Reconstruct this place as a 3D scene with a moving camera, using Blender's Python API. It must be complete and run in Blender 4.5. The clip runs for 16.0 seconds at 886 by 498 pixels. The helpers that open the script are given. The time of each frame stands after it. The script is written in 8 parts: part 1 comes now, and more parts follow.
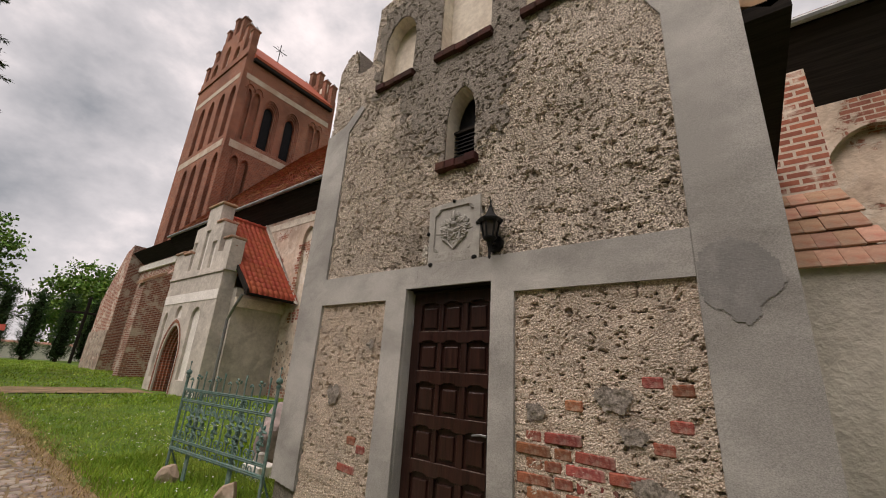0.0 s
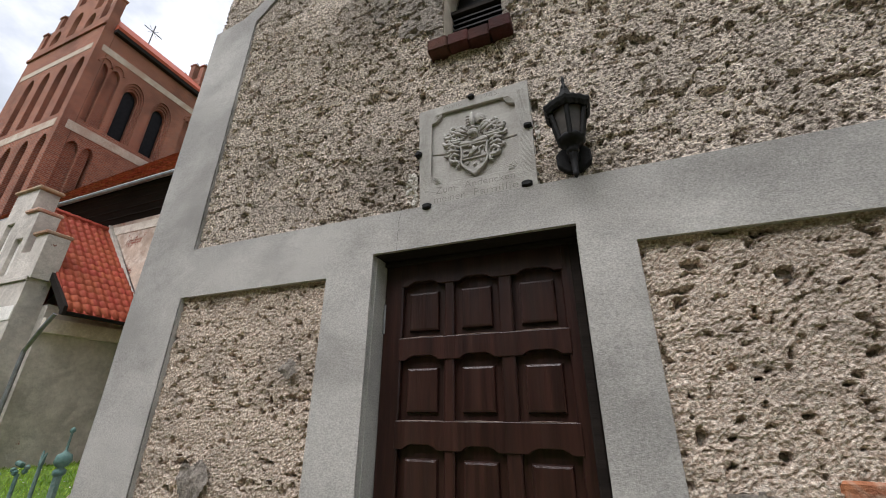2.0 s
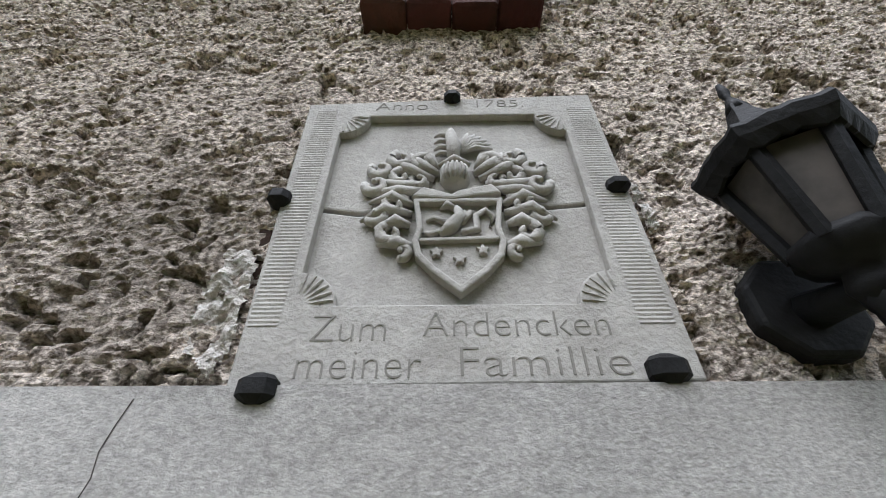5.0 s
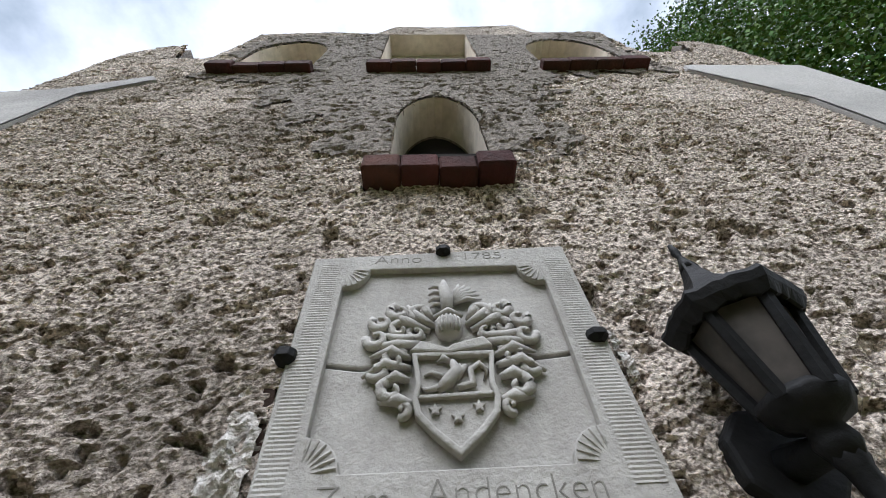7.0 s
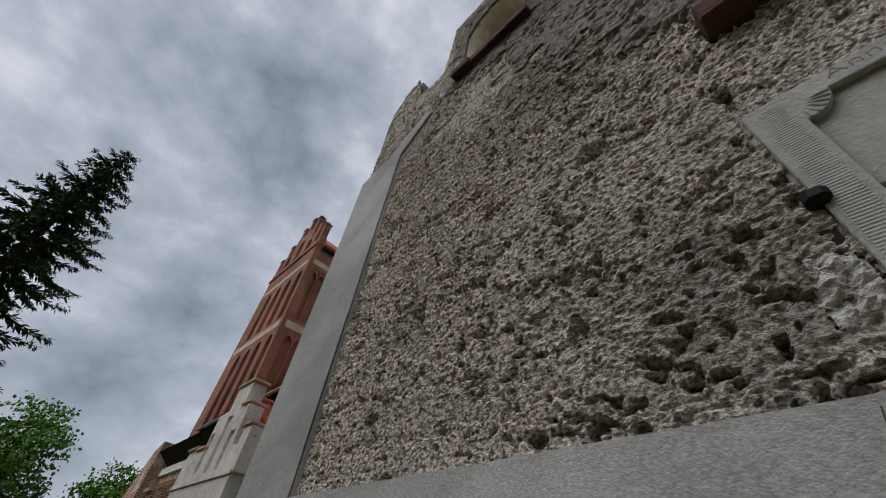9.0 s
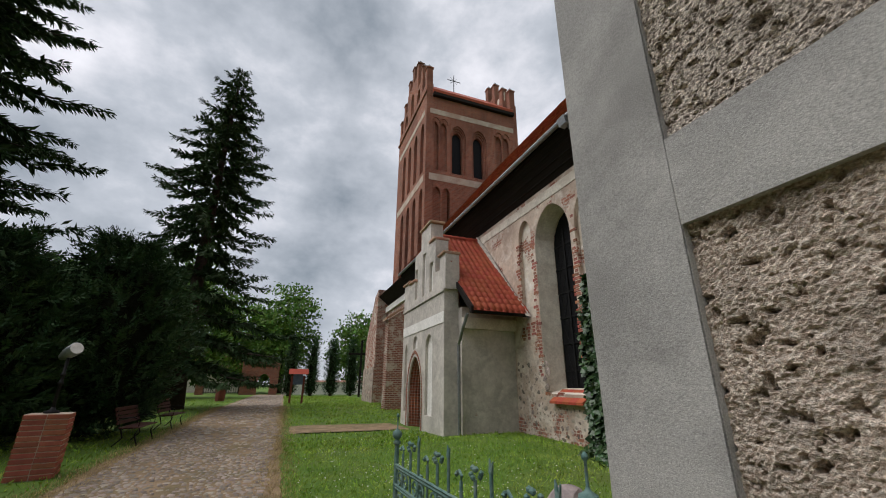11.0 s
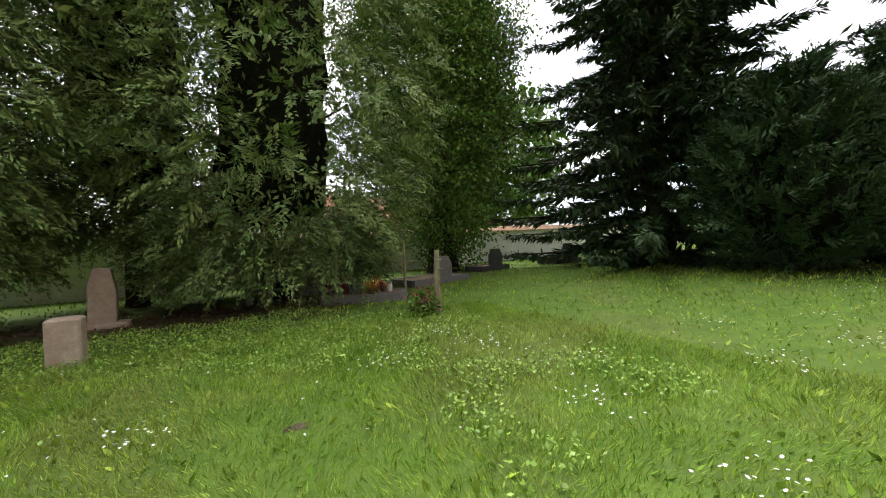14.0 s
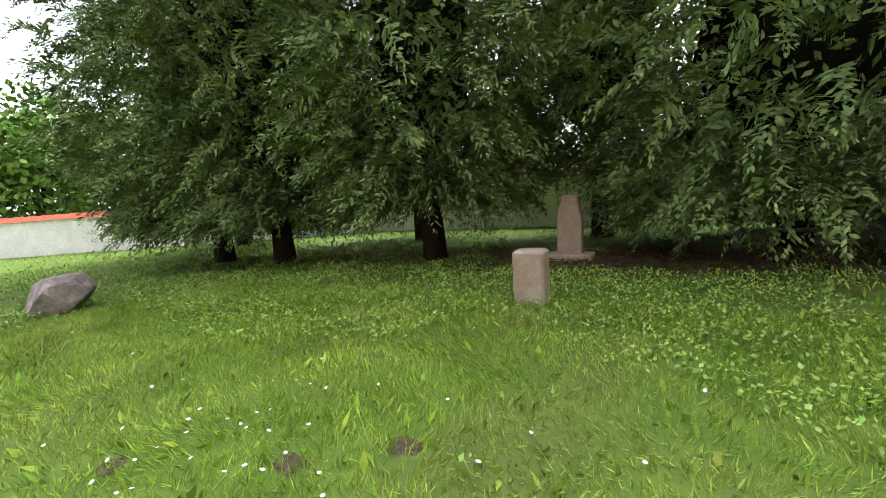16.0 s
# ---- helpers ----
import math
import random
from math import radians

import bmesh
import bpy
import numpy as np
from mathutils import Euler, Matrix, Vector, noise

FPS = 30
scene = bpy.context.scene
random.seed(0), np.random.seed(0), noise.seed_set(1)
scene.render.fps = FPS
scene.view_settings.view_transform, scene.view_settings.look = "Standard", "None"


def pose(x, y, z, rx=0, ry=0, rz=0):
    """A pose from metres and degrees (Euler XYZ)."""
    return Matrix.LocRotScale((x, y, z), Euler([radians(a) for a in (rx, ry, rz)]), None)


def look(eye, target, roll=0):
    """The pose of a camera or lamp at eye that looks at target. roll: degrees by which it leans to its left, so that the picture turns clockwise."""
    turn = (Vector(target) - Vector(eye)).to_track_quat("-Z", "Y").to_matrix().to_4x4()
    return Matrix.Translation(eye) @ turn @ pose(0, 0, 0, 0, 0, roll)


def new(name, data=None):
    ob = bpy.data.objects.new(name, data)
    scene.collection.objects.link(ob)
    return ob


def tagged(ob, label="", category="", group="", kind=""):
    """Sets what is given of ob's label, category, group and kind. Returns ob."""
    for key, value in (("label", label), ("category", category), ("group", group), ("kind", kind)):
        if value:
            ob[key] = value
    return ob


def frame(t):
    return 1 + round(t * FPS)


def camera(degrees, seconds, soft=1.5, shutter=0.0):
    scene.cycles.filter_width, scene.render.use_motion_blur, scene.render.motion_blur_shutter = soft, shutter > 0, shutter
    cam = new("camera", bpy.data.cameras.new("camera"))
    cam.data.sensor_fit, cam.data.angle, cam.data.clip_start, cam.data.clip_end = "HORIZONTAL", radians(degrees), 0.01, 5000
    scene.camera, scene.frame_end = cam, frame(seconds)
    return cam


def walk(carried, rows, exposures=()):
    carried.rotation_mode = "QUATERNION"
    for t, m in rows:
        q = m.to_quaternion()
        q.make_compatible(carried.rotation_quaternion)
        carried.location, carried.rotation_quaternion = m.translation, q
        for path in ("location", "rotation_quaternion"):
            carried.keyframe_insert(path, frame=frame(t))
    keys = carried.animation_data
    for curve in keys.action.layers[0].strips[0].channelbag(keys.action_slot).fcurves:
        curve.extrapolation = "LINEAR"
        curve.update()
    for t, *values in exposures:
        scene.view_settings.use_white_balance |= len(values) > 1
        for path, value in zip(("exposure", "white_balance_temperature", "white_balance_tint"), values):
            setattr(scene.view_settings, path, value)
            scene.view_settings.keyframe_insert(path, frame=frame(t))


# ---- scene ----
cam = camera(96.8, 16.0, soft=1.0)
METRES, EYE, TILT, LEAN, TURN = 10.8, 1.5, 0.0, 0.0, 37.9
ROWS = [
    (0.0, 0.0, 0.0, 0.0, -1.13, 17.84, -3.53),
    (0.5, -0.0208, 0.0416, 0.0014, -5.58, 18.58, -3.35),
    (1.0, -0.0336, 0.0899, 0.0022, -9.33, 18.76, -3.2),
    (1.5, -0.0443, 0.1372, 0.0034, -14.86, 19.87, -0.86),
    (2.0, -0.0467, 0.1805, 0.0052, -16.52, 22.81, -0.32),
    (2.5, -0.0418, 0.2189, 0.0112, -20.1, 23.87, -1.88),
    (3.0, -0.0317, 0.2617, 0.0253, -27.55, 25.64, -2.03),
    (3.5, -0.023, 0.2851, 0.0505, -32.19, 29.21, -1.08),
    (7.0, -0.0272, 0.2781, 0.078, -37.76, 53.15, 2.55),
    (7.5, -0.028, 0.2761, 0.078, -35.23, 61.83, 1.47),
    (8.0, -0.0309, 0.2794, 0.0765, -27.51, 66.77, -2.03),
    (8.5, -0.0409, 0.287, 0.0734, -9.73, 59.1, -6.9),
    (9.0, -0.0604, 0.2914, 0.0675, 6.72, 44.22, -5.94),
    (9.5, -0.0802, 0.2957, 0.0592, 18.57, 31.87, -3.2),
    (12.0, -0.1752, 0.2496, -0.0026, 44.37, 11.22, 0.29),
    (12.5, -0.2083, 0.2072, -0.0067, 60.99, 7.78, 0.17),
    (13.0, -0.2506, 0.1685, -0.0098, 80.56, 5.6, 0.14),
    (13.5, -0.2849, 0.1201, -0.0136, 98.59, 1.97, 1.84),
    (14.0, -0.3185, 0.0756, -0.0173, 111.85, -1.08, 2.24),
    (14.5, -0.3531, 0.0253, -0.0185, 125.77, -4.06, 0.77),
    (15.0, -0.3791, -0.0282, -0.0248, 140.22, -7.2, 1.46),
    (15.5, -0.4121, -0.0776, -0.0253, 156.51, -7.4, 2.98),
    (16.0, -0.4371, -0.1202, -0.0276, 171.89, -7.53, 4.21),
]
# close under the tablet: eye, aim, roll
NEAR = [(4.0, (-2.076, 2.389, 2.208), (-2.209, 4.055, 3.305), 3.0), (4.5, (-2.061, 2.353, 2.304), (-2.119, 3.97, 3.479), 1.4), (4.7, (-2.058, 2.327, 2.322), (-2.1, 3.93, 3.518), 0.7)]
EXPOSURES = [(0.0, -0.05, 6900, 20), (1.0, 0.08, 7300, 22), (1.5, 0.2, 6700, 18), (2.0, 0.35, 6000, 14), (2.5, 0.6, 5800, 14), (3.5, 1.05, 5600, 13), (4.0, 1.02, 5600, 13), (4.5, 0.83, 5600, 13), (7.0, 0.70, 5600, 13), (7.5, 0.38, 5600, 13), (8.0, -0.12, 6000, 14), (8.5, -0.55, 5800, 12), (9.0, -0.6, 5800, 12), (9.5, -0.38, 5900, 11), (12.0, -0.05, 6400, 16), (12.5, 0.2, 6800, 18), (13.0, 0.33, 7200, 18), (13.5, 0.85, 7500, 18), (14.0, 1.25, 6300, 14), (14.5, 1.52, 6300, 15), (15.2, 1.68, 6100, 17), (16.0, 1.70, 6100, 16)]
place = pose(0, 0, EYE, TILT, LEAN, TURN)
walked = [(t, place @ pose(METRES * x, METRES * y, METRES * z, 90 + pitch, roll, yaw)) for t, x, y, z, yaw, pitch, roll in ROWS] + [(t, look(eye, aim, roll)) for t, eye, aim, roll in NEAR]
walk(cam, sorted(walked, key=lambda row: row[0]), EXPOSURES)

# ---- world and light: an overcast day ----
world = bpy.data.worlds.new("overcast_sky")
scene.world = world
world.use_nodes = True
wn, wl = world.node_tree.nodes, world.node_tree.links
wn.clear()
SUN_EL, SUN_ROT = radians(50), radians(160)
sky = wn.new("ShaderNodeTexSky")
sky.sky_type = "NISHITA"
sky.sun_disc = False
sky.sun_elevation, sky.sun_rotation = SUN_EL, SUN_ROT
coord = wn.new("ShaderNodeTexCoord")
squash = wn.new("ShaderNodeMapping")
squash.inputs["Scale"].default_value = (1.0, 1.0, 1.5)
squash.inputs["Location"].default_value = (0.35, 0.1, 0.0)
wl.new(coord.outputs["Generated"], squash.inputs["Vector"])
cloud = wn.new("ShaderNodeTexNoise")
cloud.inputs["Scale"].default_value = 2.3
cloud.inputs["Detail"].default_value = 7
cloud.inputs["Roughness"].default_value = 0.56
cloud.inputs["Distortion"].default_value = 0.0
wl.new(squash.outputs["Vector"], cloud.inputs["Vector"])
ramp = wn.new("ShaderNodeValToRGB")
ramp.color_ramp.elements[0].position, ramp.color_ramp.elements[0].color = 0.33, (0.25, 0.28, 0.30, 1)
ramp.color_ramp.elements[1].position, ramp.color_ramp.elements[1].color = 0.66, (0.98, 0.94, 0.92, 1)
e = ramp.color_ramp.elements.new(0.5)
e.color = (0.535, 0.55, 0.56, 1)
wl.new(cloud.outputs["Fac"], ramp.inputs["Fac"])
sky_bg, cloud_bg = wn.new("ShaderNodeBackground"), wn.new("ShaderNodeBackground")
sky_bg.inputs["Strength"].default_value = 0.10
cloud_bg.inputs["Strength"].default_value = 1.3
wl.new(sky.outputs["Color"], sky_bg.inputs["Color"])
wl.new(ramp.outputs["Color"], cloud_bg.inputs["Color"])
wmix, wout = wn.new("ShaderNodeMixShader"), wn.new("ShaderNodeOutputWorld")
wmix.inputs["Fac"].default_value = 0.93
wl.new(sky_bg.outputs["Background"], wmix.inputs[1])
wl.new(cloud_bg.outputs["Background"], wmix.inputs[2])
wl.new(wmix.outputs["Shader"], wout.inputs["Surface"])

sun = new("sun", bpy.data.lights.new("sun", "SUN"))
sun.data.energy, sun.data.angle, sun.data.color = 3.3, radians(55), (1.0, 0.95, 0.88)
sun.matrix_world = look((-6, -18, 27), (-2, 0, 0))

# ---- building helpers ----
def gz(x, y):
    """Height of the ground."""
    base = np.clip(-0.2 - 0.0235 * np.asarray(x, float), -0.12, 0.45)
    u = np.clip((np.asarray(y, float) - 3.5) / 4.0, 0, 1)
    w = np.clip((np.asarray(x, float) + 19.0) / 6.0, 0, 1)
    return base + 0.25 * u * u * (3 - 2 * u) * w * w * (3 - 2 * w)


def hash3(i, j, k):
    n = (i.astype(np.int64) * 374761393 + j.astype(np.int64) * 668265263 + k.astype(np.int64) * 2147483647 + 1013904223) & 0x7FFFFFFF
    n = ((n ^ (n >> 13)) * 1274126177) & 0x7FFFFFFF
    n = ((n ^ (n >> 16)) * 911382323) & 0x7FFFFFFF
    return ((n ^ (n >> 15)) & 0xFFFF) / 65535.0


def vnoise(x, y, seed=0):
    """Smooth value noise in 0..1 on arrays."""
    x, y = np.asarray(x, float), np.asarray(y, float)
    i, j = np.floor(x).astype(np.int64), np.floor(y).astype(np.int64)
    u, v = x - i, y - j
    u, v = u * u * (3 - 2 * u), v * v * (3 - 2 * v)
    s = np.full_like(i, seed)
    a, b, c, d = hash3(i, j, s), hash3(i + 1, j, s), hash3(i, j + 1, s), hash3(i + 1, j + 1, s)
    return (a * (1 - u) + b * u) * (1 - v) + (c * (1 - u) + d * u) * v


def fbm(x, y, octaves=4, seed=0):
    total, amp, norm = 0.0, 1.0, 0.0
    for o in range(octaves):
        total = total + amp * vnoise(x * 2 ** o + 17.3 * o, y * 2 ** o - 9.1 * o, seed + o)
        norm, amp = norm + amp, amp * 0.5
    return total / norm


class G:
    """Collects vertices and faces of one mesh."""

    def __init__(self):
        self.v, self.f = [], []

    def add(self, verts, faces):
        n = len(self.v)
        self.v.extend(tuple(p) for p in verts)
        self.f.extend(tuple(n + i for i in f) for f in faces)
        return self

    def box(self, x0, x1, y0, y1, z0, z1):
        return self.add([(x0, y0, z0), (x1, y0, z0), (x1, y1, z0), (x0, y1, z0), (x0, y0, z1), (x1, y0, z1), (x1, y1, z1), (x0, y1, z1)],
                        [(0, 3, 2, 1), (4, 5, 6, 7), (0, 1, 5, 4), (1, 2, 6, 5), (2, 3, 7, 6), (3, 0, 4, 7)])

    def chamfer(self, x0, x1, y0, y1, z0, z1, c=0.01):
        """A box with its long edges cut all round."""
        vs, fs = [], []
        for z, e in ((z0, c), (z0 + c, 0), (z1 - c, 0), (z1, c)):
            k = c
            xa, xb, ya, yb = x0 + e, x1 - e, y0 + e, y1 - e
            vs += [(xa + k, ya, z), (xb - k, ya, z), (xb, ya + k, z), (xb, yb - k, z), (xb - k, yb, z), (xa + k, yb, z), (xa, yb - k, z), (xa, ya + k, z)]
        for r in range(3):
            for i in range(8):
                j = (i + 1) % 8
                fs.append((r * 8 + i, r * 8 + j, r * 8 + 8 + j, r * 8 + 8 + i))
        fs += [tuple(range(7, -1, -1)), tuple(range(24, 32))]
        return self.add(vs, fs)

    def prism(self, poly, axis, a, b):
        """poly in the two other axes, run from a to b along axis (0, 1, 2)."""
        def at(p, w):
            q = list(p)
            q.insert(axis, w)
            return q
        n = len(poly)
        vs = [at(p, a) for p in poly] + [at(p, b) for p in poly]
        fs = [(i, (i + 1) % n, n + (i + 1) % n, n + i) for i in range(n)]
        fs += [tuple(range(n - 1, -1, -1)), tuple(range(n, 2 * n))]
        return self.add(vs, fs)

    def tube(self, pts, r, n=6, cap=True):
        pts = [Vector(p) for p in pts]
        rs = r if isinstance(r, (list, tuple)) else [r] * len(pts)
        vs, fs = [], []
        ref = Vector((0, 0, 1))
        d0 = (pts[-1] - pts[0])
        if abs(d0.normalized().z if d0.length > 1e-6 else 0) > 0.9:
            ref = Vector((0, 1, 0))
        for i, p in enumerate(pts):
            d = (pts[min(i + 1, len(pts) - 1)] - pts[max(i - 1, 0)]).normalized()
            u = d.cross(ref)
            if u.length < 1e-4:
                u = d.cross(Vector((1, 0, 0)))
            u.normalize()
            w = u.cross(d)
            for k in range(n):
                a = 2 * math.pi * k / n
                vs.append(p + rs[i] * (math.cos(a) * u + math.sin(a) * w))
        for i in range(len(pts) - 1):
            for k in range(n):
                l = (k + 1) % n
                fs.append((i * n + k, i * n + l, (i + 1) * n + l, (i + 1) * n + k))
        if cap:
            fs += [tuple(range(n - 1, -1, -1)), tuple(range((len(pts) - 1) * n, len(pts) * n))]
        return self.add(vs, fs)

    def lathe(self, profile, c, n=10):
        """profile rows (radius, z) turned about the upright line through c."""
        vs, fs = [], []
        for r, z in profile:
            for k in range(n):
                a = 2 * math.pi * (k + 0.5) / n
                vs.append((c[0] + r * math.cos(a), c[1] + r * math.sin(a), c[2] + z))
        for i in range(len(profile) - 1):
            for k in range(n):
                l = (k + 1) % n
                fs.append((i * n + k, i * n + l, (i + 1) * n + l, (i + 1) * n + k))
        fs += [tuple(range(n - 1, -1, -1)), tuple(range((len(profile) - 1) * n, len(profile) * n))]
        return self.add(vs, fs)


def box_uv(me):
    """UVs in metres, along the face's main plane."""
    n = len(me.polygons)
    if not n:
        return
    nor, tot = np.empty(n * 3), np.empty(n, dtype=np.int32)
    me.polygons.foreach_get("normal", nor)
    me.polygons.foreach_get("loop_total", tot)
    ax = np.repeat(np.argmax(np.abs(nor.reshape(-1, 3)) * (1, 1, 1.2), axis=1), tot)
    li = np.empty(len(me.loops), dtype=np.int32)
    me.loops.foreach_get("vertex_index", li)
    co = np.empty(len(me.vertices) * 3)
    me.vertices.foreach_get("co", co)
    p = co.reshape(-1, 3)[li]
    u = np.where(ax == 0, p[:, 1], p[:, 0])
    v = np.where(ax == 2, p[:, 1], p[:, 2])
    me.uv_layers.new(name="metres").data.foreach_set("uv", np.stack([u, v], 1).ravel().astype(np.float32))


def mesh_of(name, g, material, smooth=False):
    me = bpy.data.meshes.new(name)
    me.from_pydata(g.v, [], g.f)
    me.update()
    fix = bmesh.new()
    fix.from_mesh(me)
    bmesh.ops.remove_doubles(fix, verts=fix.verts, dist=1e-6)
    bmesh.ops.recalc_face_normals(fix, faces=fix.faces)
    fix.to_mesh(me)
    fix.free()
    box_uv(me)
    if material:
        me.materials.append(material)
    if smooth:
        me.polygons.foreach_set("use_smooth", [True] * len(me.polygons))
    return me


def mesh_np(name, v, f, material, smooth=False, uv=False):
    """A large mesh from arrays: v (n, 3), f (m, 3 or 4)."""
    v, f = np.asarray(v, np.float32), np.asarray(f, np.int32)
    me = bpy.data.meshes.new(name)
    k = f.shape[1]
    me.vertices.add(len(v))
    me.vertices.foreach_set("co", v.ravel())
    me.loops.add(f.size)
    me.loops.foreach_set("vertex_index", f.ravel())
    me.polygons.add(len(f))
    me.polygons.foreach_set("loop_start", np.arange(0, f.size, k, dtype=np.int32))
    me.polygons.foreach_set("use_smooth", np.full(len(f), smooth))
    me.update(calc_edges=True)
    if uv:
        box_uv(me)
    me.materials.append(material)
    return me


def thing(name, label, category, group="", at=(0, 0, 0), kind=""):
    """An Empty at the thing's base, which its parts hang under."""
    ob = new(name)
    ob.location = at
    ob.empty_display_size = 0.1
    return tagged(ob, label, category, group, kind)


def part(name, g, material, parent=None, label="", smooth=False, bevel=0.0):
    ob = new(name, g if isinstance(g, bpy.types.Mesh) else mesh_of(name, g, material, smooth))
    if parent is not None:
        base, p = Vector((0, 0, 0)), parent
        while p is not None:
            base += p.location
            p = p.parent
        ob.parent = parent
        ob.location = -base
    if bevel:
        m = ob.modifiers.new("worn_edges", "BEVEL")
        m.width, m.segments, m.limit_method = bevel, 2, "ANGLE"
    return tagged(ob, label)


def setting(name, g, material, label, category, smooth=False, bevel=0.0):
    ob = part(name, g, material, None, "", smooth, bevel)
    return tagged(ob, label, category, "", "structure")


def arch(x0, x1, z0, spring, apex, n=7):
    """A pointed arch outline, anticlockwise from its lower left."""
    c, pts = (x0 + x1) / 2, [(x0, z0), (x1, z0)]
    for i in range(n + 1):
        t = i / n
        pts.append((x1 - (x1 - c) * (1 - math.cos(t * math.pi / 2)), spring + (apex - spring) * math.sin(t * math.pi / 2) * (0.88 + 0.12 * t)))
    for i in range(n - 1, -1, -1):
        t = i / n
        pts.append((x0 + (c - x0) * (1 - math.cos(t * math.pi / 2)), spring + (apex - spring) * math.sin(t * math.pi / 2) * (0.88 + 0.12 * t)))
    return pts


def inside(poly, x, z):
    """Which of the points lie in the outline."""
    hit = np.zeros(x.shape, bool)
    for (x1, z1), (x2, z2) in zip(poly, poly[1:] + poly[:1]):
        if z1 == z2:
            continue
        hit ^= ((z1 > z) != (z2 > z)) & (x < (x2 - x1) * (z - z1) / (z2 - z1) + x1)
    return hit


def holed(outline, holes, axis, a, b):
    """A slab with an outline and holes, from a to b along axis, in one mesh: two faces and all reveals."""
    cu = bpy.data.curves.new("outline", "CURVE")
    cu.dimensions, cu.fill_mode, cu.extrude = "2D", "BOTH", abs(b - a) / 2
    for loop in [outline] + holes:
        sp = cu.splines.new("POLY")
        sp.points.add(len(loop) - 1)
        for pt, (p, q) in zip(sp.points, loop):
            pt.co = (p, q, 0, 1)
        sp.use_cyclic_u = True
    tmp = bpy.data.objects.new("outline", cu)
    scene.collection.objects.link(tmp)
    me = bpy.data.meshes.new_from_object(tmp)
    bpy.data.objects.remove(tmp)
    g = G()
    for v in me.vertices:
        q = [v.co.x, v.co.y]
        q.insert(axis, (a + b) / 2 + v.co.z)
        g.v.append(tuple(q))
    g.f = [tuple(f.vertices) for f in me.polygons]
    bpy.data.meshes.remove(me)
    bpy.data.curves.remove(cu)
    return g


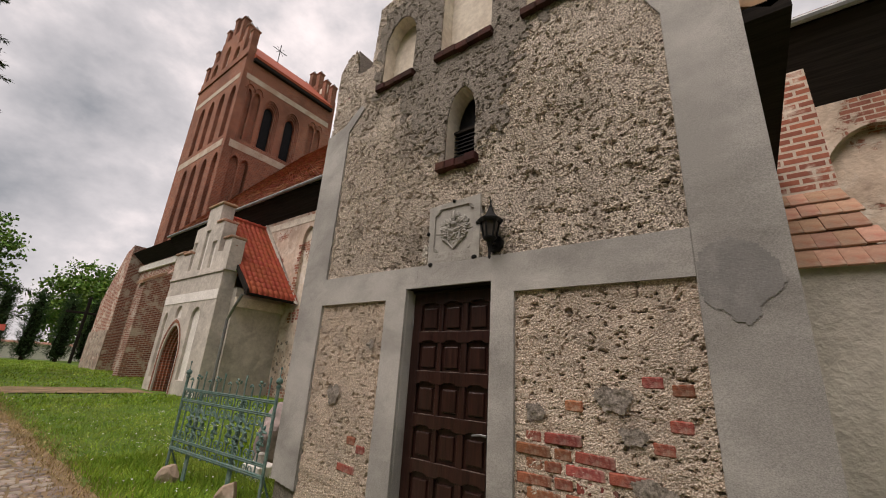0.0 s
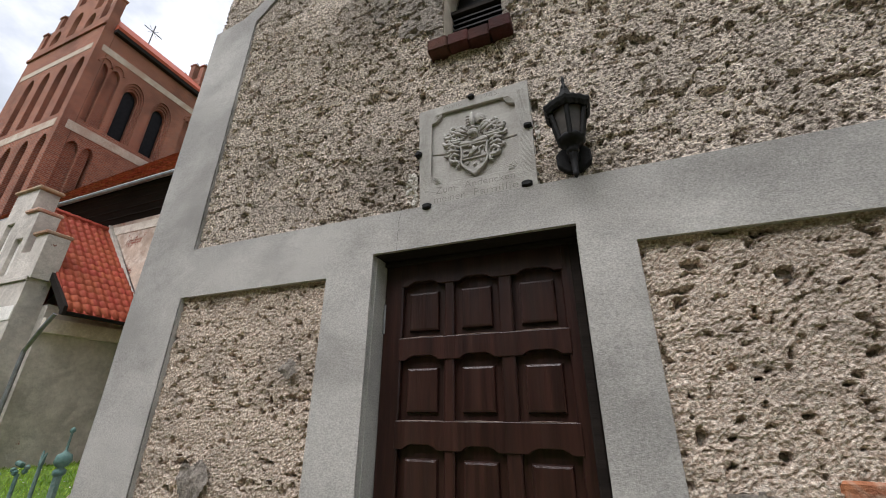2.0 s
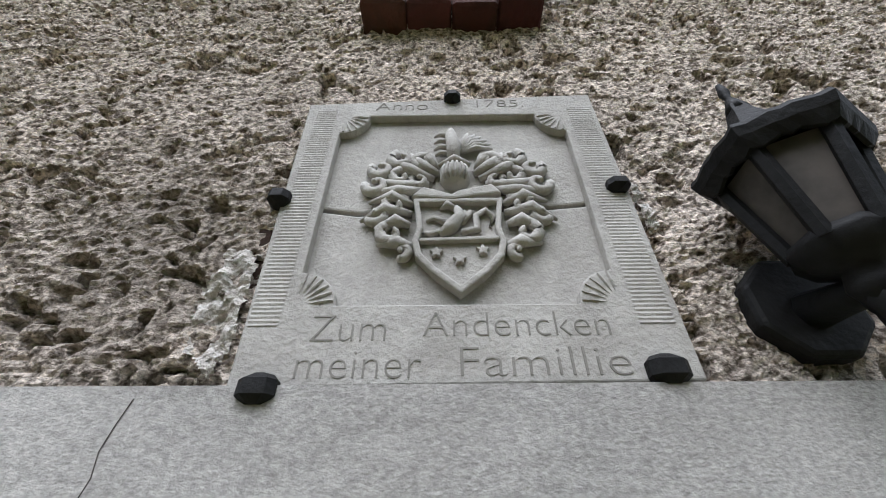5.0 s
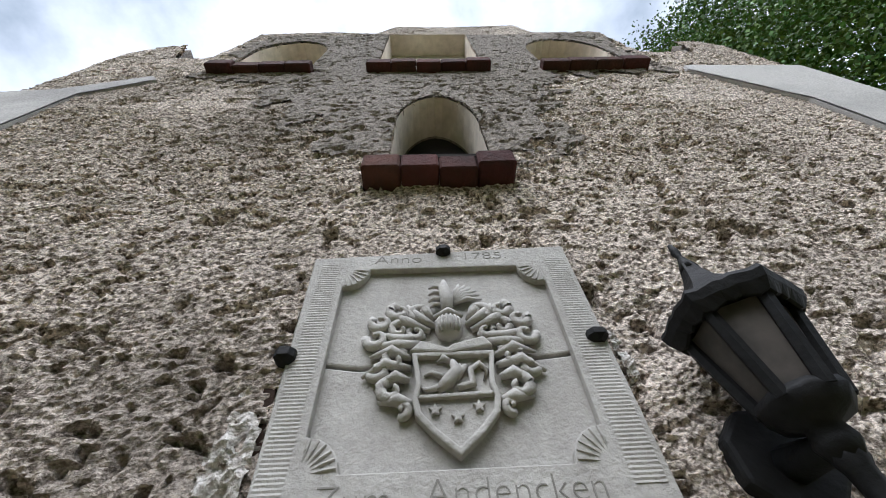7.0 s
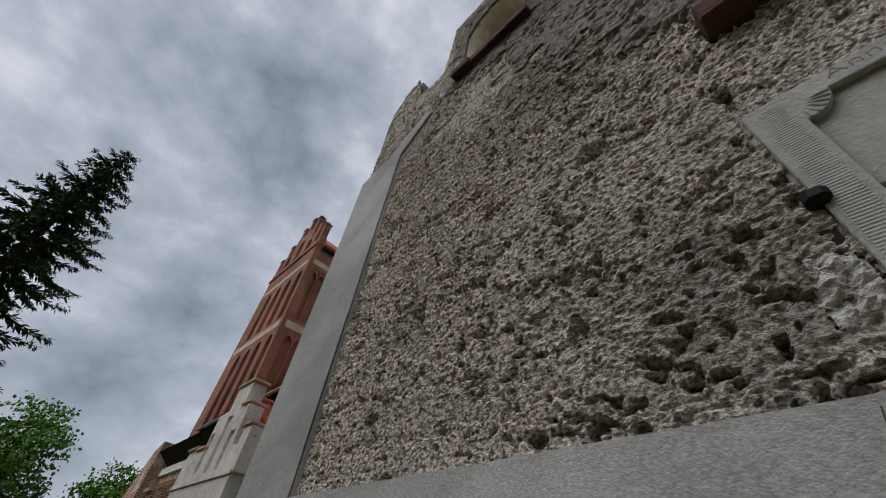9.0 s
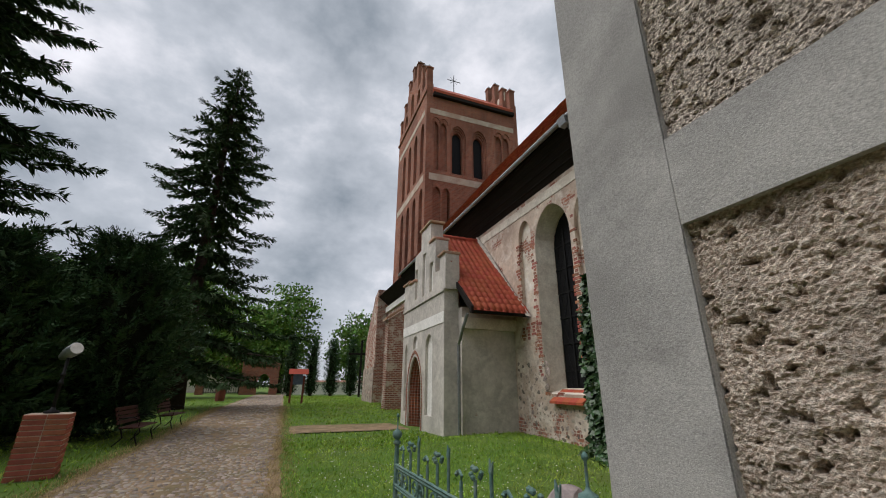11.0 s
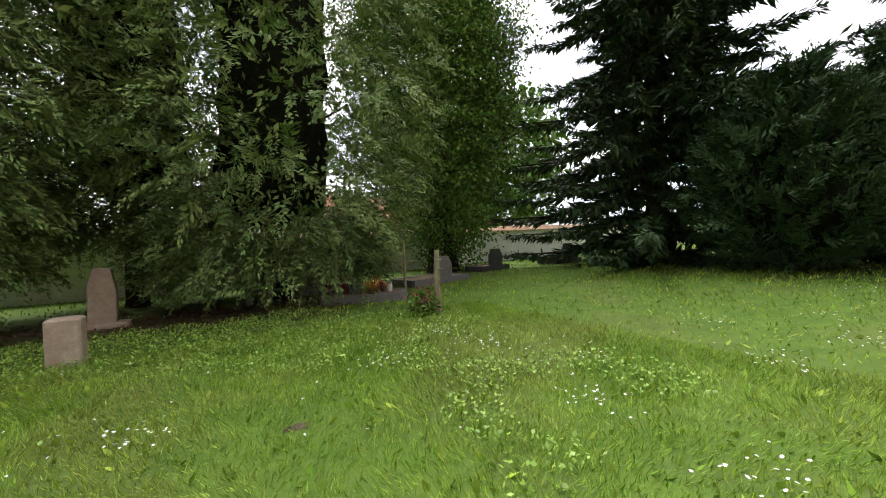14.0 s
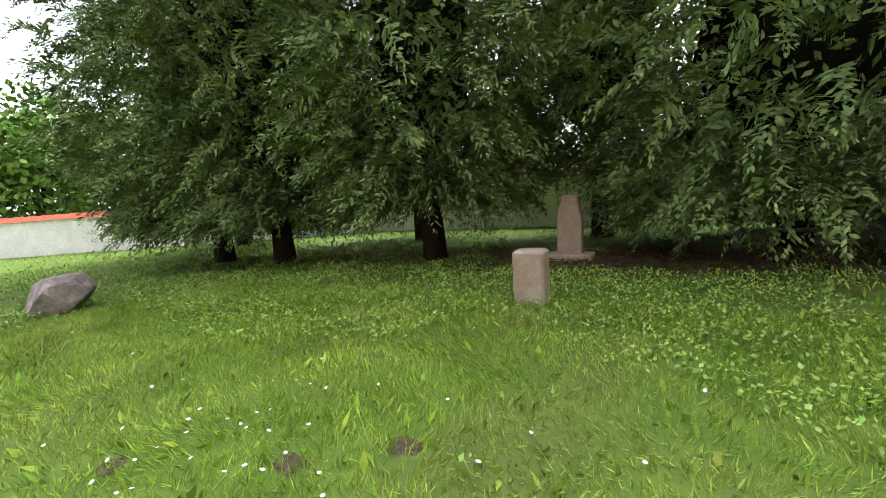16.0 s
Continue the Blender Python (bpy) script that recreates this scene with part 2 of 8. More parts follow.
# ---- materials ----
def material(name, a, b, scale=3.0, rough=0.85, bump=0.3, bump_scale=40.0, stain=None, stain_scale=0.8, stain_amount=0.5, vary=0.0, metal=0.0, island=0.0, coat=0.0, depth=0.012, stretch=(1, 1, 1), sharp=(0.35, 0.65), speckle=(0.86, 1.1)):
    """Two colours mixed by a noise, a third in larger stains, relief from a fine noise. vary: lightness by object."""
    m = bpy.data.materials.new(name)
    m.use_nodes = True
    nt = m.node_tree
    bsdf = nt.nodes["Principled BSDF"]
    co = nt.nodes.new("ShaderNodeTexCoord")
    mp = nt.nodes.new("ShaderNodeMapping")
    mp.inputs["Scale"].default_value = stretch
    nt.links.new(co.outputs["Object"], mp.inputs["Vector"])

    def noise_at(s, detail=6, distort=0.0):
        n = nt.nodes.new("ShaderNodeTexNoise")
        n.inputs["Scale"].default_value, n.inputs["Detail"].default_value, n.inputs["Distortion"].default_value = s, detail, distort
        n.inputs["Roughness"].default_value = 0.6
        nt.links.new(mp.outputs["Vector"], n.inputs["Vector"])
        return n.outputs["Fac"]

    def ranged(sock, lo, hi):
        r = nt.nodes.new("ShaderNodeMapRange")
        r.inputs["From Min"].default_value, r.inputs["From Max"].default_value = lo, hi
        nt.links.new(sock, r.inputs["Value"])
        return r.outputs["Result"]

    def mix(fac, p, q, kind="MIX"):
        x = nt.nodes.new("ShaderNodeMix")
        x.data_type, x.blend_type = "RGBA", kind
        for sock, val in (("Factor", fac), ("A", p), ("B", q)):
            target = [s for s in x.inputs if s.name == sock and s.enabled and (sock == "Factor" or s.type == "RGBA")][0]
            if isinstance(val, bpy.types.NodeSocket):
                nt.links.new(val, target)
            else:
                target.default_value = val if sock == "Factor" else (*val, 1)
        return [s for s in x.outputs if s.type == "RGBA"][0]

    col = mix(ranged(noise_at(scale), *sharp), a, b)
    grain = nt.nodes.new("ShaderNodeMapRange")
    grain.inputs["From Min"].default_value, grain.inputs["From Max"].default_value = 0.3, 0.7
    grain.inputs["To Min"].default_value, grain.inputs["To Max"].default_value = speckle
    nt.links.new(noise_at(bump_scale * 0.6, 4), grain.inputs["Value"])
    if stain:
        amount = nt.nodes.new("ShaderNodeMath")
        amount.operation, amount.inputs[1].default_value = "MULTIPLY", stain_amount
        nt.links.new(ranged(noise_at(stain_scale, 7, 0.6), 0.48, 0.66), amount.inputs[0])
        col = mix(amount.outputs[0], col, stain)
    hsv = nt.nodes.new("ShaderNodeHueSaturation")
    nt.links.new(col, hsv.inputs["Color"])
    value = grain.outputs["Result"]
    if vary or island:
        src = nt.nodes.new("ShaderNodeObjectInfo").outputs["Random"] if vary else nt.nodes.new("ShaderNodeNewGeometry").outputs["Random Per Island"]
        v = vary or island
        r = nt.nodes.new("ShaderNodeMapRange")
        r.inputs["To Min"].default_value, r.inputs["To Max"].default_value = 1 - v, 1 + v
        nt.links.new(src, r.inputs["Value"])
        mul = nt.nodes.new("ShaderNodeMath")
        mul.operation = "MULTIPLY"
        nt.links.new(value, mul.inputs[0])
        nt.links.new(r.outputs["Result"], mul.inputs[1])
        value = mul.outputs[0]
        h = nt.nodes.new("ShaderNodeMapRange")
        h.inputs["To Min"].default_value, h.inputs["To Max"].default_value = 0.5 - 0.06 * v, 0.5 + 0.06 * v
        frac = nt.nodes.new("ShaderNodeMath")
        frac.operation = "FRACT"
        big = nt.nodes.new("ShaderNodeMath")
        big.operation, big.inputs[1].default_value = "MULTIPLY", 7.31
        nt.links.new(src, big.inputs[0])
        nt.links.new(big.outputs[0], frac.inputs[0])
        nt.links.new(frac.outputs[0], h.inputs["Value"])
        nt.links.new(h.outputs["Result"], hsv.inputs["Hue"])
    nt.links.new(value, hsv.inputs["Value"])
    nt.links.new(hsv.outputs["Color"], bsdf.inputs["Base Color"])
    bsdf.inputs["Roughness"].default_value, bsdf.inputs["Metallic"].default_value = rough, metal
    bsdf.inputs["Coat Weight"].default_value = coat
    bsdf.inputs["Specular IOR Level"].default_value = 0.5 if rough < 0.55 else 0.15
    if bump:
        bn = nt.nodes.new("ShaderNodeBump")
        bn.inputs["Strength"].default_value, bn.inputs["Distance"].default_value = bump, depth
        nt.links.new(noise_at(bump_scale, 8), bn.inputs["Height"])
        nt.links.new(bn.outputs["Normal"], bsdf.inputs["Normal"])
    return m


def brickwork(name, a, b, mortar, worn=None, worn_amount=0.5, worn_scale=0.6, width=0.28, height=0.1, joint=0.014, lo=0.46, hi=0.62):
    """Brickwork for surfaces that stay far off, in metres on the UVs, with plaster or soot left over it in patches."""
    m = material(name, a, b, 1.2, 0.9, 0.25, 30.0)
    nt = m.node_tree
    bsdf = nt.nodes["Principled BSDF"]
    uv = nt.nodes.new("ShaderNodeUVMap")
    br = nt.nodes.new("ShaderNodeTexBrick")
    br.inputs["Scale"].default_value = 1.0
    br.inputs["Brick Width"].default_value, br.inputs["Row Height"].default_value = width, height
    br.inputs["Mortar Size"].default_value, br.inputs["Mortar Smooth"].default_value = joint, 0.2
    br.inputs["Color1"].default_value, br.inputs["Color2"].default_value, br.inputs["Mortar"].default_value = (*a, 1), (*b, 1), (*mortar, 1)
    nt.links.new(uv.outputs["UV"], br.inputs["Vector"])
    hsv = [n for n in nt.nodes if n.type == "HUE_SAT"][0]
    src = br.outputs["Color"]
    big = nt.nodes.new("ShaderNodeTexNoise")
    big.inputs["Scale"].default_value, big.inputs["Detail"].default_value = worn_scale, 8
    big.inputs["Roughness"].default_value = 0.65
    co = [n for n in nt.nodes if n.type == "TEX_COORD"][0]
    nt.links.new(co.outputs["Object"], big.inputs["Vector"])
    if worn:
        r = nt.nodes.new("ShaderNodeMapRange")
        r.inputs["From Min"].default_value, r.inputs["From Max"].default_value = lo, hi
        r.inputs["To Max"].default_value = worn_amount
        nt.links.new(big.outputs["Fac"], r.inputs["Value"])
        x = nt.nodes.new("ShaderNodeMix")
        x.data_type = "RGBA"
        nt.links.new(r.outputs["Result"], x.inputs[0])
        nt.links.new(src, x.inputs[6])
        x.inputs[7].default_value = (*worn, 1)
        src = x.outputs[2]
    nt.links.new(src, hsv.inputs["Color"])
    bump2 = nt.nodes.new("ShaderNodeBump")
    bump2.invert = True
    bump2.inputs["Strength"].default_value, bump2.inputs["Distance"].default_value = 0.6, 0.02
    nt.links.new(br.outputs["Fac"], bump2.inputs["Height"])
    old = [n for n in nt.nodes if n.type == "BUMP" and n != bump2][0]
    nt.links.new(old.outputs["Normal"], bump2.inputs["Normal"])
    nt.links.new(bump2.outputs["Normal"], bsdf.inputs["Normal"])
    return m


def plastered(name, plaster, brick, mortar, lo, hi, patch_scale=0.9, width=0.28, height=0.1):
    """Old plaster (two colours and a stain) that has come off its brickwork in patches."""
    m = material(name, plaster[0], plaster[1], 1.1, 0.92, 0.8, 14, plaster[2], 1.9, 0.75, depth=0.035)
    nt = m.node_tree
    hsv = [n for n in nt.nodes if n.type == "HUE_SAT"][0]
    bsdf = nt.nodes["Principled BSDF"]
    plain = hsv.inputs["Color"].links[0].from_socket
    uv = nt.nodes.new("ShaderNodeUVMap")
    br = nt.nodes.new("ShaderNodeTexBrick")
    br.inputs["Scale"].default_value = 1.0
    br.inputs["Brick Width"].default_value, br.inputs["Row Height"].default_value = width, height
    br.inputs["Mortar Size"].default_value, br.inputs["Mortar Smooth"].default_value = 0.014, 0.3
    br.inputs["Color1"].default_value, br.inputs["Color2"].default_value, br.inputs["Mortar"].default_value = (*brick[0], 1), (*brick[1], 1), (*mortar, 1)
    nt.links.new(uv.outputs["UV"], br.inputs["Vector"])
    big = nt.nodes.new("ShaderNodeTexNoise")
    big.inputs["Scale"].default_value, big.inputs["Detail"].default_value, big.inputs["Roughness"].default_value = patch_scale, 10, 0.7
    co = [n for n in nt.nodes if n.type == "TEX_COORD"][0]
    nt.links.new(co.outputs["Object"], big.inputs["Vector"])
    r = nt.nodes.new("ShaderNodeMapRange")
    r.inputs["From Min"].default_value, r.inputs["From Max"].default_value = lo, hi
    nt.links.new(big.outputs["Fac"], r.inputs["Value"])
    x = nt.nodes.new("ShaderNodeMix")
    x.data_type = "RGBA"
    nt.links.new(r.outputs["Result"], x.inputs[0])
    nt.links.new(br.outputs["Color"], x.inputs[6])
    nt.links.new(plain, x.inputs[7])
    nt.links.new(x.outputs[2], hsv.inputs["Color"])
    step = nt.nodes.new("ShaderNodeBump")
    step.inputs["Strength"].default_value, step.inputs["Distance"].default_value = 0.7, 0.02
    nt.links.new(r.outputs["Result"], step.inputs["Height"])
    old = [n for n in nt.nodes if n.type == "BUMP" and n != step][0]
    nt.links.new(old.outputs["Normal"], step.inputs["Normal"])
    nt.links.new(step.outputs["Normal"], bsdf.inputs["Normal"])
    return m


DARKCEMENT = material("dark_cement", (0.25, 0.245, 0.235), (0.20, 0.195, 0.19), 2.5, 0.85, 0.3, 120, (0.34, 0.33, 0.31), 6, 0.4)
CEMENT = material("grey_cement", (0.50, 0.485, 0.455), (0.35, 0.34, 0.32), 1.6, 0.85, 0.8, 300, (0.20, 0.19, 0.175), 0.9, 0.75, depth=0.0022, stretch=(0.7, 1, 1), speckle=(0.68, 1.2), sharp=(0.4, 0.6))
ROUGHCAST = material("roughcast", (0.90, 0.79, 0.675), (0.19, 0.152, 0.12), 95.0, 0.95, 1.0, 210, (0.23, 0.20, 0.17), 0.9, 0.65, depth=0.013, sharp=(0.45, 0.59), stretch=(0.8, 1, 1), speckle=(0.52, 1.34))
RUBBLE = material("lime_rubble", (0.90, 0.79, 0.67), (0.50, 0.385, 0.295), 95.0, 0.95, 1.0, 200, (0.27, 0.235, 0.20), 1.8, 0.6, depth=0.013, sharp=(0.40, 0.58), stretch=(0.8, 1, 1), speckle=(0.55, 1.32))
SMOOTHCAST = material("dark_roughcast", (0.37, 0.33, 0.285), (0.17, 0.15, 0.13), 60.0, 0.95, 0.9, 150, (0.2, 0.18, 0.155), 1.5, 0.5, depth=0.008, sharp=(0.4, 0.6))
LIMEWASH = material("limewash", (0.76, 0.70, 0.60), (0.62, 0.55, 0.46), 2.5, 0.9, 0.2, 30, (0.45, 0.38, 0.31), 3.0, 0.45)
WHITEWASH = material("white_plaster", (0.86, 0.83, 0.78), (0.76, 0.73, 0.68), 2.0, 0.9, 0.15, 25, (0.55, 0.52, 0.47), 1.2, 0.25)
PLASTER = plastered("grey_plaster", ((0.60, 0.55, 0.49), (0.43, 0.395, 0.35), (0.68, 0.63, 0.565)), ((0.36, 0.15, 0.10), (0.3, 0.12, 0.09)), (0.5, 0.43, 0.36), 0.28, 0.31)
NAVEPLASTER = plastered("old_nave_plaster", ((0.62, 0.50, 0.40), (0.42, 0.325, 0.255), (0.76, 0.69, 0.60)), ((0.38, 0.16, 0.105), (0.25, 0.10, 0.075)), (0.50, 0.41, 0.33), 0.425, 0.46)
NICHEPLASTER = plastered("flaking_white_plaster", ((0.72, 0.65, 0.54), (0.60, 0.52, 0.42), (0.84, 0.81, 0.76)), ((0.38, 0.17, 0.11), (0.27, 0.11, 0.08)), (0.55, 0.46, 0.37), 0.425, 0.45)
BANDPLASTER = material("weathered_band", (0.52, 0.45, 0.365), (0.42, 0.35, 0.28), 1.2, 0.9, 0.3, 20, (0.33, 0.20, 0.14), 0.9, 0.6)
STONE = material("sandstone", (0.42, 0.405, 0.365), (0.35, 0.335, 0.30), 6.0, 0.85, 0.25, 90, (0.28, 0.27, 0.25), 5, 0.3)
WOOD = material("dark_stained_oak", (0.019, 0.0078, 0.0062), (0.044, 0.0175, 0.013), 30.0, 0.33, 0.5, 90, (0.055, 0.034, 0.027), 9, 0.3, stretch=(1, 1, 0.07), depth=0.006)
BLACK = material("black_iron", (0.008, 0.008, 0.008), (0.014, 0.014, 0.014), 20, 0.6, 0.2, 80)
DARKWOOD = material("tarred_eave_boards", (0.016, 0.013, 0.011), (0.026, 0.021, 0.018), 20, 0.85, 0.4, 40, stretch=(0.05, 1, 1))
ZINC = material("zinc", (0.30, 0.31, 0.31), (0.22, 0.225, 0.23), 5, 0.5, 0.05, 20, metal=0.6)
VERDIGRIS = material("green_painted_iron", (0.17, 0.27, 0.24), (0.09, 0.17, 0.155), 25, 0.6, 0.3, 90, (0.30, 0.33, 0.30), 14, 0.45)
BRICK = material("brick", (0.37, 0.125, 0.075), (0.21, 0.07, 0.05), 14, 0.95, 0.9, 50, (0.46, 0.35, 0.28), 11, 0.65, vary=0.3)
SILLBRICK = material("sill_brick", (0.085, 0.033, 0.026), (0.045, 0.022, 0.019), 9, 0.85, 0.7, 60, (0.03, 0.026, 0.024), 6, 0.6, vary=0.25)
REDTILE = material("red_roof_tile", (0.42, 0.095, 0.05), (0.34, 0.075, 0.042), 4, 0.6, 0.15, 40, vary=0.12)
OLDTILE = material("old_roof_tile", (0.46, 0.30, 0.20), (0.36, 0.18, 0.115), 3, 0.85, 0.3, 30, (0.42, 0.38, 0.29), 2, 0.7, vary=0.25)
TOWERBRICK = brickwork("tower_brick", (0.35, 0.12, 0.065), (0.20, 0.065, 0.04), (0.31, 0.205, 0.155), (0.13, 0.06, 0.042), 0.75, 0.32, joint=0.016, lo=0.42, hi=0.64)
NAVEBRICK = plastered("pier_brickwork", ((0.54, 0.42, 0.35), (0.40, 0.30, 0.25), (0.64, 0.57, 0.50)), ((0.36, 0.13, 0.085), (0.22, 0.08, 0.06)), (0.46, 0.38, 0.31), 0.475, 0.52)
OLDBRICK = brickwork("old_nave_brick", (0.33, 0.12, 0.075), (0.20, 0.075, 0.055), (0.48, 0.40, 0.33), (0.56, 0.49, 0.41), 0.85, 1.6, joint=0.018, lo=0.52, hi=0.6)
FIELDSTONE = material("fieldstone_wall", (0.40, 0.35, 0.29), (0.22, 0.17, 0.14), 2.6, 0.95, 0.8, 9, (0.3, 0.14, 0.1), 2.2, 0.4)
EARTH = material("grassy_earth", (0.075, 0.14, 0.022), (0.115, 0.185, 0.03), 2.0, 0.95, 0.6, 12, (0.13, 0.125, 0.05), 0.5, 0.4)
SAND = material("sandy_path_bed", (0.33, 0.235, 0.145), (0.21, 0.15, 0.09), 3.0, 0.95, 0.8, 40, (0.11, 0.105, 0.045), 1.2, 0.6)
COBBLE = material("fieldstone_cobble", (0.36, 0.30, 0.245), (0.24, 0.205, 0.175), 6.0, 0.8, 0.5, 40, (0.22, 0.165, 0.11), 5, 0.65, vary=0.4)
COBBLES = material("joined_cobble", (0.36, 0.30, 0.245), (0.24, 0.205, 0.175), 6.0, 0.8, 0.5, 40, (0.22, 0.165, 0.11), 5, 0.65, island=0.4)
BARK = material("bark", (0.06, 0.045, 0.035), (0.035, 0.027, 0.022), 8, 0.95, 0.8, 25)
SPRUCE = material("spruce_needles", (0.028, 0.054, 0.02), (0.05, 0.088, 0.029), 1.5, 0.7, 0, 40, island=0.35)
THUJA = material("thuja_sprays", (0.105, 0.172, 0.05), (0.25, 0.345, 0.112), 0.9, 0.65, 0, 40, island=0.35)
# near-black filler inside the evergreens: the crown's inner shade put into its colour
TWIG_SHADE = material("inner_twig_shade", (0.010, 0.014, 0.007), (0.018, 0.02, 0.010), 9.0, 0.95, 1.0, 14, depth=0.15)
JUNIPER = material("juniper_sprays", (0.027, 0.058, 0.023), (0.052, 0.096, 0.033), 1.5, 0.7, 0, 40, island=0.35)
# darker copy of the broad leaves, with shade put into the green
SHADELEAF = material("shaded_leaves", (0.045, 0.095, 0.016), (0.09, 0.17, 0.026), 1.0, 0.55, 0, 40, island=0.4)
LEAF = material("broad_leaves", (0.07, 0.14, 0.02), (0.12, 0.22, 0.032), 1.0, 0.55, 0, 40, island=0.4)
BLADE = material("grass_blades", (0.19, 0.32, 0.03), (0.30, 0.435, 0.05), 0.9, 0.55, 0, 40, (0.38, 0.36, 0.12), 0.45, 0.4, island=0.35)
IVY = material("ivy_leaves", (0.020, 0.052, 0.013), (0.040, 0.09, 0.021), 3, 0.45, 0, 40, island=0.4)
GLASS = material("dark_window", (0.010, 0.010, 0.011), (0.016, 0.016, 0.017), 6, 0.35, 0.1, 20)


NAVETILE = brickwork("nave_roof_tile", (0.50, 0.19, 0.10), (0.27, 0.095, 0.055), (0.06, 0.03, 0.022), (0.34, 0.22, 0.15), 0.5, 0.8, 0.18, 0.2, 0.03)

MOULDED = material("moulded_brick", (0.24, 0.105, 0.075), (0.16, 0.075, 0.06), 6, 0.9, 0.5, 40, (0.34, 0.26, 0.21), 4, 0.5, stretch=(0.3, 1, 1))
OLDTILES = material("nave_tiles", (0.42, 0.165, 0.09), (0.30, 0.11, 0.065), 3, 0.85, 0.3, 30, (0.36, 0.25, 0.17), 2, 0.5, island=0.4)

# porous and matt surfaces reflect little at their skin
for m_, level in ((BLACK, 0.15), (WOOD, 0.42), (ROUGHCAST, 0.1), (RUBBLE, 0.1), (SMOOTHCAST, 0.1), (CEMENT, 0.2), (PLASTER, 0.2), (SPRUCE, 0.15), (JUNIPER, 0.15), (TWIG_SHADE, 0.05), (THUJA, 0.25), (BARK, 0.1), (DARKWOOD, 0.1), (GLASS, 0.06), (SILLBRICK, 0.1), (TOWERBRICK, 0.15)):
    m_.node_tree.nodes["Principled BSDF"].inputs["Specular IOR Level"].default_value = level
# ---- the ground ----
def ticks(lo, hi, near_lo, near_hi, step):
    a = near_lo - np.cumsum(step * 1.35 ** np.arange(1, 40))
    b = near_hi + np.cumsum(step * 1.35 ** np.arange(1, 40))
    return np.unique(np.concatenate([a[a > lo][::-1], [lo], np.arange(near_lo, near_hi, step), b[b < hi], [hi]]))


gx, gy = ticks(-1500, 1500, -62, 26, 0.5), ticks(-1500, 1500, -24, 14, 0.5)
X, Y = np.meshgrid(gx, gy)
Z = gz(X, Y) + 0.05 * (fbm(X * 0.7, Y * 0.7, 3, 5) - 0.5) * (np.abs(Y - 0.1) > 1.9) * (np.hypot(X, Y) < 70)
n, m = X.shape
idx = np.arange(n * m).reshape(n, m)
quads = np.stack([idx[:-1, :-1], idx[:-1, 1:], idx[1:, 1:], idx[1:, :-1]], -1).reshape(-1, 4)
ground = new("ground", mesh_np("ground", np.stack([X, Y, Z], -1).reshape(-1, 3), quads, EARTH, True))
tagged(ground, "mown churchyard lawn of green grass with bare earth", "ground", "", "structure")


def strip(name, x0, x1, y0, y1, lift, mat_, label, ragged=0.12):
    """A thin bed on the ground with uneven edges."""
    xs = np.arange(x0, x1 + 0.01, 0.25)
    cols = 9
    vs, fs = [], []
    for i, x in enumerate(xs):
        a = y0 + ragged * (fbm(np.array([x * 1.3]), np.array([3.1]), 3, 3)[0] - 0.5) * 2
        b = y1 + ragged * (fbm(np.array([x * 1.3]), np.array([8.7]), 3, 4)[0] - 0.5) * 2
        for k in range(cols):
            y = a + (b - a) * k / (cols - 1)
            edge = -0.03 if k in (0, cols - 1) else 0
            vs.append((x, y, float(gz(x, y)) + lift + edge))
    for i in range(len(xs) - 1):
        for k in range(cols - 1):
            fs.append((i * cols + k, (i + 1) * cols + k, (i + 1) * cols + k + 1, i * cols + k + 1))
    ob = new(name, mesh_np(name, vs, fs, mat_, True))
    return tagged(ob, label, "path", "", "structure")


strip("path_bed", -62, 14, -1.75, 1.95, 0.02, SAND, "sandy bed of the cobbled churchyard path")
strip("side_path", -19.6, -17.6, 1.9, 6.1, 0.025, SAND, "trodden sandy path to the porch door")

# ---- the gabled facade ----
FY = 2.78
GABLE = [(-4.28, -0.4), (0.26, -0.4), (0.27, 5.65), (0.2, 5.95), (0.0, 5.9), (-0.06, 5.5), (-0.45, 5.52), (-0.47, 6.42), (-1.05, 6.5), (-1.15, 6.95),
         (-1.9, 6.88), (-2.35, 6.92), (-2.52, 6.5), (-3.1, 6.56), (-3.56, 6.48), (-3.6, 5.5), (-3.88, 5.48), (-3.98, 5.98), (-4.16, 5.9), (-4.29, 5.7)]
DOOR = [(-2.56, -0.4), (-1.62, -0.4), (-1.62, 2.27), (-2.56, 2.27)]
WINDOW = arch(-2.21, -1.85, 3.53, 4.02, 4.42)
NICHE_A = arch(-3.34, -2.80, 5.0, 5.6, 6.02)
NICHE_B = [(-2.38, 5.0), (-1.70, 5.0), (-1.70, 6.38), (-2.38, 6.38)]
NICHE_C = arch(-1.30, -0.72, 5.0, 5.6, 6.02)


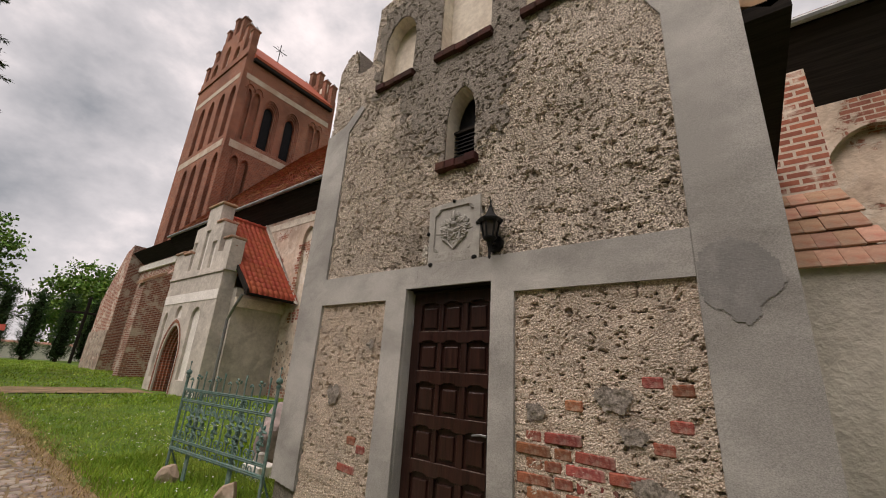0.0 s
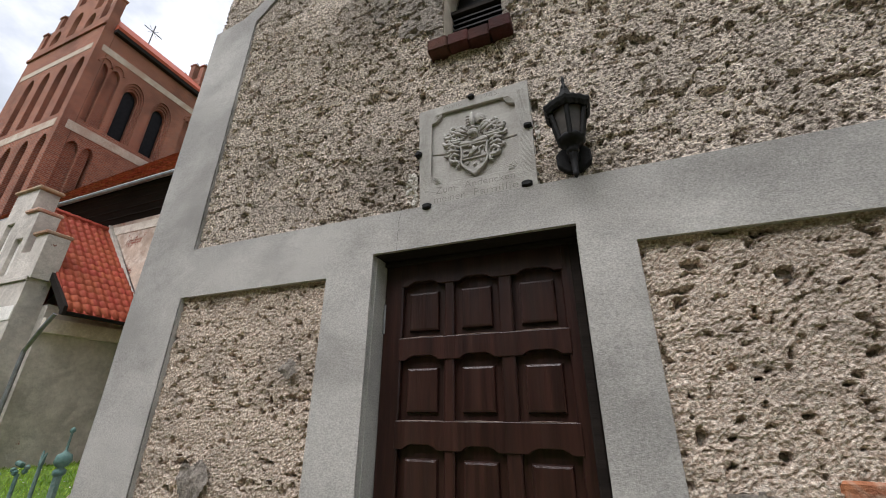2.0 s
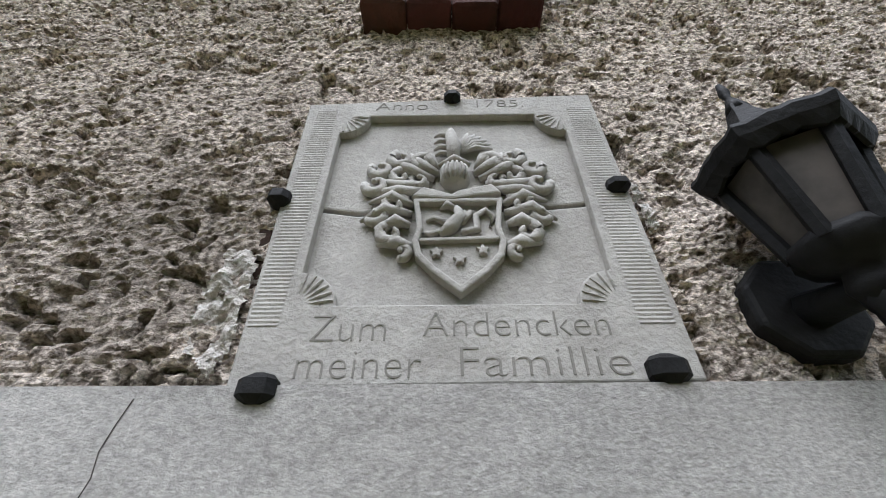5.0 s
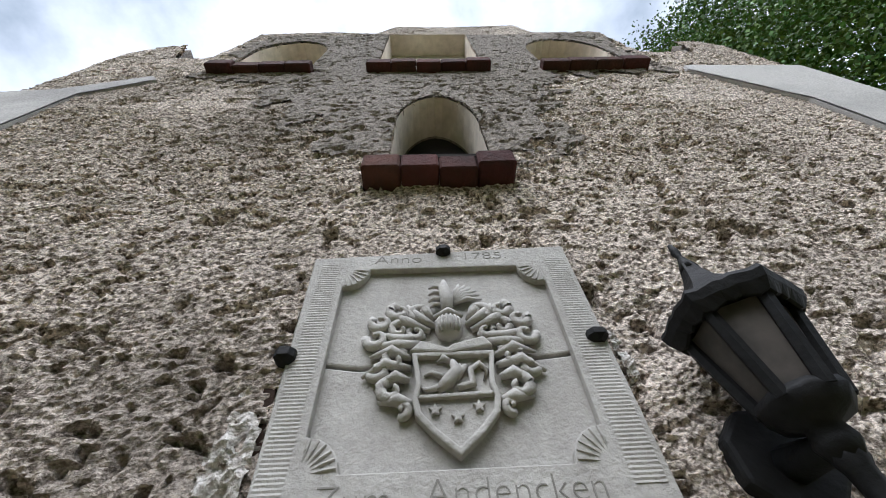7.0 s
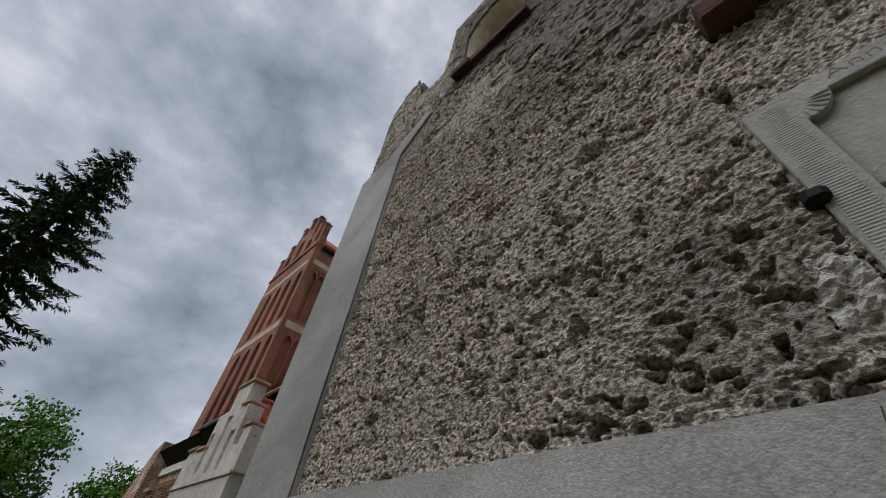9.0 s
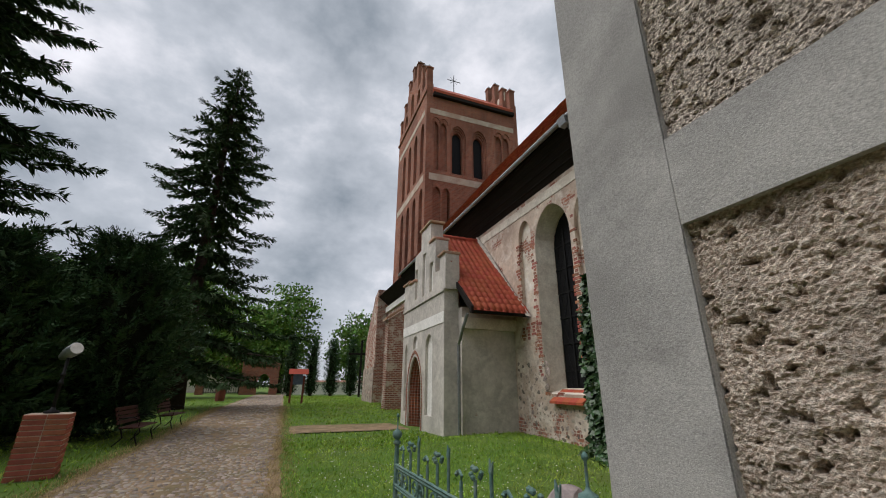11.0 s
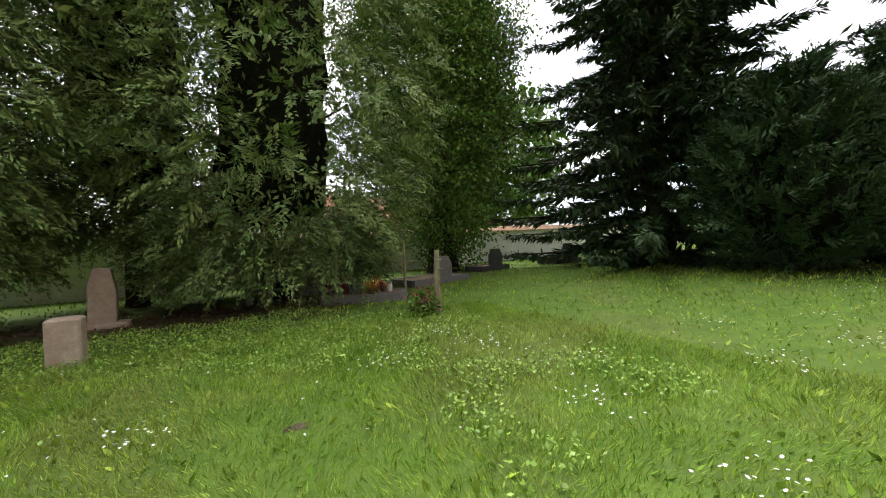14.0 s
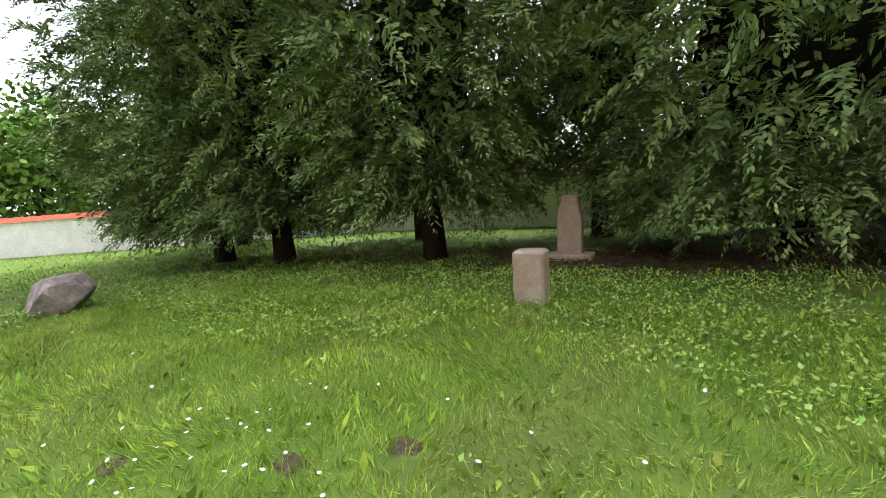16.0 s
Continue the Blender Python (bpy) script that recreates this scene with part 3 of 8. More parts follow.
def skin(outline, holes, cell, relief, y0, mat_, name, flat=False, wobble=0.0):
    """A weathered face in y = y0, cut to the outline, whose every point stands out by relief(x, z)."""
    xs = np.array([p[0] for p in outline])
    zs = np.array([p[1] for p in outline])
    gx_ = np.linspace(xs.min(), xs.max(), max(2, int(round((xs.max() - xs.min()) / cell)) + 1))
    gz_ = np.linspace(zs.min(), zs.max(), max(2, int(round((zs.max() - zs.min()) / cell)) + 1))
    A, B = np.meshgrid(gx_, gz_)
    out = relief(A, B)
    vs = np.stack([A, y0 - out, B], -1).reshape(-1, 3)
    r, c = A.shape
    ii = np.arange(r * c).reshape(r, c)
    q = np.stack([ii[:-1, :-1], ii[:-1, 1:], ii[1:, 1:], ii[1:, :-1]], -1).reshape(-1, 4)
    mx, mz = A.reshape(-1)[q].mean(1), B.reshape(-1)[q].mean(1)
    keep = inside(outline, mx + wobble * (fbm(mx * 9, mz * 9, 4, 96) - 0.5), mz + wobble * (fbm(mx * 9 + 30, mz * 9, 4, 97) - 0.5))
    for h in holes:
        keep &= ~inside(h, mx, mz)
    q = q[keep]
    used = np.unique(q)
    remap = np.zeros(len(vs), int)
    remap[used] = np.arange(len(used))
    return mesh_np(name, vs[used], remap[q], mat_, flat is False, True)


def grains(x, z):
    """Distance to the nearest of scattered seeds, one in each unit cell."""
    i, j = np.floor(x).astype(np.int64), np.floor(z).astype(np.int64)
    best = np.full(np.shape(x), 9.0)
    for di in (-1, 0, 1):
        for dj in (-1, 0, 1):
            a, b = i + di, j + dj
            px, pz = a + hash3(a, b, np.full_like(a, 3)), b + hash3(a, b, np.full_like(a, 7))
            best = np.minimum(best, (x - px) ** 2 + (z - pz) ** 2)
    return np.sqrt(best)


# holes where single stones have dropped out: x, z, radius, depth
HOLES = ((-2.335, 3.205, 0.022, 0.07), (-1.785, 3.30, 0.017, 0.06), (-1.30, 3.14, 0.02, 0.05), (-2.675, 3.28, 0.016, 0.05), (-3.53, 2.67, 0.022, 0.04), (-2.905, 2.52, 0.028, 0.05),
         (-3.60, 2.75, 0.018, 0.04), (-1.015, 2.79, 0.03, 0.05), (-1.29, 1.965, 0.026, 0.04), (-1.88, 3.33, 0.014, 0.05), (-1.70, 3.24, 0.016, 0.04), (-3.1, 3.45, 0.02, 0.04),
         (-1.05, 3.75, 0.02, 0.05), (-0.62, 3.42, 0.024, 0.05), (-0.9, 3.1, 0.018, 0.05), (-3.3, 1.62, 0.02, 0.03), (-0.75, 1.9, 0.022, 0.03), (-0.42, 2.0, 0.02, 0.03))


def dropped(x, z):
    total = 0.0
    for hx, hz, r, deep in HOLES:
        total = total + deep * np.exp(-(((x - hx) / r) ** 2 + ((z - hz) / (0.7 * r)) ** 2) ** 2)
    return total


def cast_relief(x, z):
    """Pitted roughcast: crumbly grit, flaking lumps, open pores and a few deep holes."""
    wx_, wz_ = x + 0.05 * (fbm(x * 11, z * 11, 3, 5) - 0.5), z + 0.05 * (fbm(x * 11 + 40, z * 11, 3, 6) - 0.5)
    big = fbm(x * 1.6, z * 1.6, 3, 11)
    flake = fbm(wx_ * 7, wz_ * 26, 4, 21)
    fine = vnoise(x * 170, z * 180, 33)
    pebble = np.clip(0.62 - grains(wx_ * 46, wz_ * 62), -0.3, 0.6)
    small = np.clip(0.6 - grains(wx_ * 95 + 9, wz_ * 110), -0.3, 0.6)
    pore = fbm(wx_ * 30, wz_ * 42, 3, 35)
    deep = fbm(x * 15, z * 20, 3, 81)
    rough = np.clip((big - 0.25) * 2.6, 0.4, 1.0)
    step = np.clip((flake - 0.5) * 16, 0, 1)
    pits = np.clip(0.37 - pore, 0, 1) * 0.2 * rough + np.clip(0.25 - deep, 0, 1) * 0.6
    return 0.004 + 0.02 * (big - 0.5) + 0.004 * step * rough + 0.009 * pebble * rough + 0.005 * small + 0.003 * (fine - 0.5) - np.minimum(pits, 0.045) - dropped(x + 2.2 * (wx_ - x), z + 1.4 * (wz_ - z))


def rubble_relief(x, z):
    """Crumbled lime render: fine grit with pores and flaked edges."""
    wx_, wz_ = x + 0.05 * (fbm(x * 10, z * 10, 3, 5) - 0.5), z + 0.05 * (fbm(x * 10 + 40, z * 10, 3, 6) - 0.5)
    flake = fbm(wx_ * 6, wz_ * 17, 4, 41)
    fine = vnoise(x * 160, z * 170, 53)
    pebble = np.clip(0.62 - grains(wx_ * 52 + 5, wz_ * 66), -0.3, 0.6)
    small = np.clip(0.6 - grains(wx_ * 100, wz_ * 110 + 4), -0.3, 0.6)
    pore = fbm(wx_ * 28, wz_ * 36, 3, 55)
    deep = fbm(x * 15, z * 18, 3, 91)
    pits = np.clip(0.33 - pore, 0, 1) * 0.2 + np.clip(0.245 - deep, 0, 1) * 0.5
    return 0.008 + 0.004 * np.clip((flake - 0.47) * 12, 0, 1) + 0.007 * pebble + 0.006 * small + 0.004 * (fine - 0.5) - np.minimum(pits, 0.036) - 0.7 * dropped(x + 2.2 * (wx_ - x), z + 1.4 * (wz_ - z))


def cement_relief(x, z):
    """Trowelled cement: gentle waves and brush marks."""
    return 0.006 * (fbm(x * 3, z * 3, 3, 61) - 0.5) + 0.0009 * (fbm(x * 30, z * 60, 3, 71) - 0.5)


wall_front = setting("wall_facade", holed(GABLE, [DOOR, WINDOW, NICHE_A, NICHE_B, NICHE_C], 1, FY + 0.03, FY + 0.48), SMOOTHCAST,
                     "stepped gable wall of grey pitted roughcast", "wall")
RELIEF_HOLE = [(-2.325, 2.48), (-1.755, 2.48), (-1.765, 3.10), (-2.345, 3.07)]
upper = [(-4.27, 2.47), (0.25, 2.47)] + [(x * 0.998 - 0.004, z - 0.02) for x, z in GABLE[2:]]
lower_cast = [(-3.87, 2.47), (-0.17, 2.47), (-0.17, 4.3), (-3.87, 4.3)]
part("roughcast", skin(lower_cast, [WINDOW, RELIEF_HOLE], 0.0056, cast_relief, FY, ROUGHCAST, "roughcast", True), None, wall_front, "pitted grey-beige roughcast")
upper = [(-4.27, 4.3), (0.25, 4.3)] + upper[2:]
part("roughcast", skin(upper, [WINDOW, NICHE_A, NICHE_B, NICHE_C], 0.011, cast_relief, FY, ROUGHCAST, "roughcast", True), None, wall_front, "pitted grey-beige roughcast")
smooth_zone = [(-2.92, 4.5), (-2.62, 3.98), (-2.42, 3.66), (-2.1, 3.6), (-1.72, 3.58), (-1.52, 3.8), (-1.44, 4.4), (-1.3, 4.83), (-0.58, 4.87), (-0.5, 6.3), (-3.5, 6.3), (-3.47, 4.86), (-3.1, 4.8)]
part("dark_render", skin(smooth_zone, [WINDOW, NICHE_A, NICHE_B, NICHE_C], 0.009, lambda A, B: cast_relief(A, B) * 0.75 + 0.006, FY - 0.007, SMOOTHCAST, "dark_render", True, 0.5), None, wall_front, "dark grey sandy render round the openings")
part("rubble_panel", skin([(-3.87, -0.3), (-2.79, -0.3), (-2.79, 2.2), (-3.87, 2.2)], [], 0.0074, rubble_relief, FY + 0.012, RUBBLE, "rubble_panel", True), None, wall_front, "pale crumbling lime render")
part("rubble_panel", skin([(-1.43, -0.3), (-0.17, -0.3), (-0.17, 2.19), (-1.43, 2.19)], [], 0.0074, rubble_relief, FY + 0.012, RUBBLE, "rubble_panel", True), None, wall_front, "pale crumbling lime render")


def cement(name, outline, label, cell=0.011):
    me = skin(outline, [], cell, cement_relief, FY - 0.028, CEMENT, name)
    ob = part(name, me, None, wall_front, label)
    core = G().prism(outline, 1, FY - 0.022, FY + 0.05)
    part("cement_edge", core, CEMENT, ob)
    return ob


cement("cement_pilaster", [(-4.29, 0.35), (-3.85, 0.3), (-3.85, 4.5), (-3.6, 4.78), (-3.66, 4.85), (-4.0, 4.6), (-4.29, 4.55)], "smooth grey cement corner strip")
cement("cement_pilaster", [(-0.19, -0.3), (0.27, -0.3), (0.275, 4.9), (-0.44, 4.95), (-0.47, 4.86), (-0.19, 4.25)], "patched grey cement corner strip")
cement("cement_surround", [(-3.85, 2.18), (-2.82, 2.18), (-2.82, -0.3), (-2.56, -0.3), (-2.56, 2.27), (-1.62, 2.27), (-1.62, -0.3), (-1.41, -0.3), (-1.41, 2.17), (-0.19, 2.17), (-0.19, 2.485), (-3.85, 2.485)], "grey cement band and door surround", 0.0052)
part("cement_patch", skin([(-0.17, 2.02), (-0.13, 1.97), (-0.07, 1.95), (-0.03, 1.89), (0.03, 1.87), (0.08, 1.92), (0.1, 1.99), (0.17, 2.03), (0.22, 2.1), (0.2, 2.22), (0.12, 2.33), (0.0, 2.39), (-0.09, 2.36), (-0.17, 2.3), (-0.18, 2.15)], [], 0.015, cement_relief, FY - 0.033, DARKCEMENT, "cement_patch"), None, wall_front, "darker smooth cement patch")
for x0 in (-2.58, -1.623):
    part("door_reveal", G().box(x0, x0 + 0.023, FY + 0.01, FY + 0.3, -0.3, 2.266), CEMENT, wall_front)
# soffit over the door: black board whose colour carries the shadow there
part("lintel", G().box(-2.58, -1.6, FY - 0.012, FY + 0.3, 2.2665, 2.3), DARKWOOD, wall_front, "black board under the door lintel, shade put into its colour")
part("door_step", G().chamfer(-2.6, -1.58, FY - 0.3, FY + 0.4, -0.3, -0.07, 0.015), STONE, wall_front)
niche_back = G().box(-3.5, -0.6, FY + 0.17, FY + 0.22, 4.9, 6.45)
part("niche_back", niche_back, LIMEWASH, wall_front, "stained limewashed niche back")
for poly in (NICHE_A, NICHE_B, NICHE_C, WINDOW):
    lining = G()
    k = len(poly)
    inner = [(p[0] * 0.999 - 0.002, p[1]) for p in poly]
    c = (sum(p[0] for p in poly) / k, sum(p[1] for p in poly) / k)
    inner = [(c[0] + (p[0] - c[0]) * 0.985, c[1] + (p[1] - c[1]) * 0.992) for p in poly]
    vs = [(x, FY - 0.004, z) for x, z in poly] + [(x, FY + 0.20, z) for x, z in inner]
    lining.add(vs, [(i, (i + 1) % k, k + (i + 1) % k, k + i) for i in range(k)])
    part("niche_reveal", lining, LIMEWASH, wall_front)

# ---- annex behind the facade ----
annex = thing("annex_building", "low rendered annex with a dark tiled roof behind the gable", "building", kind="structure")
part("wall", G().box(-4.15, -3.75, FY + 0.48, 8.6, -0.4, 4.3), PLASTER, annex)
part("wall", G().box(-0.2, 0.15, FY + 0.48, 8.6, -0.4, 4.3), PLASTER, annex)
part("roof", G().prism([(-4.6, 4.42), (-4.5, 4.36), (-2.0, 6.0), (0.5, 4.36), (0.6, 4.42), (-2.0, 6.2)], 1, FY + 0.485, 8.6), OLDTILE, annex)
part("eave_board", G().box(0.15, 0.62, FY + 0.485, 8.0, 4.3, 4.43), DARKWOOD, annex, "black eave boards")
part("eave_board", G().box(-4.5, -4.15, FY + 0.485, 8.0, 4.3, 4.43), DARKWOOD, annex, "black eave boards")

# ---- nave ----
NY = 8.6
BIG = arch(-13.05, -11.35, 1.5, 5.9, 7.0)
BLIND_A = arch(-14.0, -13.25, 3.7, 6.4, 7.0)
BLIND_C = arch(-11.15, -9.75, 3.9, 5.9, 6.95)
BLIND_E = arch(1.45, 2.9, 2.5, 5.0, 5.95)
nave = setting("wall_nave", holed([(-27.5, -0.4), (14, -0.4), (14, 8.4), (-27.5, 8.4)], [BIG, BLIND_A, BLIND_C, BLIND_E], 1, NY, NY + 0.9), NAVEPLASTER,
               "long nave wall of flaking beige plaster over brick and fieldstone", "wall")
part("niche_back", G().box(-14.2, -13.15, NY + 0.14, NY + 0.2, 3.4, 7.2), NICHEPLASTER, nave, "pale limewashed blind window")
part("niche_back", G().box(-11.3, -9.6, NY + 0.14, NY + 0.2, 3.6, 7.2), NICHEPLASTER, nave, "pale limewashed blind window")
part("niche_back", G().box(1.3, 3.0, NY + 0.2, NY + 0.26, 2.3, 6.1), NAVEPLASTER, nave, "brown plastered blind window")
part("plaster_frieze", G().box(-27.4, -9.0, NY - 0.02, NY + 0.01, 7.2, 7.5), LIMEWASH, nave, "pale plaster frieze under the eave")
roof = thing("nave_roof", "steep nave roof of weathered orange tiles with black eaves", "roof", kind="structure")
part("roof_slope", G().prism([(7.85, 8.62), (7.9, 8.48), (15.0, 17.3), (22.1, 8.48), (22.15, 8.62), (15.0, 17.55)], 0, -27.4, -4.0), NAVETILE, roof)
part("eave_boards", G().prism([(7.95, 8.45), (8.6, 7.65), (8.6, 8.5), (8.0, 8.6)], 0, -27.4, -4.0), DARKWOOD, roof, "tarred black eave boards")
choir = thing("choir_roof", "choir roof with deep black eaves and a gutter", "roof", kind="structure")
part("roof_slope", G().prism([(7.8, 7.92), (7.85, 7.8), (15.0, 11.6), (22.1, 7.8), (22.15, 7.9), (15.0, 11.8)], 0, -3.98, 14), NAVETILE, choir)
part("eave_boards", G().prism([(7.9, 7.75), (8.6, 6.5), (8.6, 7.8), (7.95, 7.85)], 0, -3.98, 14), DARKWOOD, choir, "tarred black eave boards")
part("gutter", G().tube([(-3.9, 7.78, 7.8), (14, 7.78, 7.8)], 0.075, 8), ZINC, choir, "dull zinc gutter")
part("gutter", G().tube([(-27.4, 7.82, 8.5), (-9.9, 7.82, 8.5)], 0.075, 8), ZINC, roof, "zinc gutter")

# ---- porch ----
PX0, PX1, PY = -19.7, -14.85, 6.2
PG = [(PX0, -0.1), (PX1, -0.1), (PX1, 4.7), (-14.75, 4.7), (-14.75, 5.9), (-15.3, 5.95), (-15.3, 5.45), (-15.75, 5.5), (-15.75, 6.75), (-16.3, 6.8), (-16.3, 7.6), (-17.45, 7.65),
      (-17.45, 6.85), (-18.25, 6.8), (-18.25, 5.7), (-18.9, 5.7), (-18.9, 5.85), (-19.75, 5.8), (-19.75, 4.6), (PX0, 4.5)]
P_DOOR = arch(-18.75, -17.15, -0.1, 1.5, 2.75)
P_A, P_B, P_C = arch(-19.35, -18.98, 0.75, 2.9, 3.3), arch(-18.25, -17.65, 3.02, 3.2, 3.52), arch(-16.7, -15.95, 0.75, 3.0, 3.4)
P_D = [(-18.2, 4.95), (-17.85, 4.95), (-17.85, 6.2), (-18.2, 6.2)]
P_E = [(-17.25, 4.9), (-16.85, 4.9), (-16.85, 6.6), (-17.25, 6.6)]
P_F = [(-16.4, 4.9), (-16.0, 4.9), (-16.0, 6.0), (-16.4, 6.0)]
porch = thing("porch", "rendered grey church porch with a stepped gable", "porch", at=(-17.3, 7.4, 0.2), kind="structure")
part("gable_wall", holed(PG, [P_DOOR, P_A, P_B, P_C, P_D, P_E, P_F], 1, PY, PY + 0.5), PLASTER, porch, "rough grey rendered stepped gable")
for x0, x1, z0, z1 in ((-19.42, -18.92, 0.65, 3.38), (-18.33, -17.57, 2.98, 3.58), (-16.78, -15.87, 0.65, 3.48)):
    part("niche_back", G().box(x0, x1, PY + 0.1, PY + 0.16, z0, z1), WHITEWASH, porch, "white blind lancet")
part("niche_back", G().box(-18.3, -15.9, PY + 0.1, PY + 0.16, 4.8, 6.65), WHITEWASH, porch, "white blind slits")
part("white_band", G().box(PX0 + 0.02, PX1 - 0.02, PY - 0.02, PY + 0.02, 3.62, 3.98), WHITEWASH, porch, "white plaster band")
part("wall", G().box(-14.95, -14.6, PY + 0.5, NY, -0.1, 4.1), PLASTER, porch)
part("wall", G().box(-19.95, -19.6, PY + 0.5, NY, -0.1, 4.1), PLASTER, porch)
part("roof_slope", G().prism([(-20.9, 3.85), (-20.8, 3.75), (-17.0, 7.2), (-13.75, 3.75), (-13.65, 3.85), (-17.0, 7.35)], 1, PY + 0.45, NY), REDTILE, porch, "bright red tiled roof")
part("gutter", G().tube([(-13.72, PY + 0.4, 3.82), (-13.72, NY, 3.82)], 0.07, 8), BLACK, porch)
part("cornice", G().box(-14.6, -14.45, PY + 0.5, NY, 3.4, 3.75), LIMEWASH, porch)
part("downpipe", G().tube([(-13.8, PY + 0.35, 3.75), (-14.0, PY + 0.3, 3.4), (-14.5, PY + 0.35, 2.9), (-14.5, PY + 0.35, 0.15), (-14.3, PY + 0.2, 0.05)], 0.05, 8), ZINC, porch, "zinc downpipe")
part("doorway", G().prism(arch(-18.42, -17.48, -0.1, 1.5, 2.4), 1, PY + 0.4, PY + 0.46), SILLBRICK, porch, "dark red doorway")
for i in range(5):
    o = arch(-18.95 + 0.11 * i, -16.95 - 0.11 * i, -0.1, 1.5, 2.98 - 0.12 * i)
    q = arch(-18.84 + 0.11 * i, -17.06 - 0.11 * i, -0.101, 1.5, 2.86 - 0.12 * i)
    part("arch_order", G().add([(a, y, b) for y in (PY - 0.015 + 0.08 * i, PY + 0.45) for a, b in o] + [(a, y, b) for y in (PY - 0.015 + 0.08 * i, PY + 0.45) for a, b in q],
         [f for k in range(1, len(o)) for f in ((k, (k + 1) % len(o), 2 * len(o) + (k + 1) % len(o), 2 * len(o) + k), (2 * len(o) + k, 2 * len(o) + (k + 1) % len(o), 3 * len(o) + (k + 1) % len(o), 3 * len(o) + k))]), TOWERBRICK, porch, "stepped red brick arch")

# ---- tower ----
TX0, TX1, TY0, TY1 = -36.0, -27.5, 9.5, 17.7
tower = thing("church_tower", "tall red brick gothic tower with pale bands and pointed windows", "tower", at=((TX0 + TX1) / 2, (TY0 + TY1) / 2, 0.4), kind="structure")
W1, W2 = arch(11.5, 12.85, 16.95, 20.2, 21.35), arch(13.35, 14.7, 16.95, 20.2, 21.35)
TA = [arch(9.95 + d, 10.55 + d, 17.0, 20.6 + 0.8 * 0, 21.3) for d in (0.0, 0.68)]
TB = [arch(15.5 + d, 16.1 + d, 17.0, 20.6, 21.3) for d in (0.0, 0.68)]
TLOW = [arch(10.1 + d, 10.75 + d, 12.0, 14.9, 15.6) for d in (0.0, 0.75)]
part("wall", holed([(TY0 + 0.62, 0), (TY1, 0), (TY1, 24.0), (TY0 + 0.62, 24.0)], [[(max(a, TY0 + 0.7), b) for a, b in h] for h in TA] + TB + [W1, W2] + TLOW, 0, TX1 - 0.6, TX1), TOWERBRICK, tower)
SOUTH = [arch(-28.9 - 1.75 * i, -28.0 - 1.75 * i, 17.0, 20.6, 21.5) for i in range(4)] + [arch(-28.9 - 1.75 * i, -28.0 - 1.75 * i, 6.5, 14.8, 15.7) for i in range(4)]
part("wall", holed([(TX0, 0), (TX1, 0), (TX1, 24.0), (TX0, 24.0)], SOUTH, 1, TY0, TY0 + 0.6), TOWERBRICK, tower)
part("wall", G().box(TX0, TX0 + 0.6, TY0 + 0.62, TY1, 0, 24), TOWERBRICK, tower)
part("niche_back", G().box(TX1 - 0.35, TX1 - 0.25, TY0 + 0.6, 11.35, 11, 22), TOWERBRICK, tower)
part("niche_back", G().box(TX1 - 0.35, TX1 - 0.25, 15.3, 17.3, 16, 22), TOWERBRICK, tower)
part("louvre", G().box(TX1 - 0.58, TX1 - 0.5, 11.4, 14.8, 16.8, 21.5), GLASS, tower, "dark belfry opening")
part("niche_back", G().box(TX0 + 0.3, TX1 - 0.3, TY0 + 0.25, TY0 + 0.35, 6, 22), TOWERBRICK, tower)
for z0, z1 in ((16.1, 16.65), (22.0, 22.45)):
    part("pale_band", G().box(TX1 - 0.05, TX1 + 0.02, TY0 + 0.3, TY1 - 0.4, z0, z1), BANDPLASTER, tower, "pale plaster band")
    part("pale_band", G().box(TX0 + 0.4, TX1 - 0.4, TY0 - 0.02, TY0 + 0.05, z0, z1), BANDPLASTER, tower, "pale plaster band")
part("roof_slope", G().prism([(TX0 - 0.3, 23.9), (TX1 + 0.3, 23.9), (TX1 + 0.35, 24.1), ((TX0 + TX1) / 2, 28.6), (TX0 - 0.35, 24.1)], 1, TY0 + 0.5, TY1 - 0.5), REDTILE, tower, "red tiled saddle roof")
part("eave_board", G().box(TX1 - 0.1, TX1 + 0.3, TY0 + 0.5, TY1 - 0.4, 23.62, 23.92), DARKWOOD, tower)

# brick buttress walls at the foot of the tower
butt = thing("tower_buttress", "sloping brick buttress on a fieldstone foot", "buttress", at=(-36, 8.5, 0.4), kind="structure")
part("buttress_wall", G().prism([(-38.2, 0.2), (-34.0, 0.2), (-34.0, 9.0), (-35.2, 8.6), (-38.0, 5.2)], 1, 7.9, 9.5), OLDBRICK, butt)
part("fieldstone_foot", G().prism([(-38.3, 0.2), (-34.0, 0.2), (-34.0, 3.0), (-38.25, 2.9)], 1, 7.85, 7.9), FIELDSTONE, butt)

# brick pier on the nave wall
PIER_Y = 7.0
pier = thing("nave_buttress", "stepped brick buttress with remains of plaster", "buttress", at=(-6.5, 8, 0.1), kind="structure")
part("buttress_wall", G().box(-7.85, -5.2, PIER_Y, NY, -0.3, 4.0), NAVEBRICK, pier)
part("buttress_wall", G().box(-7.8, -5.2, PIER_Y + 0.12, NY, 4.0, 7.4), NAVEBRICK, pier)

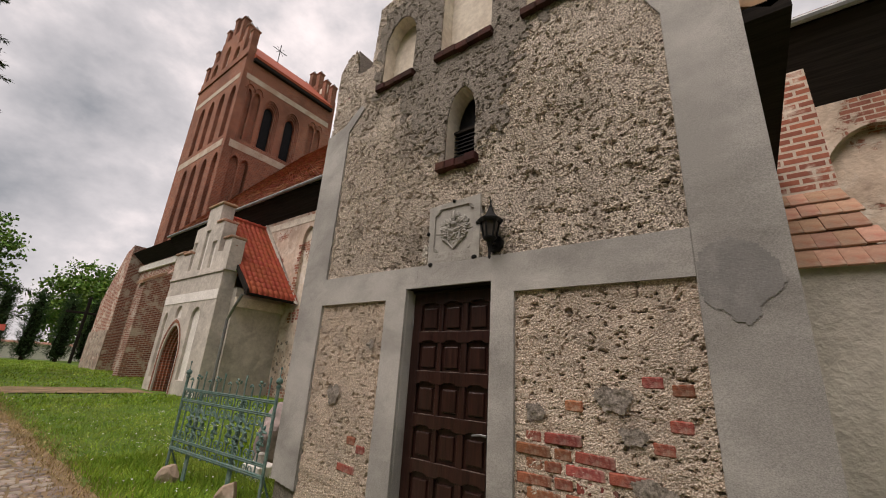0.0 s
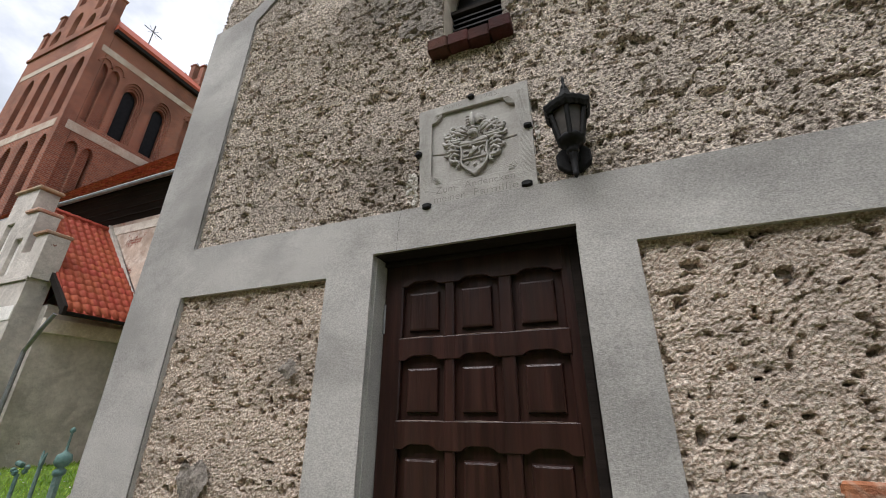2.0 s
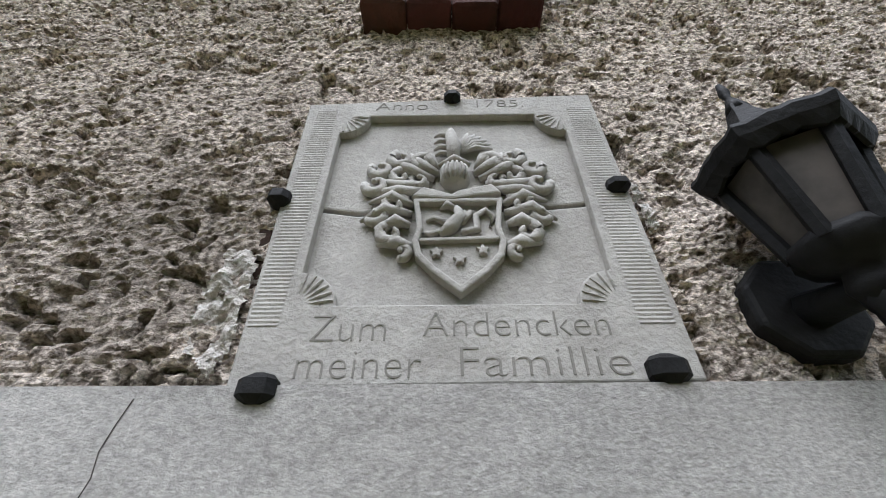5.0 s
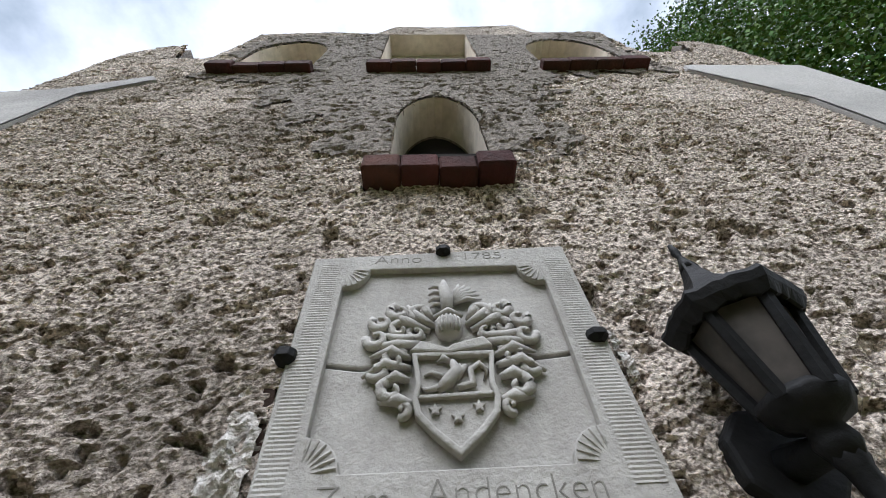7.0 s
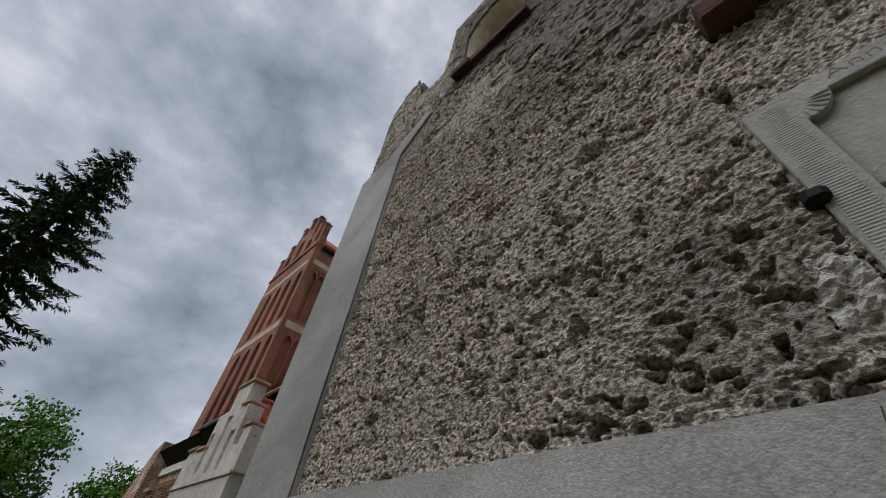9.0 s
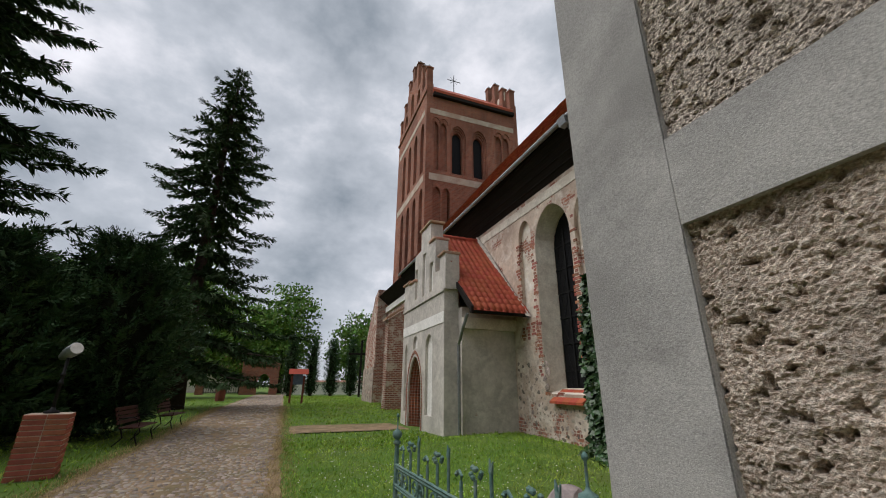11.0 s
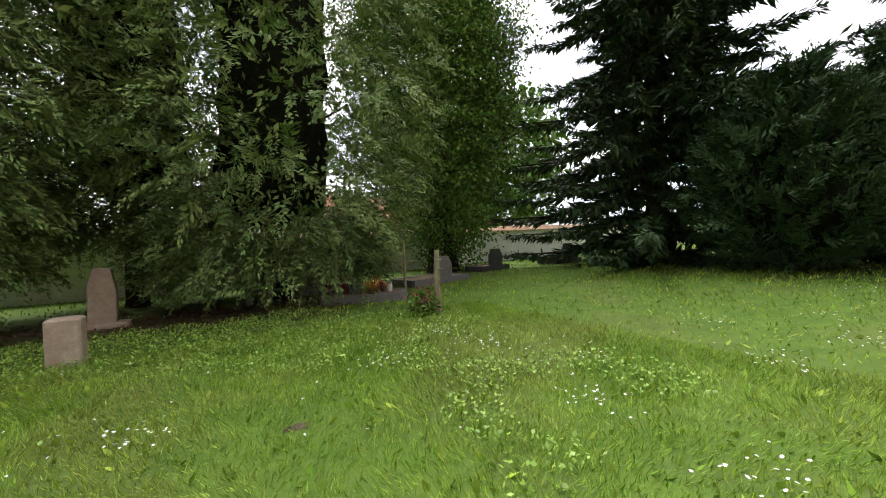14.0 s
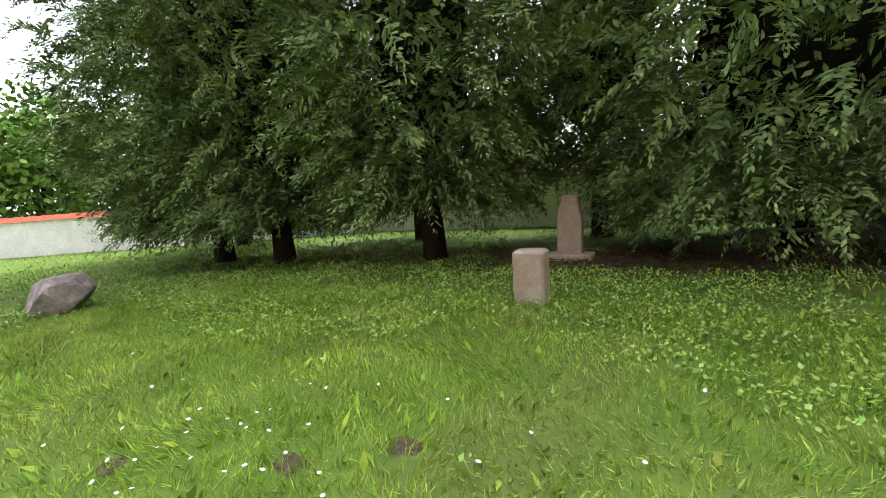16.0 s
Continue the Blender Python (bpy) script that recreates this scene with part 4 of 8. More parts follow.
# buttress east of the annex
east = thing("east_buttress", "plastered buttress with a tiled weathering and a brick pier above", "buttress", at=(0.8, 6, 0), kind="structure")
part("buttress_wall", G().box(0.3, 1.16, 5.0, NY, -0.4, 2.7), PLASTER, east)
part("slope_core", G().prism([(5.0, 2.7), (6.5, 2.7), (6.5, 4.0), (6.3, 3.95)], 0, 0.32, 1.12), OLDTILE, east)
part("pier", G().prism([(0.42, 3.6), (1.17, 3.6), (1.13, 5.8), (0.5, 5.8)], 1, 6.3, NY), OLDBRICK, east, "brick pier with crumbling plaster")
tile_mesh = mesh_of("weathering_tile", G().chamfer(-0.085, 0.085, -0.2, 0.2, -0.012, 0.012, 0.004), OLDTILE)
for r in range(5):
    for c in range(5):
        t_ = new("roof_tile", tile_mesh)
        t_.parent = east
        t_.matrix_basis = Matrix.Translation(-east.location) @ pose(0.4 + 0.172 * c + (0.04 if r % 2 else 0), 5.08 + 0.27 * r, 2.80 + 0.262 * r + 0.004 * ((c * 7 + r * 3) % 4), 39)

# ---- trees ----
def unit(a):
    return a / np.maximum(np.linalg.norm(a, axis=-1, keepdims=True), 1e-9)


def leaves(p, d, s, length, width):
    """Rhombic leaves: at p, along d, sideways s; one quad each."""
    length, width = np.asarray(length)[..., None], np.asarray(width)[..., None]
    v = np.stack([p, p + d * length * 0.45 + s * width * 0.5, p + d * length, p + d * length * 0.45 - s * width * 0.5], 1).reshape(-1, 3)
    return v, np.arange(len(v)).reshape(-1, 4)


def rnd(n, k=3):
    return np.random.normal(size=(n, k))


def trunk_mesh(at, height, r, lean=0.0, limbs=0, spread=2.0, start=0.3):
    g = G()
    x, y, z = at
    pts = [(x + lean * height * t * t + 0.06 * math.sin(5 * t), y + 0.05 * math.cos(4 * t), z - 0.1 + height * t) for t in [i / 8 for i in range(9)]]
    g.tube(pts, [r * (1.35 if i == 0 else 1.0) * (1 - 0.95 * i / 8) + 0.012 for i in range(9)], 9)
    for i in range(limbs):
        t = start + (0.92 - start) * i / max(1, limbs - 1)
        a = i * 2.4
        b = Vector(pts[int(t * 8)])
        L = spread * (1.1 - t) * random.uniform(0.8, 1.2)
        g.tube([b, b + Vector((math.cos(a) * L * 0.5, math.sin(a) * L * 0.5, L * 0.32)), b + Vector((math.cos(a) * L, math.sin(a) * L, L * 0.5))], [r * 0.35 * (1.1 - t), r * 0.2 * (1.1 - t), 0.012], 5)
    return g


def spruce(at, height, radius, clear, dense, label, seed, droop=0.35, taper=0.72, gap=1.0):
    """A spruce: whorls of drooping limbs hung with short needle sprays."""
    np.random.seed(seed)
    random.seed(seed)
    tree = thing("spruce_tree", label, "tree", at=at)
    x, y, z = at
    g = trunk_mesh(at, height, 0.02 * height)
    P, D, S, L, W = [], [], [], [], []
    h = clear
    while h < height - 0.3:
        frac = 1 - (h - clear) / (height - clear)
        reach = radius * (frac ** taper) + 0.15
        count = max(5, int(6 + 4 * frac))
        a0 = random.uniform(0, 6.28)
        for b in range(count):
            a = a0 + 6.283 * b / count + random.uniform(-0.25, 0.25)
            ln = reach * random.uniform(0.5, 1.15)
            out = np.array([math.cos(a), math.sin(a), 0.0])
            rise = random.uniform(-0.05, 0.3) * (1 - frac) + 0.05
            n = max(4, int(ln * dense))
            t = np.linspace(0.12, 1, n)
            px = np.array([x, y, z + h]) + out * (t * ln)[:, None]
            px[:, 2] += ln * (rise * t - droop * t ** 1.6 + 0.5 * np.clip(t - 0.65, 0, 1))
            if frac > 0.12 and b % 2 == 0:
                g.tube([px[0], px[n // 2], px[-1]], [0.02 + 0.012 * ln, 0.012 + 0.006 * ln, 0.006], 4, False)
            side = np.array([-out[1], out[0], 0])
            for sgn in (-1, 1, 0):
                k = n
                dirs = unit(out * 0.75 + side * sgn * (0.85 - 0.3 * t)[:, None] + rnd(k) * 0.22 + np.array([0, 0, -0.34 if sgn else 0.1]))
                sz = (0.22 + 0.38 * (1 - t) ** 0.7 * min(1, ln / 2.2)) * np.random.uniform(0.7, 1.3, k)
                for rep in range(3):
                    P.append(px + rnd(k) * 0.05)
                    dd = unit(dirs + rnd(k) * 0.25 + np.array([0, 0, -0.25 * rep]))
                    D.append(dd)
                    S.append(unit(np.cross(dd, unit(rnd(k) * 0.4 + np.array([0, 0, 1])))))
                    L.append(sz)
                    W.append(sz * 0.26)
        h += (0.5 + 0.5 * frac) * gap
    v, f = leaves(np.concatenate(P), np.concatenate(D), np.concatenate(S), np.concatenate(L), np.concatenate(W))
    part("trunk", g, BARK, tree, "brown bark", True)
    part("crown", mesh_np("crown", v, f, SPRUCE), None, tree)
    return tree


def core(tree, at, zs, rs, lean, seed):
    """A lumpy closed body filling an evergreen: its twigs and inner shade in one dark colour."""
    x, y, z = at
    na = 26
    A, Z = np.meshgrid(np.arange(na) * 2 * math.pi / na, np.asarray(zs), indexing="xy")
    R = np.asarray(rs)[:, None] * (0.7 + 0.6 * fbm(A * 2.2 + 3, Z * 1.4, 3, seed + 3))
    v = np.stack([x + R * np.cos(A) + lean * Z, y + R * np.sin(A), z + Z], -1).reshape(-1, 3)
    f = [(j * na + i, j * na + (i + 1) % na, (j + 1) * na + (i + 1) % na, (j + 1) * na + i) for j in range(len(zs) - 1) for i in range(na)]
    part("inner_crown", mesh_np("inner_crown", v, np.array(f), TWIG_SHADE, True), None, tree, "dark filler for the twigs and shade inside the crown")


def sprayed(name, at, height, radius, clear, clumps, label, seed, mat_, shape="cone", spray=0.34, per=26, lean=0.0, trunk_r=None, limbs=10):
    """An evergreen of flat hanging sprays, clump by clump over the outside and through the inside of its crown."""
    np.random.seed(seed)
    random.seed(seed)
    tree = thing(name, label, "tree", at=at)
    x, y, z = at
    part("trunk", trunk_mesh(at, height * 0.93, trunk_r or 0.022 * height, lean, limbs, radius * 0.8, 0.22), BARK, tree, "brown bark", True)
    n = clumps
    t = np.random.uniform(0, 1, n) ** (2.1 if shape == "cone" else 1.0)
    a = np.random.uniform(0, 2 * math.pi, n)
    if shape == "cone":
        prof = radius * np.minimum(1.0, (1 - t) * 2.0) * (0.6 + 0.4 * np.minimum(1, t * 6)) + 0.1
    elif shape == "column":
        prof = radius * (np.minimum(1, t * 5 + 0.55)) * np.sqrt(np.clip(1 - t ** 2.2, 0.01, 1))
    else:
        prof = radius * np.sqrt(np.clip(1 - (2 * t - 0.85) ** 2, 0.05, 1))
    wob = 0.72 + 0.56 * fbm(a * 1.6 + 7, t * height * 0.55, 3, seed)
    depth = 1 - 0.5 * np.random.uniform(0, 1, n) ** 1.4
    r = prof * wob * depth
    c = np.stack([x + r * np.cos(a) + lean * t * height, y + r * np.sin(a), z + clear + t * (height - clear)], 1)
    out = np.stack([np.cos(a), np.sin(a), np.zeros(n)], 1)
    k = np.repeat(np.arange(n), per)
    up = {"cone": -0.2, "column": 1.1, "bush": 0.55}[shape]
    base = unit(out + np.array([0, 0, up]) + rnd(n) * 0.35)
    axis = unit(rnd(n) * 0.7 + np.array([0, 0, 1]))
    side = unit(np.cross(base, axis))
    size = spray * np.random.uniform(0.7, 1.4, n)[k]
    v_ = np.tile((np.arange(per) + 0.5) / per, n)
    hand = np.tile(np.where(np.arange(per) % 2, 1.0, -1.0), n)
    bend = np.array([0, 0, -0.42 if shape == "cone" else 0.0])
    p = c[k] + base[k] * (v_ * size * 1.25)[:, None] + bend * (v_ ** 2 * size)[:, None] + rnd(len(k)) * size[:, None] * 0.06
    d = unit(base[k] * 0.8 + side[k] * (hand * (1.1 - 0.7 * v_))[:, None] + bend * v_[:, None] + rnd(len(k)) * 0.16)
    s = unit(np.cross(d, axis[k]) + rnd(len(k)) * 0.25)
    L = size * ((0.31 if shape == "cone" else 0.36) - 0.165 * v_) * np.random.uniform(0.7, 1.2, len(k))
    v, f = leaves(p, d, s, L, L * (0.37 if shape == "cone" else 0.34))
    fill = 6000 if shape == "cone" else 500
    ti, ai = np.random.uniform(0, 1, fill) ** (2.4 if shape == "cone" else 1.0), np.random.uniform(0, 2 * math.pi, fill)
    ri = np.interp(ti, np.sort(t), prof[np.argsort(t)]) * np.random.uniform(0.4, 0.8, fill)
    q = np.stack([x + ri * np.cos(ai) + lean * ti * height, y + ri * np.sin(ai), z + clear + 0.25 + ti * (height - clear - 0.5)], 1)
    di = unit(rnd(fill) + np.array([0, 0, -0.4]))
    big = np.random.uniform(0.14, 0.26, fill) * (1 if shape == "cone" else 1.6)
    v2, f2 = leaves(q, di, unit(np.cross(di, rnd(fill))), big, big * 0.45)
    v, f = np.concatenate([v, v2]), np.concatenate([f, f2 + len(v)])
    part("crown", mesh_np("crown", v, f, mat_), None, tree)
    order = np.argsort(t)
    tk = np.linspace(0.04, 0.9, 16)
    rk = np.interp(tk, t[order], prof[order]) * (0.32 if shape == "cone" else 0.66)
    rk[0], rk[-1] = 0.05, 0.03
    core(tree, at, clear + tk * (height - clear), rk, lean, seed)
    return tree


def leafy(at, height, radius, clear, clumps, per, label, seed, leaf=0.13, name="linden_tree", mat_=None):
    """A broadleaved tree: forked trunk, limbs, and clumps of small leaves with gaps."""
    np.random.seed(seed)
    random.seed(seed)
    tree = thing(name, label, "tree", at=at)
    x, y, z = at
    part("trunk", trunk_mesh(at, height * 0.9, 0.03 * height, 0.0, 14, radius * 1.1, 0.2), BARK, tree, "dark bark", True)
    n = clumps
    q = unit(rnd(n)) * (np.random.uniform(0.25, 1, n) ** 0.45)[:, None]
    q *= (0.75 + 0.5 * fbm(q[:, 0] * 2.3 + 5, q[:, 2] * 2.3 + q[:, 1], 3, seed))[:, None]
    mid = clear + (height - clear) * 0.5
    c = np.array([x, y, z + mid]) + q * np.array([radius, radius, (height - clear) * 0.5])
    k = np.repeat(np.arange(n), per)
    size = radius * 0.105
    p = c[k] + rnd(len(k)) * np.array([size, size, size * 0.55])
    d = unit(rnd(len(k)) + np.array([0, 0, -0.5]))
    s = unit(np.cross(d, rnd(len(k))))
    L = leaf * np.random.uniform(0.7, 1.4, len(k))
    v, f = leaves(p, d, s, L, L * 0.75)
    fill = 2600
    q = np.array([x, y, z + mid]) + unit(rnd(fill)) * (np.random.uniform(0, 0.72, fill))[:, None] * np.array([radius, radius, (height - clear) * 0.5])
    di = unit(rnd(fill))
    big = np.random.uniform(0.22, 0.4, fill) * radius / 4.2
    v2, f2 = leaves(q, di, unit(np.cross(di, rnd(fill))), big, big * 0.7)
    v, f = np.concatenate([v, v2]), np.concatenate([f, f2 + len(v)])
    part("crown", mesh_np("crown", v, f, mat_ or LEAF), None, tree)
    return tree


def on(x, y):
    return (x, y, float(gz(x, y)))


# ---- boundary walls ----
def boundary(name, a, b, h, label, tile=OLDTILE):
    ob = thing(name, label, "wall", at=(a[0], a[1], 0), kind="structure")
    d = Vector((b[0] - a[0], b[1] - a[1], 0))
    u = d.normalized()
    w = Vector((-u.y, u.x, 0)) * 0.2
    g = G()
    za = float(gz(*a)) - 0.3
    A, B = Vector((a[0], a[1], za)), Vector((b[0], b[1], float(gz(*b)) - 0.3))
    up = Vector((0, 0, h + 0.3))
    g.add([A - w, B - w, B + w, A + w, A - w + up, B - w + up, B + w + up, A + w + up], [(0, 3, 2, 1), (4, 5, 6, 7), (0, 1, 5, 4), (1, 2, 6, 5), (2, 3, 7, 6), (3, 0, 4, 7)])
    part("wall_body", g, WHITEWASH, ob, "stained whitewashed masonry")
    c = G()
    n = int(d.length / 0.22)
    w2 = w * 1.7
    for i in range(n):
        p, q = A.lerp(B, (i + 0.04) / n) + up, A.lerp(B, (i + 0.96) / n) + up
        lift = Vector((0, 0, 0.22 + 0.012 * (i % 3)))
        c.add([p - w2, q - w2, q + lift, p + lift, p + w2, q + w2], [(0, 1, 2, 3), (3, 2, 5, 4), (0, 3, 4), (1, 5, 2), (0, 4, 5, 1)])
    part("tile_coping", c, tile, ob, "red tile coping")
    return ob


boundary("wall_south", (-62, -18.5), (8, -18.0), 1.7, "whitewashed churchyard wall with a red tile coping")
boundary("wall_east", (8, -18.0), (32, -5.0), 1.6, "whitewashed churchyard wall with a red tile coping", REDTILE)
boundary("wall_west", (-62, 1.5), (-60, 30), 1.6, "whitewashed churchyard wall with a red tile coping")

# ---- the oak door ----
door = thing("door_1", "dark brown panelled oak door, closed, in the facade", "door", at=(-2.09, FY + 0.15, -0.07), kind="structure")
DY = FY + 0.11
part("leaf", G().box(-2.555, -1.625, DY + 0.022, DY + 0.06, -0.06, 2.265), WOOD, door)
COLS = [(-2.455, -2.24), (-2.195, -1.985), (-1.925, -1.71)]
ROWS_Z = [(1.88, 2.13), (1.53, 1.78), (1.17, 1.42), (0.81, 1.06), (0.45, 0.70), (0.09, 0.34)]
stiles = [-2.555] + [v for c in COLS for v in c] + [-1.625]
for i in range(0, 8, 2):
    part("stile", G().chamfer(stiles[i], stiles[i + 1], DY - 0.006, DY + 0.03, -0.05, 2.26, 0.006), WOOD, door)
edges = [2.262] + [v for a, b in ROWS_Z for v in (b, a)] + [-0.055]
# pale lines along the rails: sky glints painted in together with worn wood
WORN_GLINT = material("worn_oak_glint", (0.30, 0.25, 0.215), (0.12, 0.075, 0.06), 60, 0.7, 0.4, 90, stretch=(0.4, 1, 1))
for i in range(0, 14, 2):
    top, low = edges[i], edges[i + 1]
    poly = [(COLS[2][1] + 0.012, top), (COLS[0][0] - 0.012, top), (COLS[0][0] - 0.012, low)]
    for a, b in COLS if i < 12 else ():
        poly += [(a, low), (a + 0.028, low), (a + 0.045, low + 0.012), (a + 0.065, low + 0.02), (b - 0.065, low + 0.02), (b - 0.045, low + 0.012), (b - 0.028, low), (b, low)]
    poly.append((COLS[2][1] + 0.012, low))
    rail = part("rail", G().prism(poly, 1, DY - 0.012, DY + 0.03), WOOD, door, bevel=0.003)
    if i:
        for a, b in COLS:
            part("worn_edge", G().tube([(a + 0.004, DY - 0.010, top + 0.0006), ((a + b) / 2, DY - 0.011, top + 0.0016), (b - 0.004, DY - 0.010, top + 0.0006)], [0.001, 0.0026, 0.001], 5), WORN_GLINT, rail, "pale rail edge, worn wood and a painted sky glint")
for a, b in COLS:
    for z0, z1 in ROWS_Z:
        g = G()
        vs = []
        for k, y in ((0.004, DY + 0.024), (0.032, DY + 0.022), (0.036, DY + 0.006), (0.044, DY + 0.003)):
            vs += [(a + k, y, z0 + k), (b - k, y, z0 + k), (b - k, y, z1 - k), (a + k, y, z1 - k)]
        fs = [(r * 4 + i, r * 4 + (i + 1) % 4, r * 4 + 4 + (i + 1) % 4, r * 4 + 4 + i) for r in range(3) for i in range(4)] + [(12, 13, 14, 15)]
        part("panel", g.add(vs, fs), WOOD, door)
# door frame, with the shadow it stands in put into its dark colour
part("frame_head", G().chamfer(-2.555, -1.625, DY - 0.03, DY + 0.06, 2.238, 2.264, 0.006), DARKWOOD, door, "frame head, coloured dark for the lintel shadow")
part("frame_post", G().chamfer(-1.664, -1.625, DY - 0.028, DY + 0.06, -0.06, 2.236, 0.006), DARKWOOD, door, "frame post, coloured dark for the shadow on it")
handle = part("lock_plate", G().chamfer(-1.70, -1.66, DY - 0.014, DY - 0.004, 0.93, 1.15, 0.004), BLACK, door, "black iron lock plate")
part("door_handle", G().tube([(-1.68, DY - 0.01, 1.08), (-1.68, DY - 0.06, 1.08), (-1.72, DY - 0.065, 1.085), (-1.80, DY - 0.06, 1.07)], 0.009, 7), ZINC, door, "bare metal handle")
for z in (1.98, 0.35):
    part("hinge", G().tube([(-2.552, DY - 0.004, z - 0.07), (-2.552, DY - 0.004, z + 0.07)], 0.008, 7), ZINC, door, "pale metal hinge")

# ---- brick sills and the window ----
def sill(x0, x1, z0, z1, n, label):
    s = thing("brick_sill", label, "sill", "brick sills of the facade", at=((x0 + x1) / 2, FY, z0), kind="structure")
    w = (x1 - x0) / n
    for i in range(n):
        dy, dz = random.uniform(-0.012, 0.008), random.uniform(-0.006, 0.006)
        part("brick", G().chamfer(x0 + i * w + 0.0012, x0 + (i + 1) * w - 0.0012, FY - 0.075 + dy, FY + 0.12, z0 + dz, z1 + dz, 0.007), SILLBRICK, s)
    return s


random.seed(3)
sill(-2.28, -1.80, 3.445, 3.535, 4, "dark red brick sill under the pointed window")
sill(-3.38, -2.76, 4.91, 5.0, 4, "dark red brick sill under a blind niche")
sill(-2.43, -1.67, 4.91, 5.0, 5, "dark red brick sill under the middle niche")
sill(-1.35, -0.68, 4.91, 5.0, 4, "dark red brick sill under a blind niche")
win = thing("window_1", "pointed attic window with black louvres below plain glass", "window", at=(-2.03, FY + 0.2, 3.53), kind="structure")
part("pane", G().prism(arch(-2.2, -1.86, 3.9, 4.02, 4.40), 1, FY + 0.205, FY + 0.215), GLASS, win, "dark reflecting glass")
for i in range(9):
    part("louvre", G().add([(-2.2, FY + 0.13, 3.55 + 0.045 * i), (-1.86, FY + 0.13, 3.55 + 0.045 * i), (-1.86, FY + 0.2, 3.59 + 0.045 * i), (-2.2, FY + 0.2, 3.59 + 0.045 * i),
                            (-2.2, FY + 0.13, 3.562 + 0.045 * i), (-1.86, FY + 0.13, 3.562 + 0.045 * i), (-1.86, FY + 0.2, 3.602 + 0.045 * i), (-2.2, FY + 0.2, 3.602 + 0.045 * i)],
                           [(0, 3, 2, 1), (4, 5, 6, 7), (0, 1, 5, 4), (1, 2, 6, 5), (2, 3, 7, 6), (3, 0, 4, 7)]), BLACK, win)
part("window_frame", G().box(-2.21, -1.85, FY + 0.2, FY + 0.26, 3.53, 3.56).box(-2.21, -1.85, FY + 0.12, FY + 0.24, 3.96, 3.99), DARKWOOD, win)
part("backing", G().box(-2.3, -1.75, FY + 0.3, FY + 0.32, 3.4, 4.5), BLACK, win)

# ---- carved tablet ----
TX, TZ, TYF = -2.36, 2.49, FY - 0.004
CARVED = material("carved_sandstone", (0.45, 0.435, 0.40), (0.36, 0.345, 0.315), 9.0, 0.85, 0.35, 120, (0.29, 0.275, 0.25), 7, 0.4)
tablet = thing("stone_tablet", "carved grey stone tablet with a coat of arms on the facade", "tablet", at=(-2.05, FY, 2.53))
crack = [(0.016, 0.305), (0.06, 0.310), (0.09, 0.297), (0.155, 0.286), (0.24, 0.298), (0.33, 0.292), (0.46, 0.296), (0.53, 0.303), (0.611, 0.322)]
lo_ = [(0.03, -0.012), (0.614, -0.006)] + [(u, v - 0.0035) for u, v in crack[::-1]]
hi_ = [(u, v + 0.0035) for u, v in crack] + [(0.607, 0.622), (0.008, 0.596)]
for piece in (lo_, hi_):
    part("slab", G().prism([(TX + u, TZ + v) for u, v in piece], 1, TYF, FY + 0.04), CARVED, tablet, "grey stone slab", bevel=0.004)


def carve(poly, t0, t1):
    return G().prism([(TX + u, TZ + v) for u, v in poly], 1, TYF - t1, TYF + t0)


def notch(u0, u1, v0, v1, r):
    """A field outline with hollow quarter-round corners."""
    pts = []
    for cx, cz, a0 in ((u0, v0, 90), (u1, v0, 180), (u1, v1, 270), (u0, v1, 0)):
        arc = [(cx + r * math.cos(radians(a0 - 90 * i / 5)), cz + r * math.sin(radians(a0 - 90 * i / 5))) for i in range(6)]
        pts += arc
    return pts


FIELD = (0.093, 0.535, 0.105, 0.543)
field = notch(*FIELD, 0.055)
rim_lo = [(0.036, -0.006), (0.608, 0.0), (0.605, 0.612), (0.016, 0.588)]
rim = holed([(TX + u, TZ + v) for u, v in rim_lo], [[(TX + u, TZ + v) for u, v in field]], 1, TYF - 0.016, TYF + 0.002)
part("border", rim, CARVED, tablet, "raised border with a sunk field", bevel=0.003)
# fine chisel ribs down both sides, one corrugated strip each
for a0, a1 in ((0.038, 0.078), (0.550, 0.596)):
    ribs, rows_n = G(), 150
    for i in range(rows_n):
        z = 0.075 + 0.0033 * i
        y = TYF - (0.0163 if i % 2 else 0.0173)
        ribs.v += [(TX + a0, y, TZ + z), (TX + a1, y, TZ + z)]
    ribs.f = [(2 * i, 2 * i + 1, 2 * i + 3, 2 * i + 2) for i in range(rows_n - 1)]
    part("tooling", ribs, CARVED, tablet, "fine chisel ribs")
# shell fans in the corners of the border
for cu, cv, a0 in ((FIELD[0], FIELD[2], 0), (FIELD[1], FIELD[2], 90), (FIELD[1], FIELD[3], 180), (FIELD[0], FIELD[3], 270)):
    for k in range(6):
        a = radians(a0 + 8 + 15 * k)
        part("shell_ray", G().tube([(TX + cu + 0.012 * math.cos(a), TYF - 0.014, TZ + cv + 0.012 * math.sin(a)), (TX + cu + 0.035 * math.cos(a), TYF - 0.017, TZ + cv + 0.035 * math.sin(a)), (TX + cu + 0.052 * math.cos(a), TYF - 0.0155, TZ + cv + 0.052 * math.sin(a))], [0.001, 0.0025, 0.003], 5), CARVED, tablet)
SU, SV = 0.32, 0.30
SHIELD = [(-0.074, 0.004), (-0.069, -0.03), (-0.066, -0.06), (-0.072, -0.088), (-0.066, -0.115), (-0.04, -0.145), (0.0, -0.18), (0.04, -0.145), (0.066, -0.115), (0.072, -0.088), (0.066, -0.06), (0.069, -0.03), (0.074, 0.004)]
shield = [(SU + a, SV + b) for a, b in SHIELD]
hollow = [(SU + a * 0.86, SV - 0.07 + (b + 0.07) * 0.87) for a, b in SHIELD]
